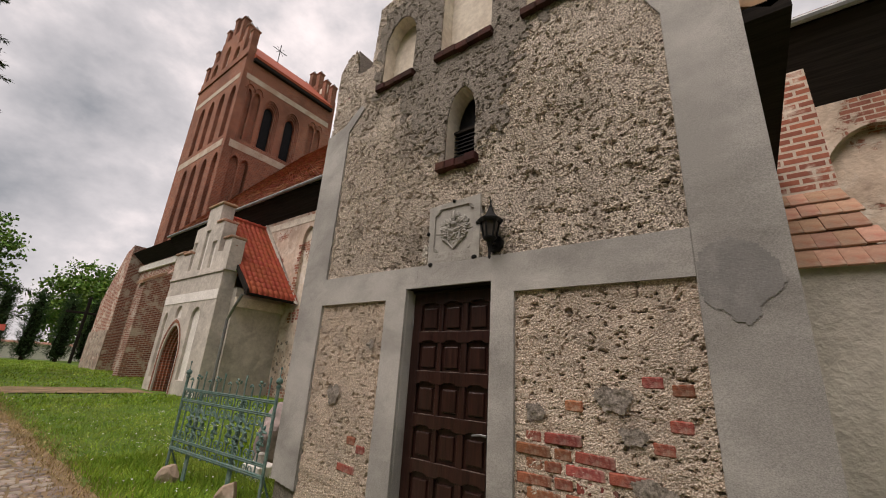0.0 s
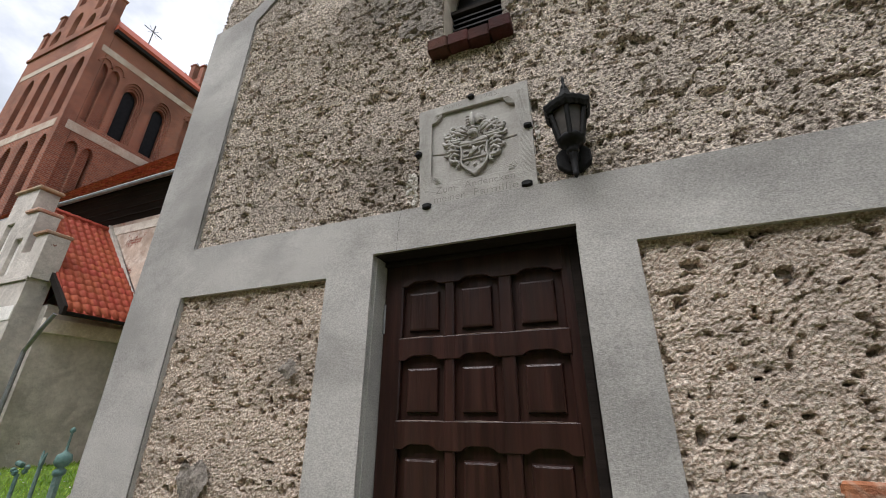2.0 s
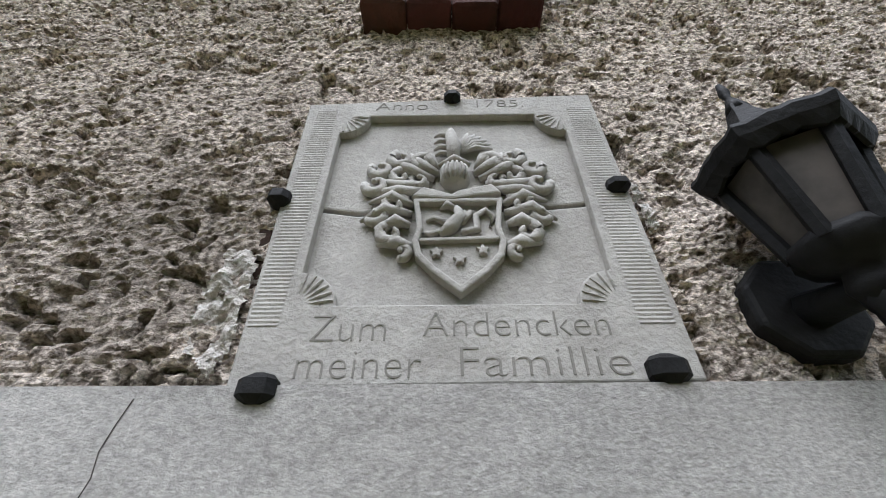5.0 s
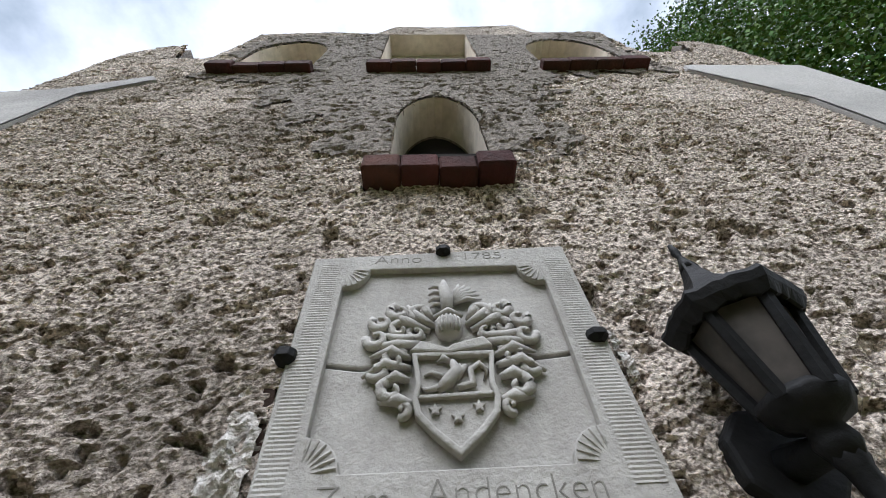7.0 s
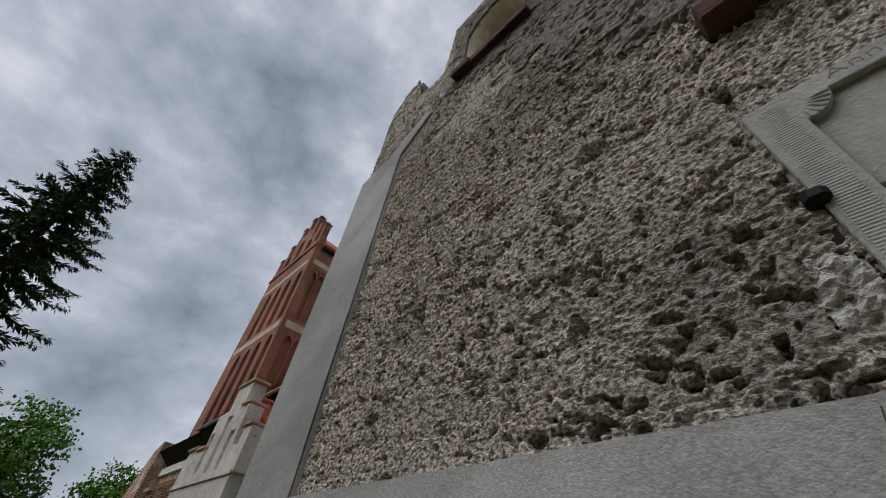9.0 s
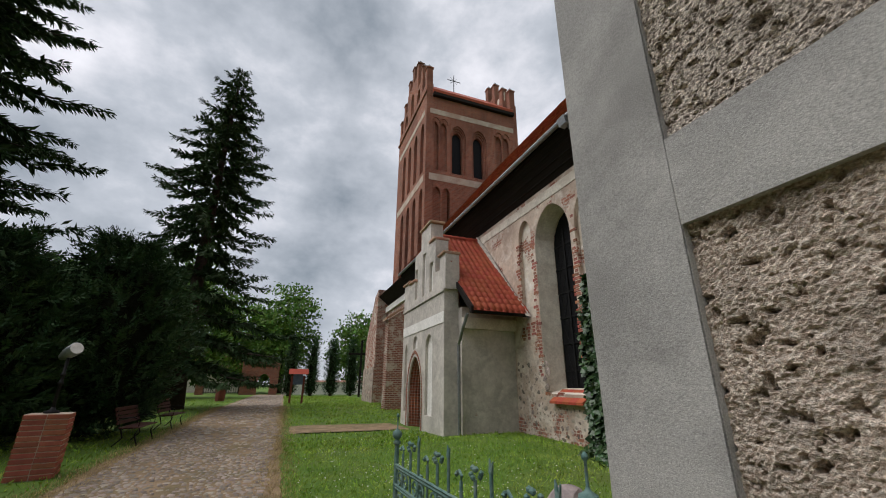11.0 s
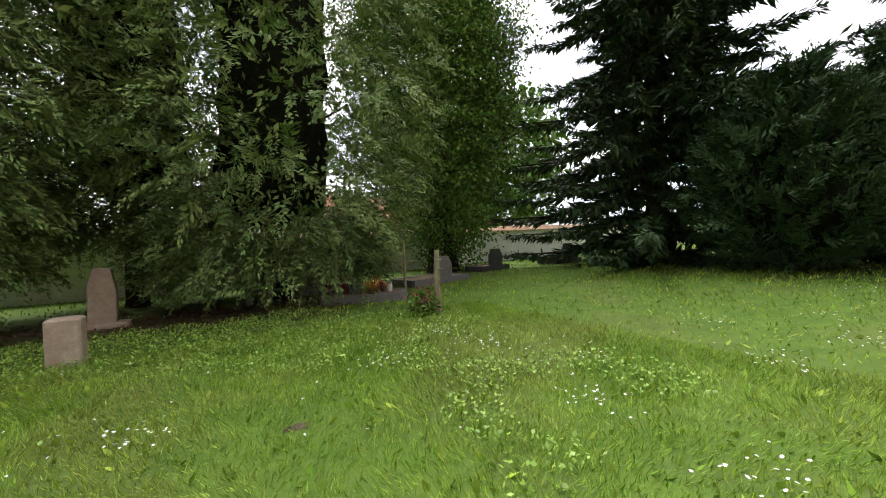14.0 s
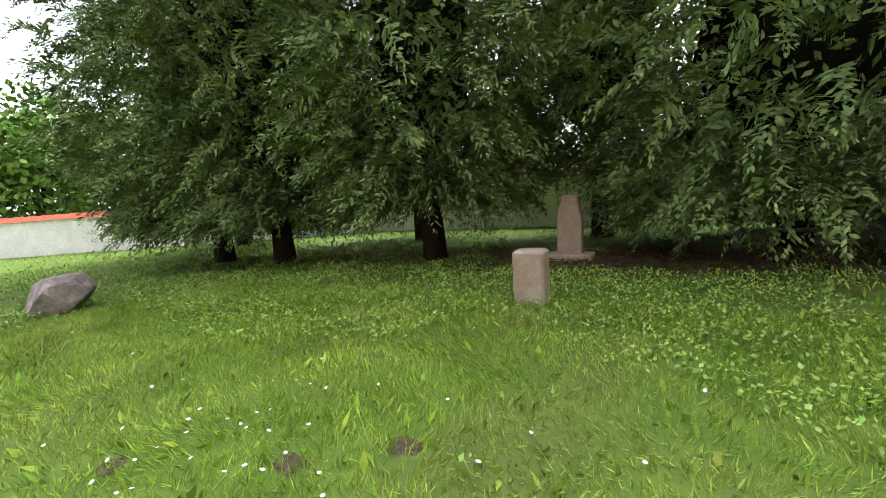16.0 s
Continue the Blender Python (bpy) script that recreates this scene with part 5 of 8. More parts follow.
part("shield", holed([(TX + u, TZ + v) for u, v in shield], [[(TX + u, TZ + v) for u, v in hollow]], 1, TYF - 0.020, TYF + 0.002), CARVED, tablet, "shield rim", bevel=0.003)
part("shield_field", carve([(SU + a * 0.9, SV - 0.07 + (b + 0.07) * 0.9) for a, b in SHIELD], 0.002, 0.008), CARVED, tablet)
part("shield_bar", carve([(SU - 0.062, SV - 0.086), (SU + 0.062, SV - 0.082), (SU + 0.062, SV - 0.075), (SU - 0.062, SV - 0.079)], 0.0, 0.017), CARVED, tablet, bevel=0.002)
for u, v in ((-0.035, -0.104), (0.035, -0.1), (0.0, -0.117)):
    star = [(SU + u + (0.0115 if i % 2 == 0 else 0.0055) * math.cos(i * math.pi / 5 + 1.57), SV + v + (0.0115 if i % 2 == 0 else 0.0055) * math.sin(i * math.pi / 5 + 1.57)) for i in range(10)]
    part("star", carve(star, 0.0, 0.015), CARVED, tablet, bevel=0.0015)


def stroke(name, pts, radii, label=""):
    """A rounded carved stroke through points (u, v, height) of the tablet."""
    return part(name, G().tube([(TX + u, TYF - h, TZ + v) for u, v, h in pts], radii, 7), CARVED, tablet, label, smooth=True)


# the beast on the shield: body, head, wing feathers, legs and tail
stroke("beast_body", [(SU - 0.03, SV - 0.07, 0.010), (SU - 0.012, SV - 0.055, 0.014), (SU + 0.004, SV - 0.03, 0.014), (SU - 0.004, SV - 0.012, 0.012)], [0.007, 0.013, 0.010, 0.006])
stroke("beast_head", [(SU - 0.006, SV - 0.014, 0.012), (SU - 0.018, SV - 0.006, 0.014), (SU - 0.03, SV - 0.014, 0.010)], [0.006, 0.008, 0.002])
for k in range(4):
    stroke("beast_wing", [(SU - 0.004 + 0.003 * k, SV - 0.05, 0.012), (SU + 0.008 + 0.004 * k, SV - 0.034 + 0.003 * k, 0.015), (SU + 0.004 + 0.006 * k, SV - 0.014 - 0.003 * k, 0.010)], [0.003, 0.005, 0.002])
stroke("beast_leg", [(SU - 0.02, SV - 0.045, 0.012), (SU - 0.04, SV - 0.034, 0.012), (SU - 0.052, SV - 0.04, 0.010)], [0.006, 0.005, 0.003])
stroke("beast_leg", [(SU - 0.026, SV - 0.064, 0.012), (SU - 0.046, SV - 0.068, 0.012), (SU - 0.056, SV - 0.064, 0.010)], [0.007, 0.005, 0.003])
stroke("beast_tail", [(SU + 0.004, SV - 0.066, 0.012), (SU + 0.03, SV - 0.06, 0.013), (SU + 0.028, SV - 0.032, 0.013), (SU + 0.044, SV - 0.02, 0.013), (SU + 0.056, SV - 0.034, 0.011), (SU + 0.05, SV - 0.052, 0.010)], [0.006, 0.007, 0.006, 0.006, 0.005, 0.003])


def scroll(cu, cv, r, turn, start, twist, thick):
    pts = []
    for i in range(17):
        t = i / 16
        a = start + twist * turn * t
        rr = r * (1 - 0.8 * t)
        pts.append((TX + cu + rr * math.cos(a), TYF - 0.006 - 0.010 * t, TZ + cv + rr * math.sin(a)))
    return G().tube(pts, [thick * (0.55 + 0.45 * math.sin(math.pi * min(1.0, 0.25 + i / 16))) for i in range(17)], 7)


for sgn in (-1, 1):
    for cu, cv, r, st, th in ((0.062, 0.104, 0.022, 2.2, 0.010), (0.100, 0.112, 0.024, 1.2, 0.011), (0.134, 0.086, 0.022, 0.6, 0.010), (0.140, 0.046, 0.022, 0.2, 0.010), (0.098, 0.064, 0.024, 2.8, 0.010), (0.066, 0.056, 0.018, 1.0, 0.008),
                              (0.104, -0.006, 0.024, 2.4, 0.011), (0.132, -0.024, 0.018, -0.4, 0.009), (0.106, -0.066, 0.025, 2.0, 0.011), (0.086, -0.100, 0.012, -1.0, 0.008)):
        part("mantling", scroll(SU + sgn * cu, SV + cv, r, 6.2, st if sgn > 0 else math.pi - st, -sgn, th), CARVED, tablet, smooth=True)
    for u0, v0, u1, v1, u2, v2 in ((0.03, 0.075, 0.06, 0.09, 0.085, 0.132), (0.04, 0.062, 0.085, 0.082, 0.125, 0.116), (0.05, 0.05, 0.10, 0.038, 0.15, 0.064), (0.06, 0.035, 0.10, 0.026, 0.158, 0.03), (0.075, 0.0, 0.11, 0.014, 0.15, 0.006),
                                   (0.076, -0.02, 0.12, -0.014, 0.16, -0.036), (0.078, -0.045, 0.10, -0.04, 0.135, -0.052), (0.07, -0.09, 0.095, -0.085, 0.128, -0.084), (0.035, 0.088, 0.05, 0.112, 0.05, 0.128)):
        stroke("mantling_leaf", [(SU + sgn * u0, SV + v0, 0.006), (SU + sgn * u1, SV + v1, 0.014), (SU + sgn * u2, SV + v2, 0.006)], [0.006, 0.0115, 0.003])
part("ribbon", carve([(SU - 0.078, SV + 0.008), (SU - 0.058, SV + 0.03), (SU - 0.01, SV + 0.012), (SU + 0.0, SV + 0.02), (SU + 0.058, SV + 0.036), (SU + 0.074, SV + 0.014), (SU + 0.03, SV + 0.008), (SU - 0.006, SV + 0.0)], 0.0, 0.022), CARVED, tablet, "folded ribbon", bevel=0.004)
helm = G().lathe([(0.004, -0.026), (0.02, -0.02), (0.027, -0.006), (0.027, 0.01), (0.02, 0.024), (0.004, 0.03)], (TX + SU - 0.004, TYF - 0.004, TZ + SV + 0.066), 16)
part("helmet", helm, CARVED, tablet, "barred helmet", smooth=True)
for i in range(6):
    a = -0.85 + 0.34 * i
    part("helmet_bar", G().tube([(TX + SU - 0.004 + r * math.sin(a), TYF - 0.005 - r * math.cos(a), TZ + SV + 0.066 + z) for r, z in ((0.023, -0.018), (0.0285, -0.004), (0.0285, 0.008), (0.023, 0.02))], 0.0026, 5), CARVED, tablet, smooth=True)
stroke("coronet", [(SU - 0.032, SV + 0.094, 0.010), (SU - 0.004, SV + 0.1, 0.024), (SU + 0.024, SV + 0.096, 0.010)], [0.005, 0.007, 0.005])
stroke("crest", [(SU - 0.006, SV + 0.1, 0.014), (SU - 0.004, SV + 0.14, 0.017), (SU - 0.01, SV + 0.18, 0.014), (SU - 0.008, SV + 0.205, 0.009)], [0.012, 0.014, 0.011, 0.004], "crest beast")
for k in range(4):
    stroke("crest_claw", [(SU - 0.012, SV + 0.125 + 0.018 * k, 0.012), (SU - 0.03, SV + 0.13 + 0.018 * k, 0.012), (SU - 0.042, SV + 0.122 + 0.02 * k, 0.007)], [0.006, 0.005, 0.002])
for i in range(6):
    a = radians(78 - 14 * i)
    stroke("feather", [(SU + 0.006, SV + 0.13, 0.008), (SU + 0.012 + 0.026 * math.cos(a), SV + 0.138 + 0.032 * math.sin(a), 0.013), (SU + 0.012 + 0.058 * math.cos(a), SV + 0.138 + 0.058 * math.sin(a), 0.006)], [0.003, 0.006, 0.002])
# strokes lie on the stone; the darker colour gives the shade of cut grooves
GROOVE_SHADE = material("groove_shade_strokes", (0.25, 0.24, 0.215), (0.19, 0.18, 0.16), 9.0, 0.9, 0.2, 90)


def lettering(words, u0, u1, v, size, parent):
    """A word in thin darker strokes on the face, from u0 to u1 on the line v."""
    curve = bpy.data.curves.new("inscription", "FONT")
    curve.body, curve.size, curve.extrude, curve.offset = words, size, 0.0005, -0.022 * size
    tmp = bpy.data.objects.new("inscription_draft", curve)
    scene.collection.objects.link(tmp)
    me = bpy.data.meshes.new_from_object(tmp)
    bpy.data.objects.remove(tmp)
    xs_ = [p.co.x for p in me.vertices]
    k_ = (u1 - u0) / (max(xs_) - min(xs_))
    for p in me.vertices:
        p.co.x = (p.co.x - min(xs_)) * k_
    ob = thing("inscription", "engraved word, groove shade in its darker strokes", "")
    ob.parent = parent
    ob.matrix_basis = Matrix.Translation(-parent.location) @ pose(TX + u0, TYF - 0.0164, TZ + v, 90)
    # one mesh for each letter: faces whose spans along the line overlap
    spans = sorted((min(me.vertices[k].co.x for k in f.vertices), max(me.vertices[k].co.x for k in f.vertices), f.index) for f in me.polygons)
    letters = []
    for a, b, f in spans:
        if letters and a < letters[-1][0] - 0.0002:
            letters[-1][1].append(f)
            letters[-1][0] = max(letters[-1][0], b)
        else:
            letters.append([b, [f]])
    for _, faces in letters:
        used = sorted({k for f in faces for k in me.polygons[f].vertices})
        slot = {k: n for n, k in enumerate(used)}
        glyph = bpy.data.meshes.new("letter")
        glyph.from_pydata([tuple(me.vertices[k].co) for k in used], [], [tuple(slot[k] for k in me.polygons[f].vertices) for f in faces])
        glyph.materials.append(GROOVE_SHADE)
        new("letter", glyph).parent = ob
    bpy.data.meshes.remove(me)


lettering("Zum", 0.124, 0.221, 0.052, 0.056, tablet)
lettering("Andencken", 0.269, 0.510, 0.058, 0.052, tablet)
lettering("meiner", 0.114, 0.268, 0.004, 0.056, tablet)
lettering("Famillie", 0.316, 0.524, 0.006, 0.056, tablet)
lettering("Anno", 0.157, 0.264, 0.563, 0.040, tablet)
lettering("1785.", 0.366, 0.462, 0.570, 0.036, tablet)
for u, v, w, h in ((0.055, -0.022, 0.046, 0.036), (0.538, -0.002, 0.048, 0.036), (0.006, 0.295, 0.036, 0.034), (0.570, 0.318, 0.038, 0.03), (0.298, 0.588, 0.034, 0.03)):
    part("iron_cramp", G().chamfer(TX + u, TX + u + w, TYF - 0.036, FY + 0.02, TZ + v - 0.005, TZ + v + h - 0.005, 0.009), BLACK, tablet, "black iron cramp")
# lime left in the joint beside the tablet
LIME = material("fresh_lime", (0.84, 0.81, 0.76), (0.52, 0.47, 0.41), 60, 0.95, 1.0, 110, depth=0.02)
for pts in ([(-2.40, 2.52), (-2.36, 2.50), (-2.335, 2.53), (-2.34, 2.64), (-2.352, 2.72), (-2.39, 2.75), (-2.395, 2.66), (-2.42, 2.60)], [(-1.742, 2.72), (-1.72, 2.74), (-1.715, 2.82), (-1.74, 2.86)]):
    ob = skin(pts, [], 0.005, lambda A, B: 0.012 + 0.03 * (fbm(A * 60, B * 60, 3, 15) - 0.5) + 0.02 * (fbm(A * 18, B * 18, 2, 16) - 0.5), FY + 0.004, LIME, "lime_patch", True, 0.05)
    part("lime_patch", ob, None, wall_front, "white lime mortar")
JOINT = material("open_joint", (0.03, 0.022, 0.018), (0.05, 0.03, 0.022), 20, 0.95, 0.5, 40)
part("open_joint", G().prism([(-2.352, 2.63), (-2.331, 2.60), (-2.338, 2.70), (-2.345, 2.79), (-2.366, 2.80), (-2.36, 2.72)], 1, FY - 0.006, FY + 0.02), JOINT, wall_front, "dark open joint")

# for a crack laid on as a thin line, its inner shadow in the colour
CRACK_LINE = material("crack_shadow", (0.06, 0.055, 0.05), (0.09, 0.08, 0.07), 20, 0.95, 0.1, 40)

# ---- wall lantern ----
lantern = thing("wall_lantern", "black cast-iron wall lantern on a bracket beside the tablet", "lantern", at=(-1.60, FY, 2.55))
LX, LY = -1.59, 2.665
part("finial", G().lathe([(0.004, 0.20), (0.009, 0.175), (0.005, 0.16), (0.012, 0.14), (0.018, 0.12)], (LX, LY, 2.765), 8), BLACK, lantern, smooth=True)


def hexring(radius, z, n=48, wave=0.0):
    """a six-sided ring with soft points at the corners, its edge dipping by wave between them"""
    ring = []
    for k in range(n):
        a = 2 * math.pi * k / n
        side = (a % (math.pi / 3)) - math.pi / 6
        r = radius * math.cos(math.pi / 6) / math.cos(side)
        turn = a + math.pi / 6
        ring.append((LX + r * math.cos(turn), LY + r * math.sin(turn), 2.765 + z + wave * (0.5 + 0.5 * math.cos(18 * a)) - wave * 0.6 * math.cos(6 * a)))
    return ring


cap = G()
rings = [hexring(r, z, wave=w) for r, z, w in ((0.014, 0.135, 0), (0.024, 0.10, 0), (0.036, 0.072, 0), (0.055, 0.046, 0), (0.08, 0.026, 0.001), (0.106, 0.012, 0.004), (0.109, 0.004, 0.004), (0.104, -0.01, 0.002), (0.092, -0.028, 0.006), (0.086, -0.028, 0.006), (0.084, -0.004, 0))]
cap.add([p for r in rings for p in r], [(i * 48 + k, (i + 1) * 48 + k, (i + 1) * 48 + (k + 1) % 48, i * 48 + (k + 1) % 48) for i in range(len(rings) - 1) for k in range(48)] + [tuple(range(48)), tuple(range(len(rings) * 48 - 1, (len(rings) - 1) * 48 - 1, -1))])
part("roof", cap, BLACK, lantern, "concave black roof with a scalloped rim")
for k in range(6):
    a = 2 * math.pi * (k + 0.5) / 6
    part("cage_bar", G().tube([(LX + 0.078 * math.cos(a), LY + 0.078 * math.sin(a), 2.75), (LX + 0.05 * math.cos(a), LY + 0.05 * math.sin(a), 2.61)], 0.0105, 6), BLACK, lantern)
PANE = material("dusty_lamp_glass", (0.085, 0.074, 0.064), (0.04, 0.036, 0.032), 16, 0.45, 0.05, 20)
PANE.node_tree.nodes["Principled BSDF"].inputs["Specular IOR Level"].default_value = 0.25
for k in range(6):
    a, b = 2 * math.pi * (k + 0.5) / 6, 2 * math.pi * (k + 1.5) / 6
    part("pane", G().add([(LX + r * math.cos(q), LY + r * math.sin(q), z) for r, z in ((0.074, 2.747), (0.047, 2.613)) for q in (a, b)] + [(LX + (r - 0.003) * math.cos(q), LY + (r - 0.003) * math.sin(q), z) for r, z in ((0.074, 2.747), (0.047, 2.613)) for q in (a, b)], [(0, 1, 3, 2), (4, 6, 7, 5), (0, 4, 5, 1), (2, 3, 7, 6), (0, 2, 6, 4), (1, 5, 7, 3)]), PANE, lantern, "dusty glass pane")
part("base_ring", G().lathe([(0.056, 0.012), (0.06, 0.0), (0.045, -0.02), (0.022, -0.03), (0.028, -0.05), (0.018, -0.07)], (LX, LY, 2.61), 8), BLACK, lantern, smooth=True)
part("bracket", G().tube([(LX, LY, 2.565), (LX, LY, 2.54), (LX, LY, 2.53), (LX, LY, 2.455), (LX, LY, 2.45), (LX, LY, 2.43)], [0.018, 0.02, 0.016, 0.011, 0.014, 0.004], 8), BLACK, lantern, smooth=True)
part("arm", G().tube([(LX, LY + 0.01, 2.56), (LX, FY - 0.08, 2.565), (LX, FY + 0.0, 2.58)], [0.018, 0.02, 0.03], 8), BLACK, lantern, smooth=True)
plate = G()
octo = [(LX + 0.078 * math.cos(2 * math.pi * (k + 0.5) / 8), 2.585 + 0.078 * math.sin(2 * math.pi * (k + 0.5) / 8)) for k in range(8)]
plate.prism(octo, 1, FY - 0.032, FY + 0.02)
part("wall_plate", plate, BLACK, lantern, "octagonal black plate", bevel=0.008)

# ---- hairline crack in the band over the door ----
crack = [(-2.421, 2.47), (-2.428, 2.44), (-2.432, 2.415), (-2.427, 2.39), (-2.433, 2.36), (-2.430, 2.335), (-2.437, 2.30), (-2.433, 2.275)]
part("crack", G().tube([(x, FY - 0.028, z) for x, z in crack], 0.0007, 4, False), CRACK_LINE, wall_front, "dark hairline crack")

# ---- laid-open bricks in the lower wall ----
random.seed(11)
brick_a = mesh_of("wall_brick", G().chamfer(-0.125, 0.125, -0.03, 0.03, -0.036, 0.036, 0.008), BRICK)
brick_b = mesh_of("wall_brick", G().chamfer(-0.06, 0.06, -0.03, 0.03, -0.036, 0.036, 0.008), BRICK)
for r in range(14):
    z = 0.0 + 0.088 * r
    x = -1.40 + (0.07 if r % 2 else 0)
    while x < -0.22:
        half = random.random() < 0.4
        w = 0.125 if half else 0.262
        bare = fbm(np.array([x * 2.1 + 3]), np.array([z * 3.0]), 3, 7)[0] + (0.9 - z) * 0.5 + (0.15 if x < -1.1 else 0)
        if bare > 0.45 and x + w < -0.16:
            b = new("brick", brick_b if half else brick_a)
            b.parent = wall_front
            b.matrix_basis = pose(x + w / 2, FY + 0.027 + random.uniform(-0.010, 0.008), z + random.uniform(-0.004, 0.004), random.uniform(-2, 2), random.uniform(-1.5, 1.5), random.uniform(-2, 2))
        x += w + 0.012
for x, z, m_ in ((-0.33, 1.50, brick_b), (-0.49, 1.535, brick_b), (-0.36, 1.30, brick_b), (-0.46, 1.17, brick_b), (-0.98, 1.36, brick_b), (-3.12, 0.86, brick_b), (-2.98, 0.80, brick_b), (-3.15, 0.62, brick_a), (-4.05, 5.1, brick_b)):
    b = new("brick", m_)
    b.parent = wall_front
    b.matrix_basis = pose(x, FY + 0.024, z, 0, random.uniform(-4, 4), 0)
# dark cement blotches on the render
for x, z, rx_, rz_ in ((-0.72, 1.42, 0.11, 0.08), (-0.62, 1.22, 0.08, 0.05), (-1.25, 1.3, 0.07, 0.06), (-3.45, 1.25, 0.09, 0.1), (-2.98, 1.75, 0.05, 0.04), (-0.55, 0.95, 0.12, 0.05)):
    ob = skin([(x + rx_ * (1 + 0.22 * math.sin(3 * a + x * 9)) * math.cos(a), z + rz_ * (1 + 0.2 * math.cos(4 * a + z * 7)) * math.sin(a)) for a in [i * math.pi / 12 for i in range(24)]], [], 0.009,
              lambda A, B: 0.026 + 0.02 * (fbm(A * 40, B * 40, 3, 15) - 0.5) + 0.012 * (fbm(A * 12, B * 12, 2, 16) - 0.5), FY + 0.004, SMOOTHCAST, "cement_blotch")
    part("cement_blotch", ob, None, wall_front, "dark cement blotch")

BLOCK = material("lichened_sandstone", (0.46, 0.36, 0.27), (0.36, 0.27, 0.20), 5, 0.9, 0.5, 50, (0.52, 0.46, 0.38), 4, 0.5)
# ---- wrought-iron fence ----
def spiral(c, r, turns, start, hand, ux, n=18):
    """A flat scroll in the upright plane along ux."""
    pts = []
    for i in range(n):
        t = i / (n - 1)
        a = start + hand * turns * 2 * math.pi * t
        rr = r * (1 - 0.8 * t)
        pts.append(Vector(c) + ux * (rr * math.cos(a)) + Vector((0, 0, rr * math.sin(a))))
    return pts


FA, FB = Vector((-6.5, 2.58, 0)), Vector((-4.35, 2.70, 0))
fence = thing("iron_fence", "green-painted wrought-iron grave fence, flaking, standing in the grass", "fence", at=(-5.5, 2.6, 0.0))
fu = (FB - FA).normalized()
flen = (FB - FA).length


def fp(s, z, off=0.0):
    p = FA + fu * s
    return Vector((p.x + fu.y * off, p.y - fu.x * off, z))


for z, r in ((1.085, 0.013), (0.945, 0.013), (0.44, 0.013), (0.33, 0.016)):
    part("rail", G().tube([fp(-0.02, z), fp(flen + 0.02, z)], r, 6).tube([fp(-0.02, z + 0.02, 0.006), fp(flen + 0.02, z + 0.02, 0.006)], r * 0.7, 6), VERDIGRIS, fence)
for s in (0.0, flen):
    post = part("post", G().tube([fp(s, -0.1), fp(s, 1.27)], 0.019, 7), VERDIGRIS, fence)
    part("finial", G().lathe([(0.012, 0.0), (0.028, 0.012), (0.03, 0.03), (0.014, 0.045), (0.03, 0.055), (0.04, 0.075), (0.034, 0.105), (0.012, 0.118), (0.006, 0.13), (0.0055, 0.21), (0.013, 0.218), (0.012, 0.23), (0.004, 0.24)], fp(s, 1.24), 9), VERDIGRIS, post, smooth=True)
    part("brace", G().tube([fp(s, 0.35), fp(s, 0.1, -0.12), fp(s, -0.1, -0.2)], 0.012, 5), VERDIGRIS, fence)
NB = 13
random.seed(5)
for i in range(1, NB):
    s = flen * i / NB
    top = (1.30, 1.20, 1.24)[i % 3]
    bar = part("bar", G().tube([fp(s, 0.3), fp(s, top)], 0.0095, 6), VERDIGRIS, fence)
    if i % 3 == 0:
        part("spear", G().tube([fp(s, top), fp(s - 0.012, top + 0.06)], [0.013, 0.004], 5).tube([fp(s, top - 0.01), fp(s + 0.02, top + 0.05)], [0.012, 0.004], 5), VERDIGRIS, bar)
    elif i % 3 == 1:
        part("hook", G().tube([fp(s, top - 0.01), fp(s + 0.01, top + 0.03), fp(s - 0.02, top + 0.05), fp(s - 0.05, top + 0.035)], 0.010, 5).lathe([(0.004, -0.016), (0.018, 0), (0.004, 0.016)], fp(s - 0.052, top + 0.03), 6), VERDIGRIS, bar)
    else:
        g = G()
        for k in range(7):
            a = 2 * math.pi * k / 7
            c = fp(s, top + 0.03)
            q = c + fu * (0.028 * math.cos(a)) + Vector((0, 0.02 * math.cos(2.1 * k), 0.024 * math.sin(a)))
            g.lathe([(0.003, -0.014), (0.014, -0.006), (0.015, 0.006), (0.004, 0.015)], q, 6)
        part("flower", g, VERDIGRIS, bar, "iron flower")
    if i % 2 == 1:
        for zc, h in ((0.945, 0.062), (0.44, 0.062)):
            for sx in (-1, 1):
                for sz in (-1, 1):
                    part("scroll", G().tube(spiral(fp(s + sx * 0.06, zc + sz * 0.068), h, 1.35, math.pi if sx > 0 else 0, -sx * sz, fu), [0.0095 - 0.003 * k / 17 for k in range(18)], 5), VERDIGRIS, fence)
    if i % 2 == 0 or i in (3, 9):
        g = G()
        for k in range(15):
            a, rr = 2.4 * k, 0.035 + 0.006 * k
            c = fp(s, 0.69 + 0.016 * (k - 7))
            tip = c + fu * (rr * math.cos(a)) + Vector((0, -0.02 * math.sin(k), rr * 0.9 * math.sin(a)))
            g.tube([c, c.lerp(tip, 0.6), tip], [0.007, 0.019, 0.006], 5)
        part("leaf_ornament", g, VERDIGRIS, fence, "iron leaves and buds")
for s in (0.42, 1.45):
    part("flat_stay", G().box(fp(s, 0).x - 0.04, fp(s, 0).x + 0.04, fp(s, 0).y + 0.03, fp(s, 0).y + 0.05, 0.0, 1.1), VERDIGRIS, fence)


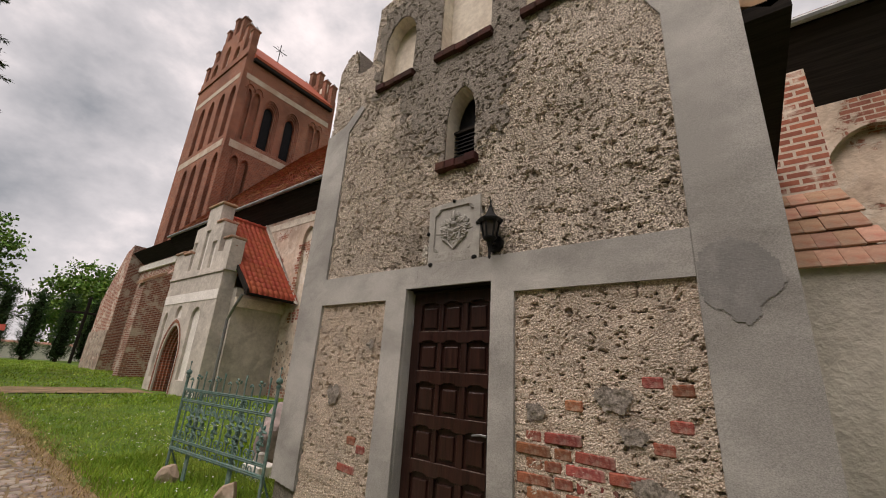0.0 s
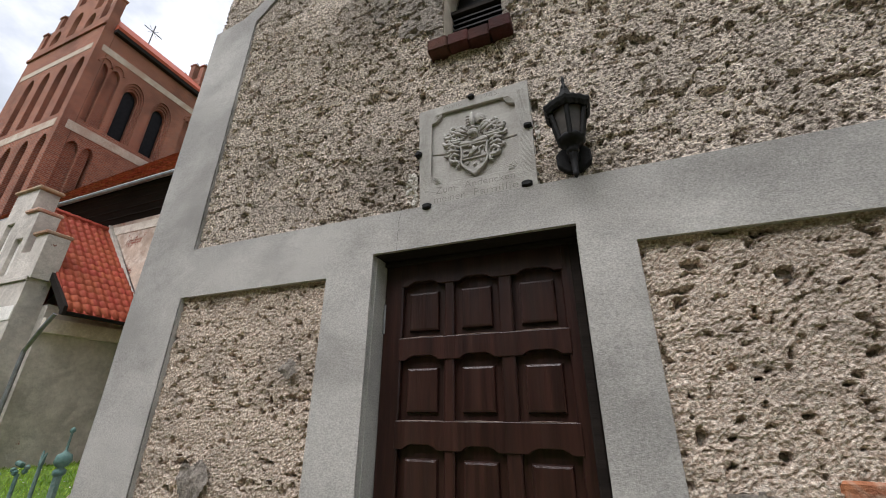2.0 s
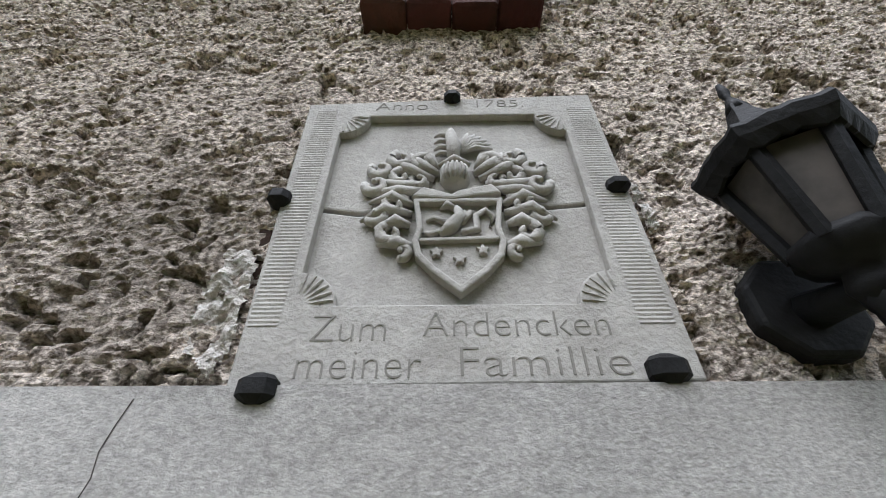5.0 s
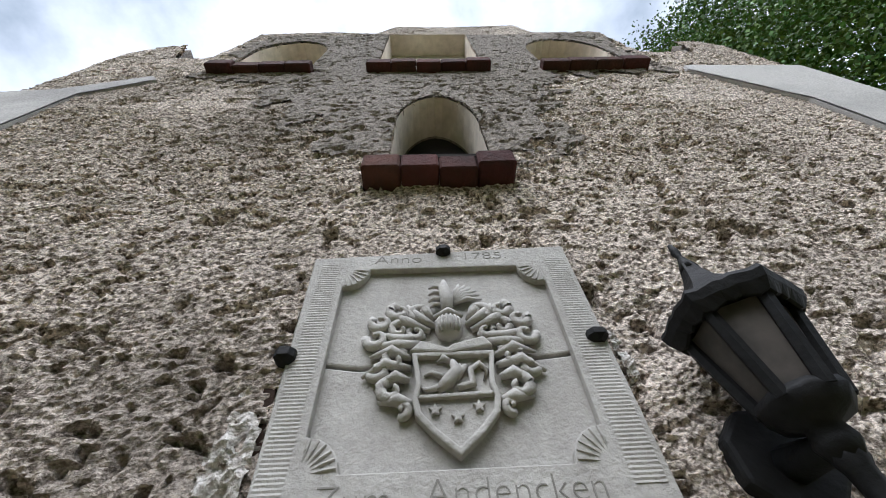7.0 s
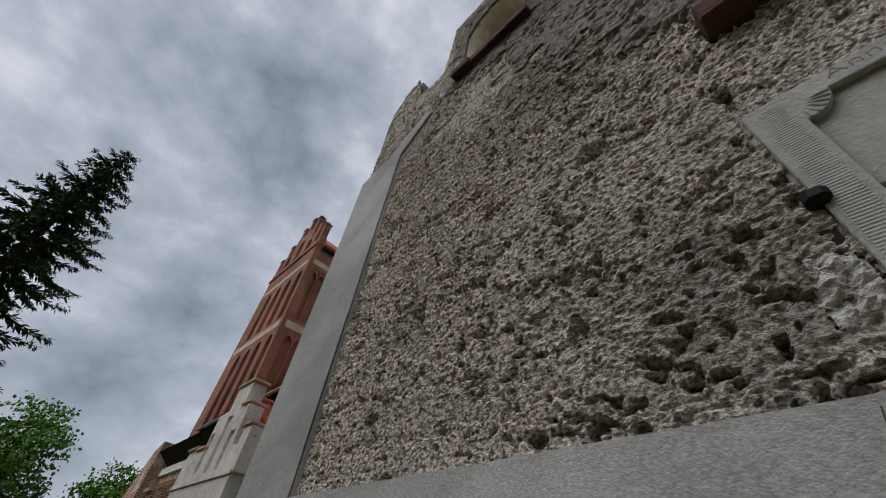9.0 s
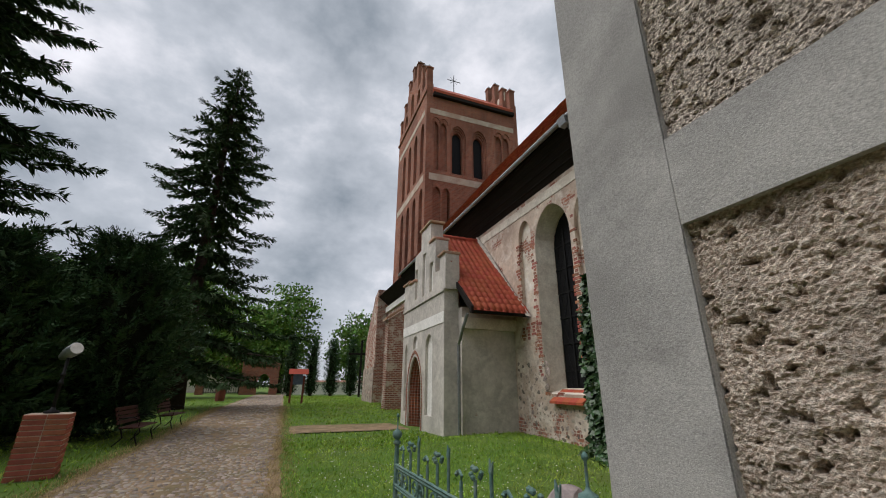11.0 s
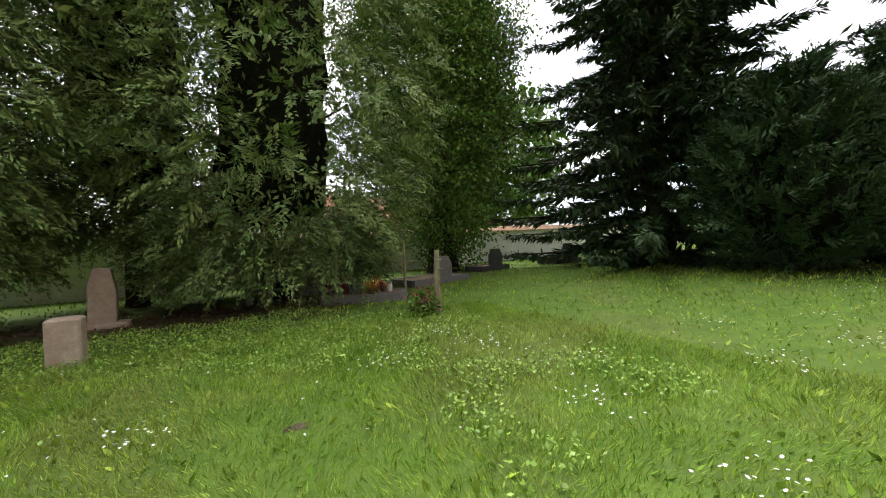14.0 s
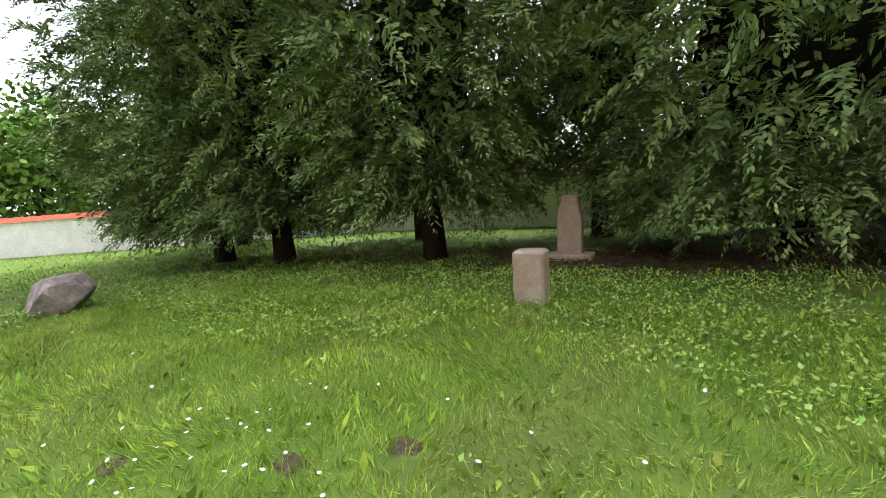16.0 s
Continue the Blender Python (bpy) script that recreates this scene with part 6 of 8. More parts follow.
def boulder(name, at, size, seed, mat_, label, category, squash=0.35, group=""):
    """A weathered stone: a broken lump with facets and hollows."""
    out = bmesh.new()
    bmesh.ops.create_icosphere(out, subdivisions=4, radius=1.0)
    facets = random.Random(seed)
    planes = []
    for _ in range(16):
        d = Vector((facets.gauss(0, 1), facets.gauss(0, 1), facets.gauss(0, 1) + 0.2)).normalized()
        planes.append((d, facets.uniform(0.55, 0.86)))
    for v in out.verts:
        p = v.co * (1 + squash * 0.4 * noise.noise(v.co * 1.1 + Vector((seed * 3.7, 0, 0))))
        for d, k in planes:
            over = p.dot(d) - k
            if over > 0:
                p = p - d * over * 0.92
        v.co = p * (1.12 + 0.05 * noise.noise(p * 4) + 0.02 * noise.noise(p * 13))
    g = G()
    out.verts.index_update()
    g.v = [(v.co.x * size[0] + at[0], v.co.y * size[1] + at[1], v.co.z * size[2] + at[2]) for v in out.verts]
    g.f = [tuple(v.index for v in f.verts) for f in out.faces]
    out.free()
    ob = part(name, g, mat_, None, label, False)
    return tagged(ob, label, category, group)


GRANITE = material("pink_granite", (0.46, 0.37, 0.34), (0.25, 0.21, 0.205), 5.0, 0.85, 0.7, 30, (0.15, 0.135, 0.13), 3.0, 0.7)
boulder("boulder", (-6.15, 3.95, 0.32), (0.36, 0.34, 0.52), 2, GRANITE, "pink granite boulder standing in the grass behind the fence", "boulder")
boulder("fence_stone", (-6.3, 2.55, 0.05), (0.16, 0.12, 0.14), 5, BLOCK, "rough block under the iron fence", "stone", group="fence footing stones")
boulder("fence_stone", (-4.95, 2.66, 0.05), (0.2, 0.13, 0.17), 6, BLOCK, "rough block under the iron fence", "stone", group="fence footing stones")
boulder("boulder", (5.35, -6.1, 0.12), (0.5, 0.42, 0.40), 8, GRANITE, "mossy granite boulder on the lawn", "boulder")
SOIL = material("crumbled_soil", (0.12, 0.095, 0.065), (0.07, 0.056, 0.04), 14, 0.95, 1.0, 60, (0.16, 0.15, 0.08), 9, 0.5, depth=0.02)
for k, (x, y) in enumerate(((-0.28, -4.67), (-1.24, -5.1), (-1.66, -5.46), (-3.72, -4.75))):
    boulder("molehill", (x, y, float(gz(x, y)) - 0.01), (0.13, 0.11, 0.034), 20 + k, SOIL, "low mound of crumbled earth in the lawn", "molehill", 0.6, "molehills in the lawn")
cross = thing("grave_marker", "low white stone marker in the grass behind the fence", "grave", at=(-5.9, 3.6, 0))
part("foot", G().chamfer(-6.15, -5.7, 3.45, 3.75, -0.1, 0.12, 0.02), WHITEWASH, cross)
part("stump", G().lathe([(0.08, 0.1), (0.07, 0.2), (0.075, 0.24), (0.03, 0.26)], (-5.95, 3.6, 0), 8), STONE, cross)

# ---- brick pillar with a floodlight ----
PB = (-13.12, -2.34, float(gz(-13.12, -2.34)))
pillar = thing("brick_pillar", "square red brick pillar on the lawn beside the path", "pillar", at=PB)
pillar.rotation_euler = (0, 0, radians(13))
part("mortar_core", G().box(PB[0] - 0.29, PB[0] + 0.29, PB[1] - 0.31, PB[1] + 0.31, PB[2] - 0.1, PB[2] + 1.06), NAVEPLASTER, pillar)
PBRICK = material("pillar_brick", (0.40, 0.13, 0.075), (0.30, 0.095, 0.06), 4, 0.85, 0.3, 50, vary=0.18)
pb_long = mesh_of("pillar_brick", G().chamfer(-0.148, 0.148, -0.05, 0.05, -0.036, 0.036, 0.006), PBRICK)
for r in range(12):
    z = PB[2] + 0.035 + 0.089 * r
    for k in range(2):
        for (x, y, rz) in ((PB[0] + 0.256, PB[1] - 0.155 + 0.31 * k, 90), (PB[0] - 0.256, PB[1] - 0.155 + 0.31 * k, 90), (PB[0] - 0.148 + 0.296 * k, PB[1] - 0.272, 0), (PB[0] - 0.148 + 0.296 * k, PB[1] + 0.272, 0)):
            b = new("brick", pb_long)
            b.parent = pillar
            b.matrix_basis = Matrix.Translation(-pillar.location) @ pose(x + random.uniform(-0.004, 0.004), y + random.uniform(-0.004, 0.004) + (0.03 if r % 2 and rz else 0) * (1 - 2 * k) * 0, z, 0, 0, rz)
flood = thing("floodlight", "grey round floodlight on a black post on the brick pillar", "lamp", at=(PB[0], PB[1], PB[2] + 1.07))
fx, fy, fz = PB[0], PB[1], PB[2] + 1.065
part("foot", G().lathe([(0.12, 0.0), (0.12, 0.03), (0.05, 0.06), (0.035, 0.1)], (fx, fy, fz), 10), BLACK, flood, smooth=True)
part("post", G().lathe([(0.03, 0.05), (0.03, 0.5), (0.05, 0.51), (0.05, 0.55), (0.03, 0.56), (0.03, 0.66), (0.045, 0.67), (0.045, 0.7), (0.028, 0.71), (0.028, 1.05)], (fx, fy, fz), 9), BLACK, flood, smooth=True)
part("head", G().tube([(fx - 0.16, fy - 0.16, fz + 1.02), (fx - 0.02, fy - 0.02, fz + 1.10), (fx + 0.14, fy + 0.14, fz + 1.17)], [0.07, 0.115, 0.125], 12), ZINC, flood, "grey metal lamp head", smooth=True)
part("lens", G().tube([(fx + 0.135, fy + 0.135, fz + 1.168), (fx + 0.15, fy + 0.15, fz + 1.176)], 0.11, 12), WHITEWASH, flood, "pale lamp glass")

# ---- benches ----
BENCHWOOD = material("bench_slats", (0.06, 0.025, 0.02), (0.09, 0.035, 0.028), 10, 0.6, 0.3, 40)


def bench(x, y, length, label):
    """Slatted seat and back on curved iron legs, facing the path."""
    z = float(gz(x, y))
    b = thing("garden_bench", label, "bench", "benches by the path", at=(x, y, z))
    for i in range(4):
        part("seat_slat", G().chamfer(x - length / 2, x + length / 2, y - 0.04 + 0.115 * i, y + 0.05 + 0.115 * i, z + 0.43, z + 0.46, 0.006), BENCHWOOD, b)
    for i in range(4):
        part("back_slat", G().chamfer(x - length / 2, x + length / 2, y - 0.1 - 0.035 * i, y - 0.075 - 0.035 * i, z + 0.52 + 0.105 * i, z + 0.61 + 0.105 * i, 0.006), BENCHWOOD, b)
    for s in (-1, 1):
        xx = x + s * (length / 2 - 0.15)
        part("leg", G().tube([(xx, y + 0.4, z), (xx, y + 0.3, z + 0.25), (xx, y + 0.36, z + 0.43), (xx, y - 0.04, z + 0.41), (xx, y - 0.22, z + 0.95)], 0.018, 6), BLACK, b)
        part("leg", G().tube([(xx, y - 0.02, z + 0.41), (xx, y + 0.05, z + 0.2), (xx, y - 0.14, z)], 0.018, 6), BLACK, b)
        part("armrest", G().tube([(xx, y - 0.12, z + 0.66), (xx, y + 0.2, z + 0.68), (xx, y + 0.36, z + 0.62), (xx, y + 0.34, z + 0.43)], 0.015, 6), BLACK, b)
    return b


bench(-16.9, -2.05, 1.7, "dark red slatted bench with black iron legs by the path")
bench(-20.2, -2.0, 1.7, "weathered slatted bench with black iron legs by the path")

# ---- at the far end of the path ----
gate = thing("brick_gate", "red brick gateway with a pointed side arch at the end of the path", "gateway", at=(-61, -1.5, 0.45), kind="structure")
GA = arch(-1.55, -0.1, 0.2, 2.0, 3.0)
part("gate_wall", holed([(-2.9, 0.2), (0.9, 0.2), (0.9, 4.2), (-2.9, 4.2)], [GA], 0, -61.4, -60.9), TOWERBRICK, gate)
part("coping", G().box(-61.5, -60.8, -3.0, 1.0, 4.2, 4.5), TOWERBRICK, gate)
part("gate_pier", G().box(-61.6, -60.8, -3.5, -2.85, 0.2, 4.6), TOWERBRICK, gate)
part("gate_pier", G().box(-61.6, -60.8, -8.3, -7.5, 0.2, 4.6), TOWERBRICK, gate)
for i in range(16):
    part("gate_bar", G().tube([(-61.2, -7.4 + 0.25 * i, 0.5), (-61.2, -7.4 + 0.25 * i, 2.3 + 0.3 * abs(i - 7.5) / 7.5)], 0.025, 5), BLACK, gate)
part("gate_rail", G().tube([(-61.2, -7.5, 0.7), (-61.2, -3.4, 0.7)], 0.03, 5).tube([(-61.2, -7.5, 2.0), (-61.2, -3.4, 2.0)], 0.03, 5), BLACK, gate)
house = thing("gate_house", "low house with an orange tiled roof beyond the gate", "house", at=(-80, -8, 0.45))
part("wall", G().box(-86, -76, -22, -4, 0, 3.6), LIMEWASH, house)
part("roof", G().prism([(-87, 3.5), (-75, 3.5), (-81, 7.6)], 1, -22.5, -3.5), NAVETILE, house)
cabin = thing("outbuilding", "low outbuilding with a red roof beyond the south wall", "building", at=(-12, -27, 0))
part("wall", G().box(-20, -9, -30, -24, -0.3, 2.5), LIMEWASH, cabin)
part("roof", G().prism([(-30.6, 2.4), (-23.4, 2.4), (-27, 4.6)], 0, -20.5, -8.5), NAVETILE, cabin)

REDWOOD = material("red_stained_wood", (0.20, 0.06, 0.04), (0.13, 0.04, 0.03), 6, 0.7, 0.3, 40)
BLUEBOARD = material("blue_notice", (0.07, 0.10, 0.17), (0.12, 0.15, 0.22), 5, 0.4, 0.05, 20)
board = thing("notice_board", "red wooden notice board with a small red roof beside the path", "sign", at=(-34, 2.5, 0.45))
for y in (2.15, 2.95):
    part("post", G().chamfer(-34.08, -33.92, y - 0.07, y + 0.07, 0.3, 2.3, 0.01), REDWOOD, board)
part("panel", G().chamfer(-34.02, -33.95, 2.22, 2.88, 1.7, 2.4, 0.01), BLUEBOARD, board, "blue notice panel")
part("roof", G().prism([(-34.3, 2.4), (-33.7, 2.4), (-34.0, 2.75)], 1, 1.9, 3.2), REDTILE, board)
bin_ = thing("litter_bin", "dark brown wooden litter bin beside the path", "bin", at=(-38.5, -2.7, 0.45))
part("body", G().lathe([(0.3, 0.05), (0.34, 0.4), (0.36, 1.0), (0.33, 1.05), (0.28, 0.9)], (-38.5, -2.7, 0.45), 12), REDWOOD, bin_)
part("rim", G().lathe([(0.37, 0.98), (0.38, 1.04), (0.33, 1.06)], (-38.5, -2.7, 0.45), 12), BLACK, bin_)
xc = thing("tall_cross", "tall dark wooden cross on the lawn by the tower", "cross", at=(-50, 9.6, 0.45))
part("upright", G().chamfer(-50.1, -49.9, 9.45, 9.68, 0.3, 6.6, 0.02), DARKWOOD, xc)
part("crossbar", G().chamfer(-50.08, -49.92, 8.1, 11.0, 4.95, 5.15, 0.02), DARKWOOD, xc)

# ---- graves and markers on the south lawn ----
stump = thing("stone_block", "pale square-cut sandstone block standing on the lawn", "stone", at=(-1.5, -8.3, -0.16))
part("block", G().chamfer(-1.69, -1.32, -8.52, -8.22, -0.25, 0.52, 0.03), BLOCK, stump, bevel=0.01)
slab_ = thing("gravestone", "leaning old gravestone under the thujas", "gravestone", at=(-1.3, -11.4, -0.1))
part("stone", G().prism([(-1.52, -0.2), (-1.08, -0.2), (-1.1, 0.75), (-1.2, 1.08), (-1.46, 1.05), (-1.54, 0.6)], 1, -11.5, -11.3), BLOCK, slab_, bevel=0.02)
part("foot", G().chamfer(-1.72, -0.9, -11.62, -11.18, -0.25, 0.0, 0.03), BLOCK, slab_)
stake = thing("wooden_stake", "grey weathered wooden stake in the lawn", "stake", at=(-6.75, -7.8, -0.05))
OLDWOOD = material("weathered_wood", (0.36, 0.31, 0.19), (0.24, 0.21, 0.13), 9, 0.9, 0.5, 40)
part("post", G().tube([(-6.76, -7.75, -0.2), (-6.72, -7.75, 0.5), (-6.74, -7.75, 1.17)], [0.055, 0.06, 0.05], 7), OLDWOOD, stake)
part("wire", G().tube([(-6.80, -7.69, 0.99), (-6.66, -7.69, 0.98)], 0.012, 5).tube([(-6.80, -7.69, 0.82), (-6.67, -7.69, 0.83)], 0.012, 5), ZINC, stake)


def planting(name, at, r, n, h, mat_, seed, label, category, size=0.06):
    """A small clump of flowers or weeds."""
    np.random.seed(seed)
    q = rnd(n) * np.array([r, r, h * 0.35]) + np.array([at[0], at[1], at[2] + h * 0.6])
    d = unit(rnd(n) + np.array([0, 0, 0.5]))
    v, f = leaves(q, d, unit(np.cross(d, rnd(n))), np.random.uniform(0.6, 1.3, n) * size, np.random.uniform(0.6, 1.3, n) * size * 0.7)
    ob = part(name, mesh_np(name, v, f, mat_), None)
    return tagged(ob, label, category, "", "stuff")


# ---- tower: gables, pinnacles, mouldings ----
def pinnacle(x, y, z, h, w, parent):
    p = part("pinnacle", G().box(x - w / 2, x + w / 2, y - w / 2, y + w / 2, z, z + h).box(x - w * 0.62, x + w * 0.62, y - w * 0.62, y + w * 0.62, z + h, z + h + 0.12), TOWERBRICK, parent)
    part("cap", G().add([(x - w * 0.5, y - w * 0.5, z + h + 0.12), (x + w * 0.5, y - w * 0.5, z + h + 0.12), (x + w * 0.5, y + w * 0.5, z + h + 0.12), (x - w * 0.5, y + w * 0.5, z + h + 0.12), (x, y, z + h + 0.6)],
                        [(0, 1, 4), (1, 2, 4), (2, 3, 4), (3, 0, 4), (3, 2, 1, 0)]), ZINC, p, "grey metal cap")


TC = (TX0 + TX1) / 2
for gy0 in (TY0, TY1 - 0.55):
    steps = [(TX0, 24.0), (TX1, 24.0), (TX1, 24.9), (TX1 - 1.25, 24.9), (TX1 - 1.25, 26.4), (TX1 - 2.6, 26.4), (TX1 - 2.6, 28.0), (TX0 + 2.6, 28.0), (TX0 + 2.6, 26.4), (TX0 + 1.25, 26.4), (TX0 + 1.25, 24.9), (TX0, 24.9)]
    blind = [arch(TC - 0.45 + d, TC + 0.45 + d, 24.7, 25.9 + e, 26.6 + e) for d, e in ((-1.9, -0.6), (0, 0.4), (1.9, -0.6))]
    part("gable", holed(steps, blind, 1, gy0, gy0 + 0.55), TOWERBRICK, tower, "stepped brick gable")
    part("gable_back", G().box(TX0 + 1.3, TX1 - 1.3, gy0 + 0.25, gy0 + 0.3, 24.4, 27.4), LIMEWASH, tower)
    for x, z, h in ((TX1 - 0.35, 24.9, 1.6), (TX1 - 1.6, 26.4, 1.3), (TX1 - 2.95, 28.0, 1.3), (TX0 + 2.95, 28.0, 1.3), (TX0 + 1.6, 26.4, 1.3), (TX0 + 0.35, 24.9, 1.6), (TC, 28.0, 1.9)):
        pinnacle(x, gy0 + 0.28, z, h, 0.5, tower)
part("string_course", G().box(TX0 - 0.08, TX1 + 0.06, TY0 - 0.1, TY0 + 0.02, 23.9, 24.1), TOWERBRICK, tower)
mast = G().tube([(TC, 13.6, 28.5), (TC, 13.6, 30.6)], 0.04, 5).tube([(TC, 12.9, 29.9), (TC, 14.3, 29.9)], 0.035, 5)
for k in range(8):
    a = 2 * math.pi * k / 8
    mast.tube([(TC, 13.6, 29.9), (TC, 13.6 + 0.5 * math.cos(a), 29.9 + 0.5 * math.sin(a))], 0.018, 4)
part("weather_cross", mast, BLACK, tower, "iron cross with rays")
for y0, y1 in ((11.5, 12.85), (13.35, 14.7)):
    for k in range(3):
        o = arch(y0 + 0.085 * k, y1 - 0.085 * k, 16.95 + 0.05 * k, 20.2, 21.35 - 0.17 * k)
        q = arch(y0 + 0.085 * (k + 1), y1 - 0.085 * (k + 1), 17.0 + 0.05 * k, 20.2, 21.35 - 0.17 * (k + 1))
        n_ = len(o)
        xs_ = (TX1 - 0.1 - 0.085 * k, TX1 - 0.55)
        part("window_order", G().add([(x, a, b) for x in xs_ for a, b in o] + [(x, a, b) for x in xs_ for a, b in q],
             [f for e in range(n_) for f in ((e, (e + 1) % n_, 2 * n_ + (e + 1) % n_, 2 * n_ + e), (2 * n_ + e, 2 * n_ + (e + 1) % n_, 3 * n_ + (e + 1) % n_, 3 * n_ + e))]), TOWERBRICK, tower, "stepped brick window arch")
for d in (0.0, 5.55):
    for r, (y0, z0) in enumerate(((10.28 + d, 21.2), (10.96 + d, 21.2))):
        g = G()
        pts = [(TX1 + 0.02, y0 + 0.36 * math.cos(a), z0 + 0.5 * math.sin(a)) for a in [math.pi * i / 8 for i in range(9)]]
        g.tube(pts, 0.07, 5)
        part("arch_moulding", g, TOWERBRICK, tower)
# smaller brick buttress before the tower
b2 = thing("tower_buttress", "narrow red brick buttress with a tiled cap by the porch", "buttress", at=(-26.5, 7.4, 0.3), kind="structure")
part("buttress_wall", G().prism([(7.0, 0.2), (8.6, 0.2), (8.6, 6.8), (7.9, 6.0), (7.0, 5.4)], 0, -26.9, -26.1), OLDBRICK, b2)
part("cap", G().prism([(6.85, 5.35), (7.9, 6.05), (7.9, 6.2), (6.85, 5.5)], 0, -27.0, -26.0), OLDTILE, b2)
part("plaster_band", G().box(TX0 - 1.5, -27.4, NY - 0.05, NY + 0.4, 7.15, 7.55), WHITEWASH, b2)
annexw = thing("west_aisle", "low brick aisle against the tower with black eaves", "building", at=(-30, 9, 0.4), kind="structure")
part("wall", G().box(-34.0, -27.45, 8.7, 9.5, 0.2, 8.0), OLDBRICK, annexw)
part("eave", G().prism([(7.9, 8.35), (8.7, 7.7), (9.6, 9.3), (9.5, 9.5)], 0, -33.8, -27.4), DARKWOOD, annexw)

# ---- nave: window, niches, downpipe ----
wnav = thing("window_2", "tall pointed nave window with dark leaded panes", "window", at=(-12.2, NY + 0.7, 1.5), kind="structure")
part("glass", G().prism(arch(-12.95, -11.45, 1.6, 5.9, 6.9), 1, NY + 0.66, NY + 0.68), GLASS, wnav, "dark leaded glass")
for i in range(6):
    part("bar", G().box(-12.95, -11.45, NY + 0.63, NY + 0.66, 2.1 + 0.75 * i, 2.14 + 0.75 * i), BLACK, wnav)
for x in (-12.45, -11.95):
    part("mullion", G().box(x - 0.03, x + 0.03, NY + 0.62, NY + 0.66, 1.6, 6.4), BLACK, wnav)
for i in range(40):
    for sgn in (-1, 1):
        x0 = -12.95 + 0.25 * (i % 6)
        z0 = 1.7 + 0.68 * (i // 6)
        part("lead", G().tube([(x0, NY + 0.65, z0 if sgn > 0 else z0 + 0.68), (x0 + 0.25, NY + 0.65, z0 + 0.68 if sgn > 0 else z0)], 0.007, 4, False), BLACK, wnav)
lin = G()
k = len(BIG)
cx_ = -12.2
splay = [(cx_ + (x - cx_) * 0.86, 1.65 + (z - 1.5) * 0.965) for x, z in BIG]
lin.add([(x, NY - 0.003, z) for x, z in BIG] + [(x, NY + 0.62, z) for x, z in splay], [(i, (i + 1) % k, k + (i + 1) % k, k + i) for i in range(k)])
part("splay", lin, LIMEWASH, nave, "pale splayed window reveal")
for i in range(5):
    part("sill_tile", G().add([(-12.7 + 0.27 * i, NY - 0.16, 1.26), (-12.44 + 0.27 * i, NY - 0.16, 1.26), (-12.44 + 0.27 * i, NY + 0.3, 1.56), (-12.7 + 0.27 * i, NY + 0.3, 1.56),
                               (-12.7 + 0.27 * i, NY - 0.16, 1.32), (-12.44 + 0.27 * i, NY - 0.16, 1.32), (-12.44 + 0.27 * i, NY + 0.3, 1.62), (-12.7 + 0.27 * i, NY + 0.3, 1.62)],
                              [(0, 3, 2, 1), (4, 5, 6, 7), (0, 1, 5, 4), (1, 2, 6, 5), (2, 3, 7, 6), (3, 0, 4, 7)]), REDTILE, nave, "red sill tile")
# bare brick edges and the fieldstone foot of the nave wall
random.seed(21)
nb = mesh_of("nave_brick", G().chamfer(-0.13, 0.13, -0.02, 0.02, -0.042, 0.042, 0.007), BRICK)
nb2 = mesh_of("nave_brick", G().chamfer(-0.065, 0.065, -0.02, 0.02, -0.042, 0.042, 0.007), BRICK)
spots = []
for z in np.arange(1.9, 6.3, 0.105):
    for x, w in ((-13.2, 0.2), (-11.22, 0.3), (-14.08, 0.12), (-9.6, 0.25)):
        if (x == -14.08 and z < 3.8) or random.random() < 0.25:
            continue
        spots.append((x + random.uniform(-0.05, 0.05), z, random.random() < 0.6))
for x0, x1, z0, z1 in ((-11.3, -10.9, 1.9, 4.6), (-14.0, -13.2, 3.1, 3.6), (-12.95, -12.3, 1.5, 2.0), (-10.9, -9.9, 3.1, 3.8)):
    for z in np.arange(z0, z1, 0.105):
        x = x0
        while x < x1:
            if random.random() < 0.8:
                spots.append((x, z, random.random() < 0.4))
            x += 0.28
for x, z, small in spots[:290]:
    if -13.04 < x < -11.36 and z > 1.5:
        continue
    b = new("brick", nb2 if small else nb)
    b.parent = nave
    b.matrix_basis = pose(x, NY + 0.013 + random.uniform(-0.006, 0.004), z, 0, random.uniform(-1, 1), 0)
stone_meshes = []
for s in range(5):
    out = bmesh.new()
    bmesh.ops.create_icosphere(out, subdivisions=2, radius=1.0)
    for v in out.verts:
        v.co *= 1 + 0.55 * noise.noise(v.co * 1.7 + Vector((s * 4.1, 0, 0)))
        v.co.x = max(-0.8, min(0.85, v.co.x))
        v.co.z = max(-0.75, min(0.8, v.co.z))
        v.co.y *= 0.35
    me = bpy.data.meshes.new("fieldstone")
    out.to_mesh(me)
    out.free()
    me.materials.append(material("fieldstone", (0.22, 0.19, 0.17), (0.38, 0.31, 0.26), 5, 0.85, 0.6, 40, (0.50, 0.42, 0.34), 5, 0.5, vary=0.5) if s == 0 else stone_meshes[0].materials[0])
    me.polygons.foreach_set("use_smooth", [True] * len(me.polygons))
    stone_meshes.append(me)


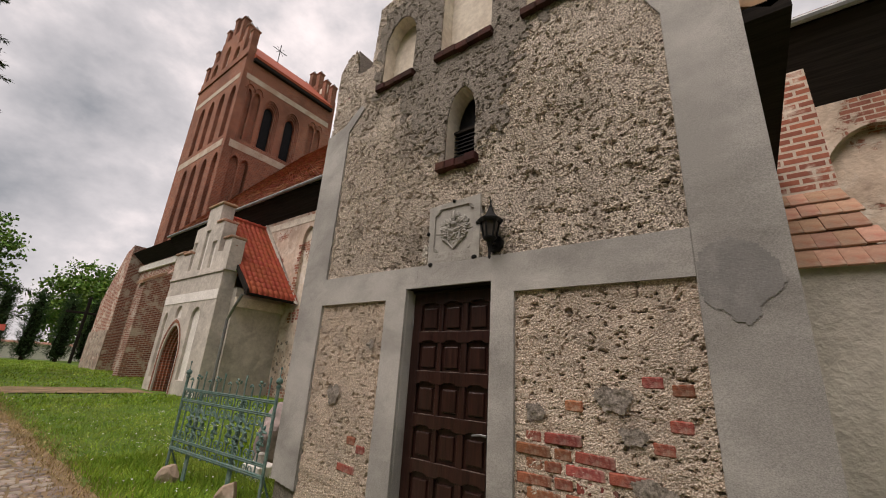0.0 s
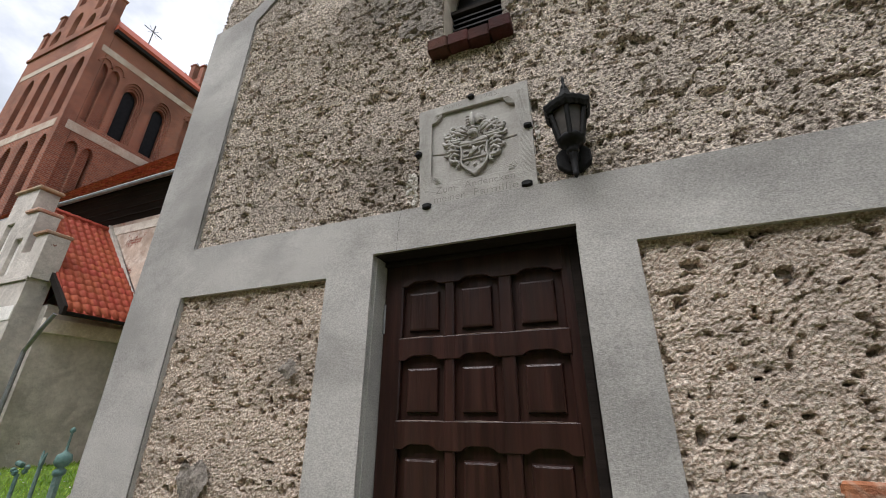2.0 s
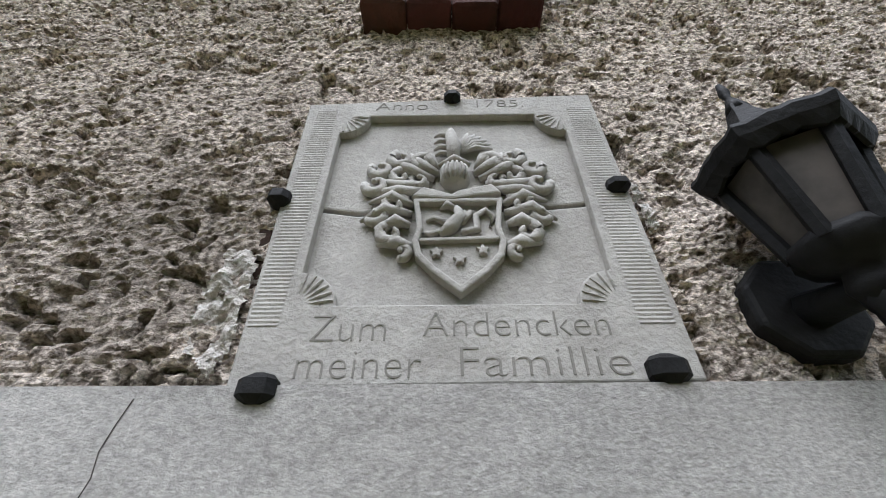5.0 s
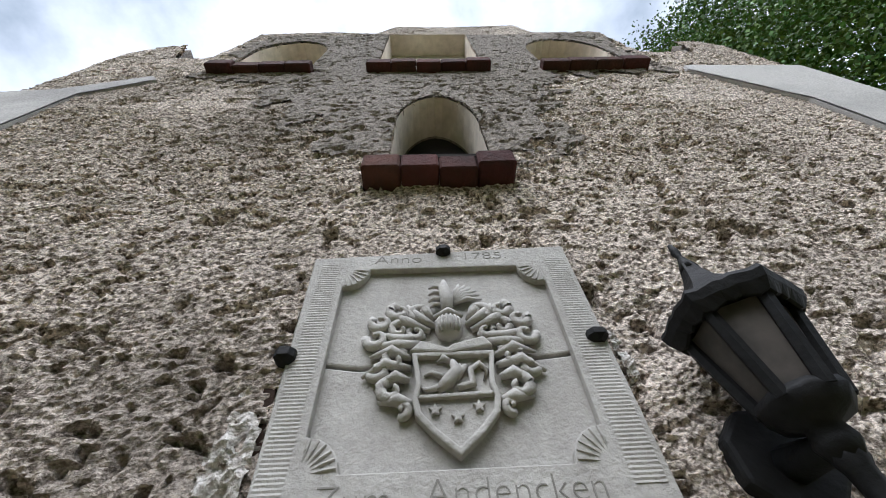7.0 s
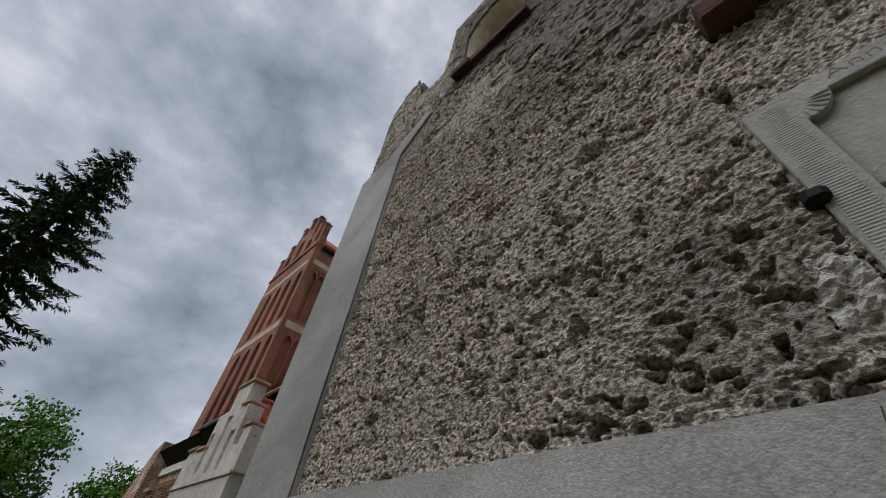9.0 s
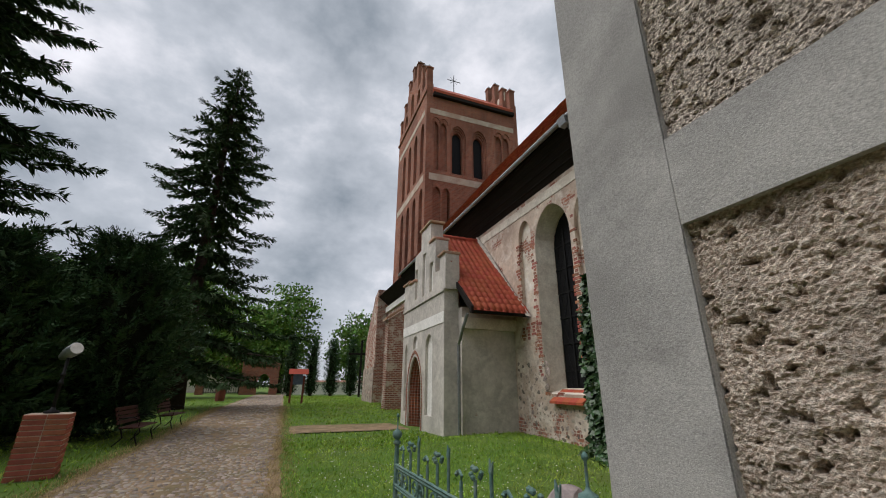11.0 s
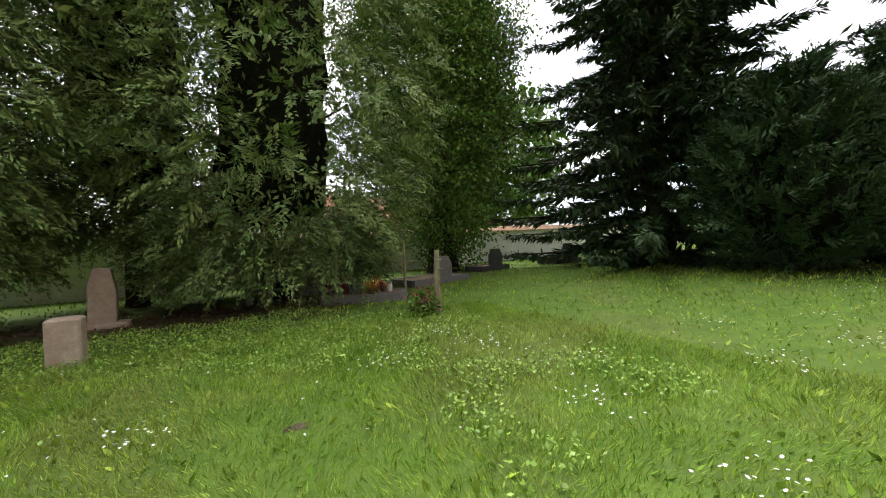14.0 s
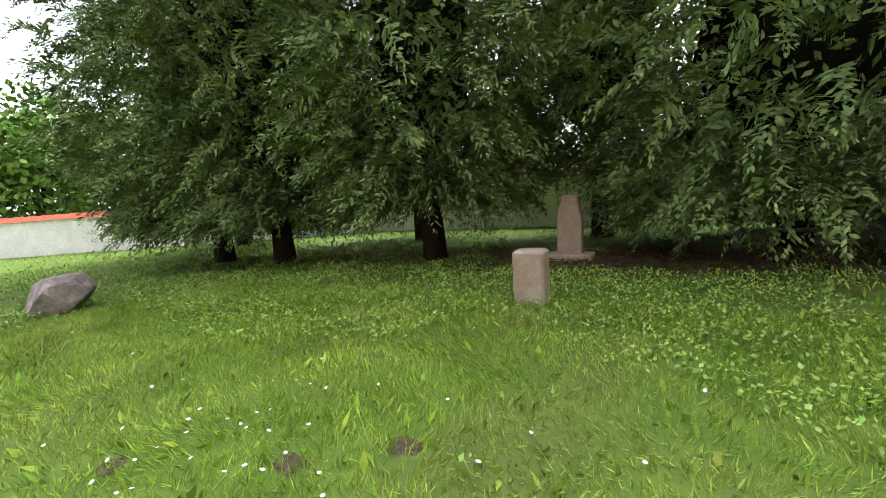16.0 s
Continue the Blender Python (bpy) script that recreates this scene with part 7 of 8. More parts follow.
def rubble(parent, x0, x1, y, z0, z1, n, seed, small=0.09, large=0.2):
    """Round fieldstones bedded in a wall's face."""
    random.seed(seed)
    done = []
    for _ in range(n * 6):
        if len(done) >= n:
            break
        x, z, r = random.uniform(x0, x1), random.uniform(z0, z1), random.uniform(small, large)
        if any((x - a) ** 2 + (z - c) ** 2 < (0.85 * (r + q)) ** 2 for a, c, q in done):
            continue
        done.append((x, z, r))
        b = new("fieldstone", random.choice(stone_meshes))
        b.parent = parent
        b.matrix_basis = Matrix.Translation(-parent.location) @ pose(x, y + r * 0.10, z, 0, random.uniform(-60, 60), 0) @ Matrix.Diagonal((r, r * 0.4, r * random.uniform(0.55, 0.9), 1))


rubble(nave, -14.5, -12.9, NY, 0.3, 2.4, 150, 5, 0.04, 0.15)
rubble(nave, -12.8, -10.6, NY, 0.3, 1.15, 120, 6, 0.035, 0.13)
rubble(butt, -38.1, -34.2, 7.85, 0.5, 2.9, 90, 7, 0.12, 0.26)
drain = thing("downpipe", "zinc downpipe with a hopper on the nave wall", "pipe", at=(-10.0, NY - 0.2, 4), kind="structure")
part("pipe", G().tube([(-10.15, 7.85, 8.4), (-10.12, 8.2, 7.9), (-10.05, NY - 0.08, 7.3), (-9.95, NY - 0.08, 4.2), (-9.95, NY - 0.08, 0.3)], 0.05, 8), ZINC, drain, smooth=True)
part("hopper", G().prism([(7.68, 8.5), (7.98, 8.5), (7.92, 8.28), (7.74, 8.28)], 0, -10.3, -10.02), ZINC, drain)
part("corner_strip", G().box(-9.45, -9.15, NY - 0.1, NY + 0.01, 0.2, 7.6), NAVEPLASTER, nave)

# ---- bricks of the nave buttress ----
random.seed(31)
pb = [mesh_of("pier_brick", G().chamfer(-w, w, -0.02, 0.02, -0.043, 0.043, 0.007), BRICK) for w in (0.13, 0.062)]
count = 0
for r in range(70):
    z = 0.25 + 0.104 * r
    if z > 7.3:
        break
    yf = PIER_Y if z < 4.0 else PIER_Y + 0.12
    x = -7.84 + (0.0 if r % 2 else 0.14)
    while x < -5.9:
        small = (int((x + 10) * 7) + r) % 3 == 0
        w = 0.124 if small else 0.26
        bare = fbm(np.array([x * 1.2]), np.array([z * 1.2]), 3, 13)[0] - (0.2 if z > 5.6 else 0) - (0.16 if z < 1.6 else 0)
        if bare > 0.43 and count < 300:
            b = new("brick", pb[1] if small else pb[0])
            b.parent = pier
            b.matrix_basis = Matrix.Translation(-pier.location) @ pose(x + w / 2, yf + 0.010 + random.uniform(-0.008, 0.004), z, 0, random.uniform(-0.7, 0.7), 0)
            count += 1
        x += w + 0.014
for i, (dy, dz) in enumerate(((0.12, 0.0), (0.16, 0.1), (0.10, 0.2), (0.05, 0.3))):
    part("moulded_course", G().chamfer(-7.98, -5.2, PIER_Y - dy, NY, 3.95 + dz, 4.045 + dz, 0.012), MOULDED, pier, "weathered moulded course")
part("tile_cap", G().prism([(PIER_Y - 0.15, 7.35), (NY, 8.1), (NY, 8.25), (PIER_Y - 0.15, 7.5)], 0, -8.0, -5.2), MOULDED, pier, "dark tile cap")

# ---- pantiles of the porch roof ----
wave = [(-0.11 + 0.22 * i / 8, 0.022 * math.sin(2 * math.pi * i / 8)) for i in range(9)]
g = G()
g.add([(a, -0.17, h) for a, h in wave] + [(a, 0.17, h + 0.022) for a, h in wave] + [(a, -0.17, h - 0.014) for a, h in wave],
      [(i, i + 1, 10 + i, 9 + i) for i in range(8)] + [(18 + i, 19 + i, i + 1, i) for i in range(8)])
pan = mesh_of("pantile", g, REDTILE, True)
slope = math.degrees(math.atan2(3.5, 3.35))
for r in range(17):
    for c in range(9):
        t = (r + 0.5) / 17
        b = new("roof_tile", pan)
        b.parent = porch
        b.matrix_basis = Matrix.Translation(-porch.location) @ Matrix.Translation((-13.68 - 3.32 * t, PY + 0.6 + 0.215 * c, 3.90 + 3.5 * t)) @ pose(0, 0, 0, 0, 0, 90) @ pose(0, 0, 0, slope, 0, 0)
for i in range(7):
    part("ridge_tile", G().tube([(-17.0, PY + 0.5 + 0.3 * i, 7.40), (-17.0, PY + 0.82 + 0.3 * i, 7.42)], 0.1, 8), REDTILE, porch)
part("verge", G().prism([(-13.75, 3.85), (-13.55, 3.75), (-17.0, 7.42), (-17.0, 7.6)], 1, NY - 0.14, NY + 0.0), PLASTER, porch, "mortar verge")
part("bargeboard", G().prism([(-13.6, 3.72), (-14.75, 4.75), (-14.75, 4.95), (-13.6, 3.95)], 1, PY + 0.38, PY + 0.46), DARKWOOD, porch)
for x0, x1, z in ((-14.8, -15.35, 5.92), (-15.8, -16.35, 6.78), (-16.25, -17.5, 7.62), (-18.2, -18.9, 5.74), (-18.85, -19.8, 5.83)):
    part("coping", G().chamfer(min(x0, x1) - 0.04, max(x0, x1) + 0.04, PY - 0.07, PY + 0.56, z, z + 0.1, 0.02), OLDTILE, porch, "weathered step coping")
part("string_course", G().chamfer(PX0 - 0.03, PX1 + 0.03, PY - 0.05, PY + 0.01, 4.62, 4.75, 0.02), PLASTER, porch)

# ---- ivy on the nave wall ----
np.random.seed(77)
n = 5200
t = np.random.uniform(0, 1, n)
width = 0.95 * np.sqrt(np.clip(1.02 - t ** 2.5, 0, 1)) * (0.75 + 0.5 * fbm(t * 6, t * 0 + 1.0, 2, 3))
iz = 0.3 + t * 4.1
ix = -10.2 + 0.35 * (1 - t) * 0.3 + np.random.uniform(-1, 1, n) * width
iy = NY - 0.06 - 0.42 * np.random.uniform(0, 1, n) ** 0.6 * np.clip(1 - ((ix + 10.2) / 1.2) ** 2, 0.15, 1) * (0.55 + 0.9 * fbm(ix * 2.5, iz * 2.5, 2, 9))
low = np.random.uniform(0, 1, 1400)
lx = -10.9 + 2.3 * np.random.uniform(0, 1, 1400)
P_ = np.concatenate([np.stack([ix, iy, iz], 1), np.stack([lx, NY - 0.1 - 1.1 * low, 0.2 + 0.55 * np.random.uniform(0, 1, 1400) * (1 - low)], 1)])
d = unit(rnd(len(P_)) * 0.5 + np.array([0, -0.5, -0.7]))
s_ = unit(np.cross(d, np.array([0.0, -1.0, 0.35])) + rnd(len(P_)) * 0.25)
L_ = np.random.uniform(0.10, 0.2, len(P_))
v, f = leaves(P_, d, s_, L_, L_ * 0.95)
ivy = thing("ivy", "dense green ivy climbing the nave wall", "climber", at=(-10.2, NY - 0.1, 0.25))
part("leaves", mesh_np("ivy_leaves", v, f, IVY), None, ivy)
part("stem", G().tube([(-10.2, NY - 0.05, 0.1), (-10.1, NY - 0.04, 1.5), (-10.3, NY - 0.04, 3.0), (-10.2, NY - 0.03, 4.0)], [0.05, 0.04, 0.025, 0.01], 6), BARK, ivy)

# ---- graves under the trees ----
def grave(x, y, w, l, rz, label, mat_, seed, headstone=True):
    z = float(gz(x, y))
    gr = thing("grave", label, "grave", "graves by the south wall", at=(x, y, z))
    gr.rotation_euler = (0, 0, radians(rz))

    def piece(name, g, m, lab="", bevel=0.012):
        ob = new(name, mesh_of(name, g, m))
        ob.parent = gr
        b = ob.modifiers.new("worn_edges", "BEVEL")
        b.width, b.segments, b.limit_method = bevel, 2, "ANGLE"
        return tagged(ob, lab)
    piece("kerb", G().box(-w / 2, w / 2, -l / 2, -l / 2 + 0.12, -0.1, 0.20), mat_)
    piece("kerb", G().box(-w / 2, w / 2, l / 2 - 0.12, l / 2, -0.1, 0.20), mat_)
    piece("kerb", G().box(-w / 2, -w / 2 + 0.12, -l / 2 + 0.122, l / 2 - 0.122, -0.1, 0.19), mat_)
    piece("kerb", G().box(w / 2 - 0.12, w / 2, -l / 2 + 0.122, l / 2 - 0.122, -0.1, 0.19), mat_)
    piece("soil", G().box(-w / 2 + 0.12, w / 2 - 0.12, -l / 2 + 0.12, l / 2 - 0.12, -0.1, 0.17), SAND)
    if headstone:
        piece("headstone", G().prism([(-0.35, 0.0), (0.35, 0.0), (0.35, 0.6), (0.2, 0.85), (-0.2, 0.85), (-0.35, 0.6)], 1, l / 2 - 0.11, l / 2 + 0.02), mat_, "dark polished headstone")
    return gr


DARKSTONE = material("dark_granite", (0.06, 0.055, 0.055), (0.09, 0.085, 0.085), 8, 0.4, 0.1, 60)
PALESTONE = material("grey_terrazzo", (0.21, 0.20, 0.19), (0.14, 0.135, 0.13), 10, 0.7, 0.2, 80)
grave(-6.4, -10.8, 2.0, 0.9, -24, "grave with a pale concrete kerb and flowers on it", PALESTONE, 1, False)
grave(-5.6, -13.6, 2.2, 1.2, 20, "grave with a terrazzo kerb under the thuja", PALESTONE, 2)
grave(-9.2, -12.6, 2.4, 1.2, 15, "low grave with a grey slab by the linden", PALESTONE, 3)
grave(-12.8, -14.4, 1.6, 1.0, 10, "small dark grave with a rounded headstone on the lawn", DARKSTONE, 4)
grave(-16.5, -14.0, 1.8, 1.0, 5, "dark grave beneath the spruce", DARKSTONE, 5)
RAILING = thing("grave_rail", "grey concrete grave rail between short posts", "rail", at=(-4.6, -12.0, -0.1))
part("post", G().chamfer(-5.75, -5.6, -12.15, -12.0, -0.2, 0.75, 0.02), PALESTONE, RAILING)
part("post", G().chamfer(-4.0, -3.85, -12.5, -12.35, -0.2, 0.75, 0.02), PALESTONE, RAILING)
part("bar", G().tube([(-5.68, -12.08, 0.5), (-3.92, -12.42, 0.5)], 0.04, 6).tube([(-5.68, -12.08, 0.25), (-3.92, -12.42, 0.25)], 0.04, 6), PALESTONE, RAILING)
woodc = thing("grave_cross", "thin weathered wooden grave cross", "cross", at=(-8.0, -11.0, 0))
part("upright", G().tube([(-7.7, -11.3, -0.1), (-7.7, -11.3, 1.3)], 0.04, 6), OLDWOOD, woodc)
part("crossbar", G().tube([(-8.05, -11.2, 0.8), (-7.35, -11.4, 0.82)], 0.03, 6), OLDWOOD, woodc)
for i, (x, y, col) in enumerate(((-5.75, -11.0, (0.45, 0.05, 0.09)), (-5.85, -10.85, (0.5, 0.05, 0.12)), (-6.4, -10.5, (0.75, 0.42, 0.05)), (-6.6, -10.45, (0.6, 0.12, 0.04)), (-6.1, -10.75, (0.4, 0.45, 0.6)))):
    planting("grave_flowers", (x, y, 0.2), 0.10, 90, 0.22, material("petals", col, tuple(c * 0.7 for c in col), 8, 0.6, 0, 20), 90 + i, "bunch of bright grave flowers on the kerb", "flowers", 0.07)
for i, (x, y) in enumerate(((-5.5, -11.1), (-5.75, -11.05), (-6.75, -10.55), (-6.9, -10.45), (-6.0, -10.65))):
    jar = thing("grave_candle", "glass grave candle with a lid standing on a grave", "candle", "grave candles", at=(x, y, 0.15))
    part("jar", G().lathe([(0.05, 0.0), (0.06, 0.05), (0.06, 0.16), (0.045, 0.19)], (x, y, 0.15), 8), WHITEWASH if i % 2 else PANE, jar)
    part("lid", G().lathe([(0.06, 0.19), (0.05, 0.23), (0.01, 0.26)], (x, y, 0.15), 8), ZINC if i % 2 else BLACK, jar)
planting("peony", (-6.45, -7.85, -0.05), 0.16, 160, 0.3, LEAF, 97, "small leafy peony beside the wooden stake", "plant", 0.12)
planting("peony_blooms", (-6.5, -7.8, 0.1), 0.13, 70, 0.3, material("dusky_petals", (0.30, 0.06, 0.10), (0.2, 0.04, 0.07), 8, 0.6, 0, 20), 98, "dusky pink peony blooms beside the stake", "flowers", 0.07)


# ---- tiles of the nave roof, boards of its eave ----
np.random.seed(61)
rows_, cols_ = 52, 104
rr_, cc_ = np.meshgrid(np.arange(rows_), np.arange(cols_), indexing="ij")
rr_, cc_ = rr_.ravel().astype(float), cc_.ravel().astype(float)
along = 0.235 * rr_
x0_ = -27.2 + 0.195 * cc_ + 0.0975 * (rr_ % 2) + np.random.uniform(-0.008, 0.008, len(rr_))
sl = math.atan2(17.55 - 8.62, 15.0 - 7.85)
lift = 0.028 + np.random.uniform(-0.008, 0.012, len(rr_))


def roof_at(xv, sv, up):
    return np.stack([xv, 7.85 + sv * math.cos(sl) - up * math.sin(sl), 8.62 + sv * math.sin(sl) + up * math.cos(sl)], 1)


w_ = 0.186
V_ = np.stack([roof_at(x0_, along, lift), roof_at(x0_ + w_ / 2, along - 0.025, lift + 0.014), roof_at(x0_ + w_, along, lift), roof_at(x0_ + w_, along + 0.26, lift * 0 + 0.006), roof_at(x0_, along + 0.26, lift * 0 + 0.006),
               roof_at(x0_, along + 0.004, lift * 0), roof_at(x0_ + w_, along + 0.004, lift * 0)], 1).reshape(-1, 3)
base_ = (np.arange(len(rr_)) * 7)[:, None]
F_ = np.concatenate([base_ + np.array([[0, 1, 2, 3]]), base_ + np.array([[0, 2, 3, 4]]), base_ + np.array([[5, 6, 2, 0]])])
tagged(part("roof_tiles", mesh_np("roof_tiles", V_, F_, OLDTILES), None, roof), "small weathered orange roof tiles", "", "", "stuff")
for i in range(4):
    y_, z_ = 8.0 + 0.15 * i, 8.36 - 0.185 * i
    part("eave_board", G().box(-27.4, -4.0, y_, y_ + 0.05, z_, z_ + 0.16), DARKWOOD, roof)
# ---- the trees of the churchyard ----
spruce(on(-17.7, -10.2), 21, 6.8, 0.35, 9.5, "large dark green spruce with drooping limbs on the lawn", 1, gap=0.78)
spruce(on(-28.5, -3.7), 22.2, 6.4, 2.4, 7.5, "tall slender spruce beside the cobbled path", 2, droop=0.42, taper=0.72, gap=1.3)
sprayed("juniper_bush", on(-16.3, -5.8), 5.0, 2.0, 0.1, 1400, "dense dark green juniper bush on the lawn", 3, JUNIPER, "bush", 0.5, 40)
sprayed("juniper_bush", on(-18.6, -3.7), 5.9, 2.0, 0.1, 1400, "dense dark green juniper bush behind the brick pillar", 4, JUNIPER, "bush", 0.5, 40)
leafy(on(-11.4, -15.6), 17, 3.5, 0.5, 1300, 90, "tall leafy green linden by the churchyard wall", 5, 0.12)
for i, (x, y, h, r, clear) in enumerate([(-4.8, -12.9, 17, 4.0, 0.9), (1.5, -11.2, 16, 2.7, 1.4), (5.4, -10.4, 16, 2.6, 1.3), (7.6, -10.2, 15, 2.9, 1.2), (-1.4, -14.8, 17, 3.7, 1.8), (11.0, -13.0, 15, 3.4, 1.6), (4.0, -14.6, 17, 3.2, 1.9)]):
    sprayed("thuja_tree", on(x, y), h, r, clear, 4400 if i == 0 else 3300 if i in (1, 2, 3) else 2400 if i == 4 else 1300, "old thuja with hanging green sprays over a dark trunk", 10 + i, THUJA, "cone", 0.52, 42, trunk_r=0.2)
for i, y in enumerate((2.2, 4.6, 6.9, 9.3, 11.4)):
    sprayed("columnar_thuja", on(-54 - 0.3 * i, y), 6.4, 0.78, 0.05, 700, "clipped columnar thuja by the boundary wall", 30 + i, JUNIPER, "column", 0.42, 13)
for i, (x, y, h, r) in enumerate([(-72, 14, 13, 6), (-70, -4, 14, 6.5), (-48, -9, 14, 5.5), (-72, 1.0, 18, 5.0), (34, -14, 10, 6), (24, -22, 13, 6), (-22, -26, 13, 6), (-30, 32, 20, 7), (-46, -17, 12, 5), (-60, 22, 12, 6)]):
    leafy(on(x, y), h, r, 0.8, 320, 22, "broadleaved tree beyond the churchyard wall", 50 + i, 0.42, "broadleaved_tree")
leafy(on(10, 6), 22, 4.5, 6.5, 760, 150, "leafy tree rising behind the gable, its leaves coloured for shade", 61, 0.105, "broadleaved_tree", SHADELEAF)
# ---- cobbles ----
def cobble_shape(rx_, ry_, h, seed):
    r = random.Random(seed)
    ang = [2 * math.pi * k / 8 + r.uniform(-0.2, 0.2) for k in range(8)]
    rad = [r.uniform(0.88, 1.05) / max(abs(math.cos(a)), abs(math.sin(a))) ** 0.6 for a in ang]
    base = [(rx_ * q * math.cos(a), ry_ * q * math.sin(a), -0.03) for a, q in zip(ang, rad)]
    mid = [(rx_ * q * 0.93 * math.cos(a), ry_ * q * 0.93 * math.sin(a), h * 0.72) for a, q in zip(ang, rad)]
    top = [(rx_ * q * 0.66 * math.cos(a), ry_ * q * 0.66 * math.sin(a), h) for a, q in zip(ang, rad)]
    vs = base + mid + top
    fs = [(i, (i + 1) % 8, 8 + (i + 1) % 8, 8 + i) for i in range(8)] + [(8 + i, 8 + (i + 1) % 8, 16 + (i + 1) % 8, 16 + i) for i in range(8)] + [tuple(range(16, 24))]
    return vs, fs


random.seed(41)
path = thing("cobbled_path", "old fieldstone cobble path with mossy sandy joints", "path", kind="structure")
shapes = [cobble_shape(1, 1, 1, s) for s in range(8)]
shape_meshes = []
for vs, fs in shapes:
    g = G()
    g.add([(a * 0.075, b * 0.06, c * 0.028 if c > 0 else c) for a, b, c in vs], fs)
    shape_meshes.append(mesh_of("cobble", g, COBBLE, True))
stones = []
x = 13.5
row = 0
while x > -58:
    step = 0.104 if x > -16 else 0.2
    band = (row % 31) in (0, 1)
    y = -1.42 + random.uniform(0, 0.06)
    while y < 1.5:
        big = 1.0 if not band else 1.15
        kerb = y < -1.2 or y > 1.28
        w = random.choice((0.075, 0.095, 0.11, 0.13, 0.19)) * random.uniform(0.85, 1.15) * (0.84 if x > -16 else 1.5) * (1.25 if kerb or band else 1)
        h = random.uniform(0.85, 1.2) * step
        buried = fbm(np.array([x * 0.6]), np.array([y * 1.3]), 3, 44)[0] > 0.56
        if random.random() > (0.04 if kerb else 0.5 if buried else 0.05):
            stones.append((x + random.uniform(-0.03, 0.03) + 0.02 * math.sin(y * 2.2), y + w / 2, w * 0.5, h * 0.5, random.uniform(0.004, 0.018), random.randrange(8), random.uniform(-12, 12)))
        y += w + random.uniform(0.004, 0.016)
    x -= step * (0.97 if not band else 1.0)
    row += 1
single = [s for s in stones if -8.6 < s[0] < -6.6][:300]
chosen = set(id(s) for s in single)
for sx, sy, w, h, lift, k, rz in single:
    b = new("cobble", shape_meshes[k])
    b.parent = path
    b.matrix_basis = pose(sx, sy, float(gz(sx, sy)) + 0.02, random.uniform(-4, 4), random.uniform(-4, 4), rz) @ Matrix.Diagonal((h / 0.075, w / 0.06, lift / 0.028, 1))
V, F, base_n = [], [], 0
SV_ = [np.array(vs, float) for vs, fs in shapes]
quad_faces = []
for vs, fs in shapes:
    q = [(i, (i + 1) % 8, 16 + (i + 1) % 8, 16 + i) for i in range(8)] + [(16, 17, 18, 19), (16, 19, 20, 23), (20, 21, 22, 23)]
    quad_faces.append(np.array(q))
for s in stones:
    if id(s) in chosen:
        continue
    sx, sy, w, h, lift, k, rz = s
    a = radians(rz)
    p = SV_[k]
    px, py = p[:, 0] * h, p[:, 1] * w
    V.append(np.stack([sx + px * math.cos(a) - py * math.sin(a), sy + px * math.sin(a) + py * math.cos(a), float(gz(sx, sy)) + 0.02 + np.where(p[:, 2] > 0, p[:, 2] * lift, p[:, 2])], 1))
    F.append(quad_faces[k] + base_n)
    base_n += 24
rest = part("cobbles", mesh_np("cobbles", np.concatenate(V), np.concatenate(F), COBBLES, True), None, path)
tagged(rest, "rounded grey and reddish cobbles", "", "", "stuff")

# ---- grass, weeds and daisies ----
def scatter(n, x0, x1, y0, y1, seed):
    np.random.seed(seed)
    return np.random.uniform(x0, x1, n), np.random.uniform(y0, y1, n)


def clear_of(x, y):
    wob = 0.28 * (fbm(x * 1.5, y * 0.8, 3, 2) - 0.5)
    ok = (y < -1.62 + wob) | (y > 1.82 + wob)
    ok &= ~((x > -4.4) & (x < 0.4) & (y > 2.7))
    ok &= ~((x > 0.2) & (y > 4.9))
    ok &= y < 8.5
    ok &= ~((x < -14.5) & (x > -20) & (y > 6.0))
    ok &= ~((x < -17.4) & (x > -19.8) & (y > 1.5) & (y < 6.2))
    ok &= ~((x > -4.2) & (x < 0.8) & (y < -10.2) & (y > -14) & (fbm(x, y, 2, 4) > 0.42))
    return ok


def blades(x, y, h, w, seed):
    np.random.seed(seed)
    keep = clear_of(x, y)
    x, y = x[keep], y[keep]
    n = len(x)
    patch = 0.55 + 0.9 * fbm(x * 0.8, y * 0.8, 3, 8)
    p = np.stack([x, y, gz(x, y) - 0.005], 1)
    sway = np.stack([fbm(x * 2.2, y * 2.2, 2, 23) - 0.5, fbm(x * 2.2 + 9, y * 2.2, 2, 24) - 0.5, np.zeros(n)], 1)
    d = unit(rnd(n) * 0.6 + sway * 2.2 + np.array([0, 0, 1.0]))
    s = unit(np.cross(d, rnd(n)))
    return leaves(p, d, s, h * patch * np.random.uniform(0.6, 1.35, n), w * np.random.uniform(0.7, 1.4, n))


sets = []
for n_, box_, h, w, seed in ((190000, (-8.0, 4.5, -8.5, -1.6), 0.08, 0.0052, 1), (38000, (-20, 14, -13, -1.6), 0.085, 0.014, 2), (34000, (-16, -4.0, 1.7, 8.6), 0.075, 0.011, 3), (26000, (-8.0, -4.1, 1.7, 4.5), 0.10, 0.008, 4), (19000, (-52, -14, 1.7, 8.6), 0.09, 0.035, 5), (20000, (-46, 22, -18, -1.7), 0.10, 0.035, 6)):
    sets.append(blades(*scatter(n_, *box_, seed), h, w, seed))
off, V, F = 0, [], []
for v, f in sets:
    V.append(v)
    F.append(f + off)
    off += len(v)
tagged(new("grass", mesh_np("grass", np.concatenate(V), np.concatenate(F), BLADE)), "uneven green lawn grass of the churchyard", "grass", "", "stuff")
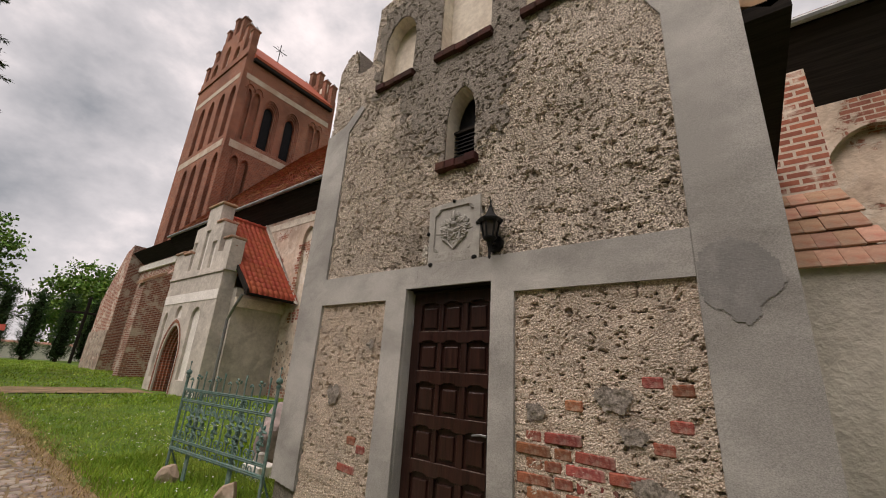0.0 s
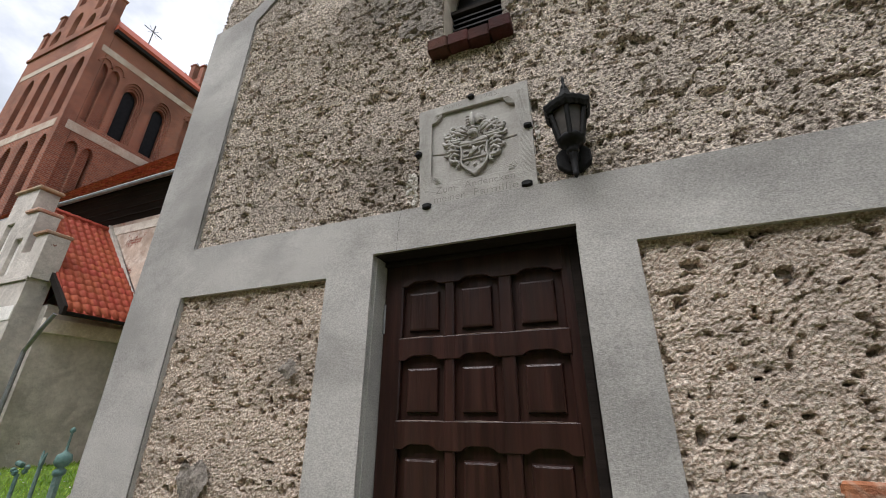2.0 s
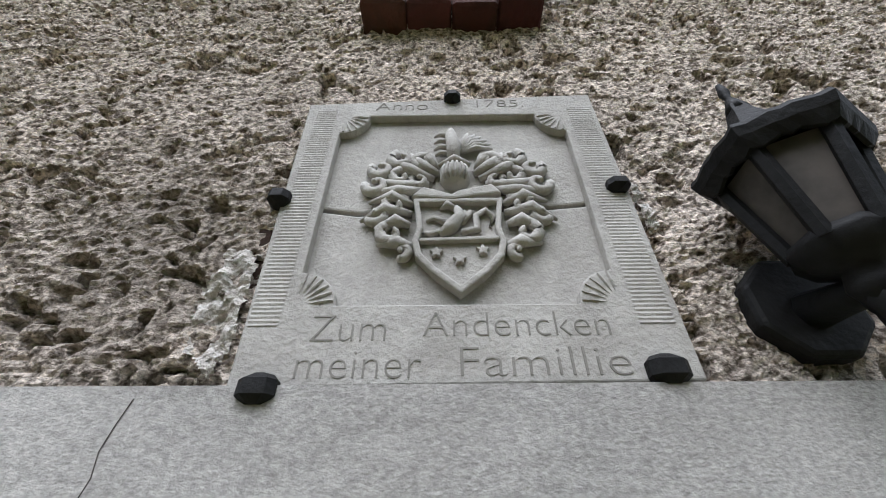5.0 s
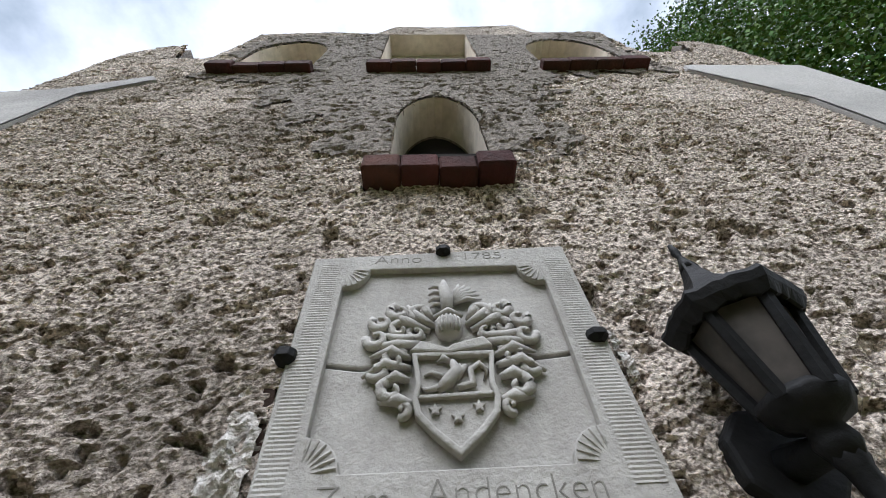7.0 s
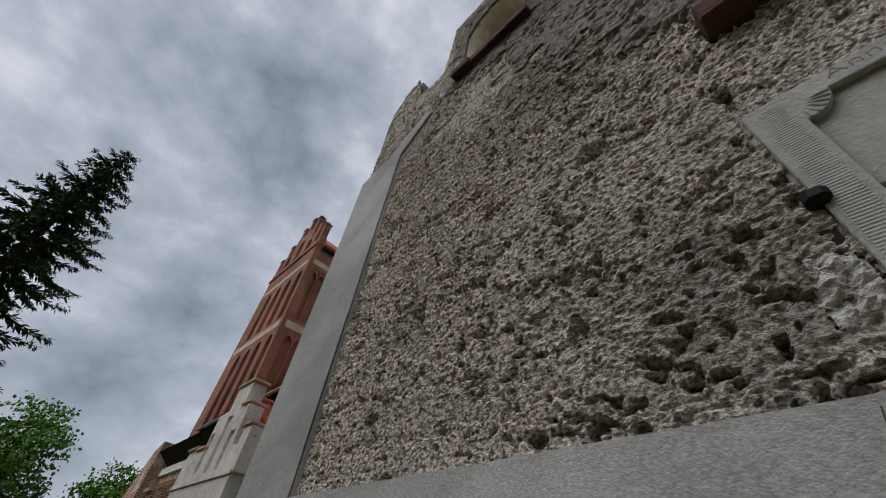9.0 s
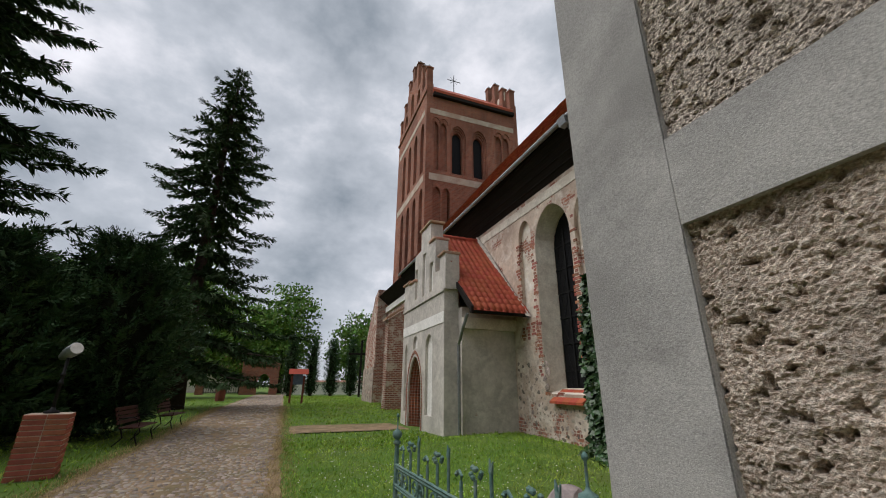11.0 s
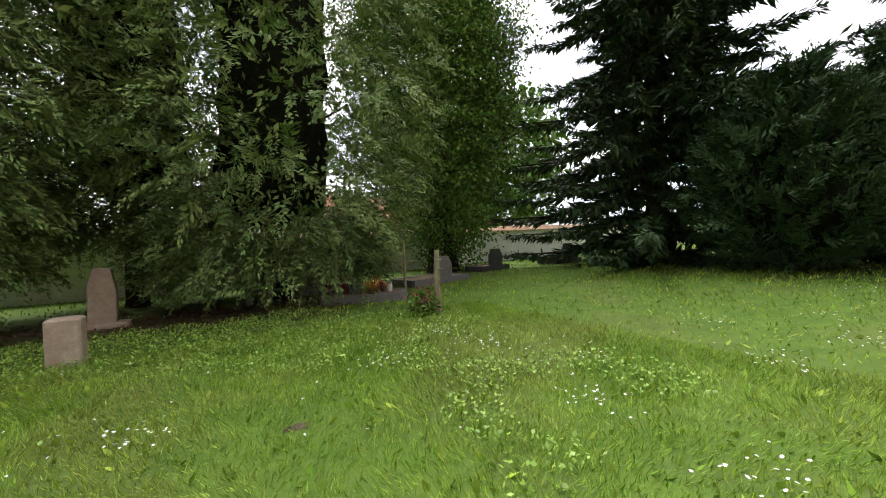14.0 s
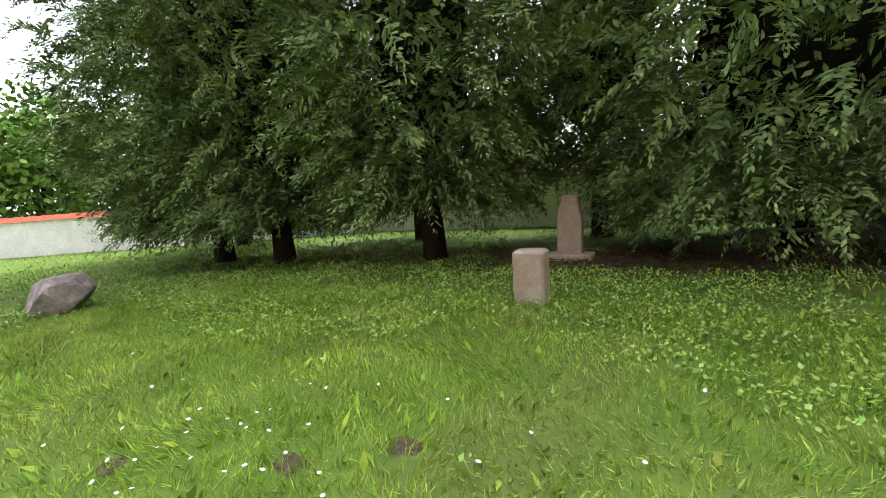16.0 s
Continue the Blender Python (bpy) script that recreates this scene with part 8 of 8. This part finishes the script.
# dry fringe along the path
DRY = material("dry_grass", (0.50, 0.39, 0.19), (0.36, 0.27, 0.13), 3, 0.8, 0, 40, island=0.3)
np.random.seed(9)
n = 34000
fx_ = np.random.uniform(-30, 4, n)
side_ = np.random.uniform(0, 1, n) < 0.5
fy_ = np.where(side_, 1.72, -1.55) + np.random.normal(0, 0.19, n)
d = unit(rnd(n) * 0.7 + np.array([0, 0, 1.0]))
v, f = leaves(np.stack([fx_, fy_, gz(fx_, fy_) + 0.01], 1), d, unit(np.cross(d, rnd(n))), np.random.uniform(0.03, 0.09, n), np.random.uniform(0.006, 0.012, n))
tagged(new("dry_grass", mesh_np("dry_grass", v, f, DRY)), "straw-coloured grass fringe along the cobbles", "grass", "", "stuff")
# ground elder and clover in patches
WEED = material("weed_leaves", (0.185, 0.33, 0.042), (0.29, 0.44, 0.062), 1.5, 0.5, 0, 40, island=0.3)
wx, wy = scatter(110000, -7, 12, -14, -3.0, 12)
dens = fbm(wx * 0.55, wy * 0.55, 3, 19) + 0.10 * np.clip((-wy - 5.5) / 3, -1, 1.2)
keep = (dens > 0.57) & (np.random.uniform(0, 1, len(wx)) < 0.9) & clear_of(wx, wy)
wx, wy = wx[keep], wy[keep]
n = len(wx)
d = unit(rnd(n) + np.array([0, 0, 0.35]))
v, f = leaves(np.stack([wx, wy, gz(wx, wy) + np.random.uniform(0.03, 0.13, n)], 1), d, unit(np.cross(d, rnd(n) * 0.5 + np.array([0, 0, 1.0]))), np.random.uniform(0.02, 0.052, n), np.random.uniform(0.015, 0.038, n))
tagged(new("ground_elder", mesh_np("ground_elder", v, f, WEED)), "low bright green weeds and clover in the lawn", "weeds", "", "stuff")
# fallen brown needles under the thujas
LITTER = material("brown_litter", (0.16, 0.085, 0.055), (0.10, 0.055, 0.04), 3, 0.9, 0, 40, island=0.35)
np.random.seed(14)
n = 9000
lx, ly = np.random.normal(-2.4, 2.4, n), np.random.normal(-11.6, 0.9, n)
d = unit(rnd(n) * np.array([1, 1, 0.15]))
v, f = leaves(np.stack([lx, ly, gz(lx, ly) + 0.035], 1), d, unit(np.cross(d, np.array([0, 0, 1.0]) + rnd(n) * 0.2)), np.random.uniform(0.05, 0.12, n), np.random.uniform(0.02, 0.05, n))
tagged(new("leaf_litter", mesh_np("leaf_litter", v, f, LITTER)), "reddish brown litter under the thujas", "litter", "", "stuff")
# daisies
DAISY = material("daisy_petals", (0.85, 0.84, 0.82), (0.75, 0.73, 0.72), 9, 0.7, 0, 40)
np.random.seed(17)
centres = [(-0.79, -4.99), (-2.69, -5.17), (-5.65, -2.29), (-6.17, -5.68), (-6.22, -5.55), (-8.97, -2.75), (-6.4, -4.4), (-4.9, -5.7), (-9, -4.3), (-10.5, -3.4), (-8.7, 3.3), (-9.5, 4.6), (-11, 3.4), (-12, 4.2), (-7.2, 4.4), (-6.8, 5.0), (-5.8, -3.6), (-7.8, -3.1), (-13, -3.6), (-14.5, -3.1), (-6, -6.5), (-10, 5.8), (-13.5, 3.0)]
q = np.concatenate([np.array(c) + np.random.normal(0, (0.18 if i % 3 else 0.4), (26, 2)) for i, c in enumerate(centres)] + [np.stack(scatter(170, -16, 6, -8, -1.9, 3), 1), np.stack(scatter(700, -16, -4.4, 1.9, 7.5, 4), 1)])
q = q[clear_of(q[:, 0], q[:, 1])]
n = len(q)
k = np.repeat(np.arange(n), 8)
a = np.tile(np.arange(8) * math.pi / 4, n) + np.random.uniform(0, 1, n)[k]
tilt = rnd(n, 2)[k] * 0.25
d = unit(np.stack([np.cos(a), np.sin(a), tilt[:, 0] * np.cos(a) + tilt[:, 1] * np.sin(a) + 0.1], 1))
hz = gz(q[:, 0], q[:, 1]) + np.random.uniform(0.06, 0.13, n)
p = np.stack([q[:, 0], q[:, 1], hz], 1)[k]
s = unit(np.cross(d, np.array([0, 0, 1.0])))
v, f = leaves(p, d, s, np.random.uniform(0.011, 0.017, n)[k], np.random.uniform(0.008, 0.012, n)[k])
tagged(new("daisies", mesh_np("daisies", v, f, DAISY)), "white daisies scattered over the lawn", "flowers", "", "stuff")
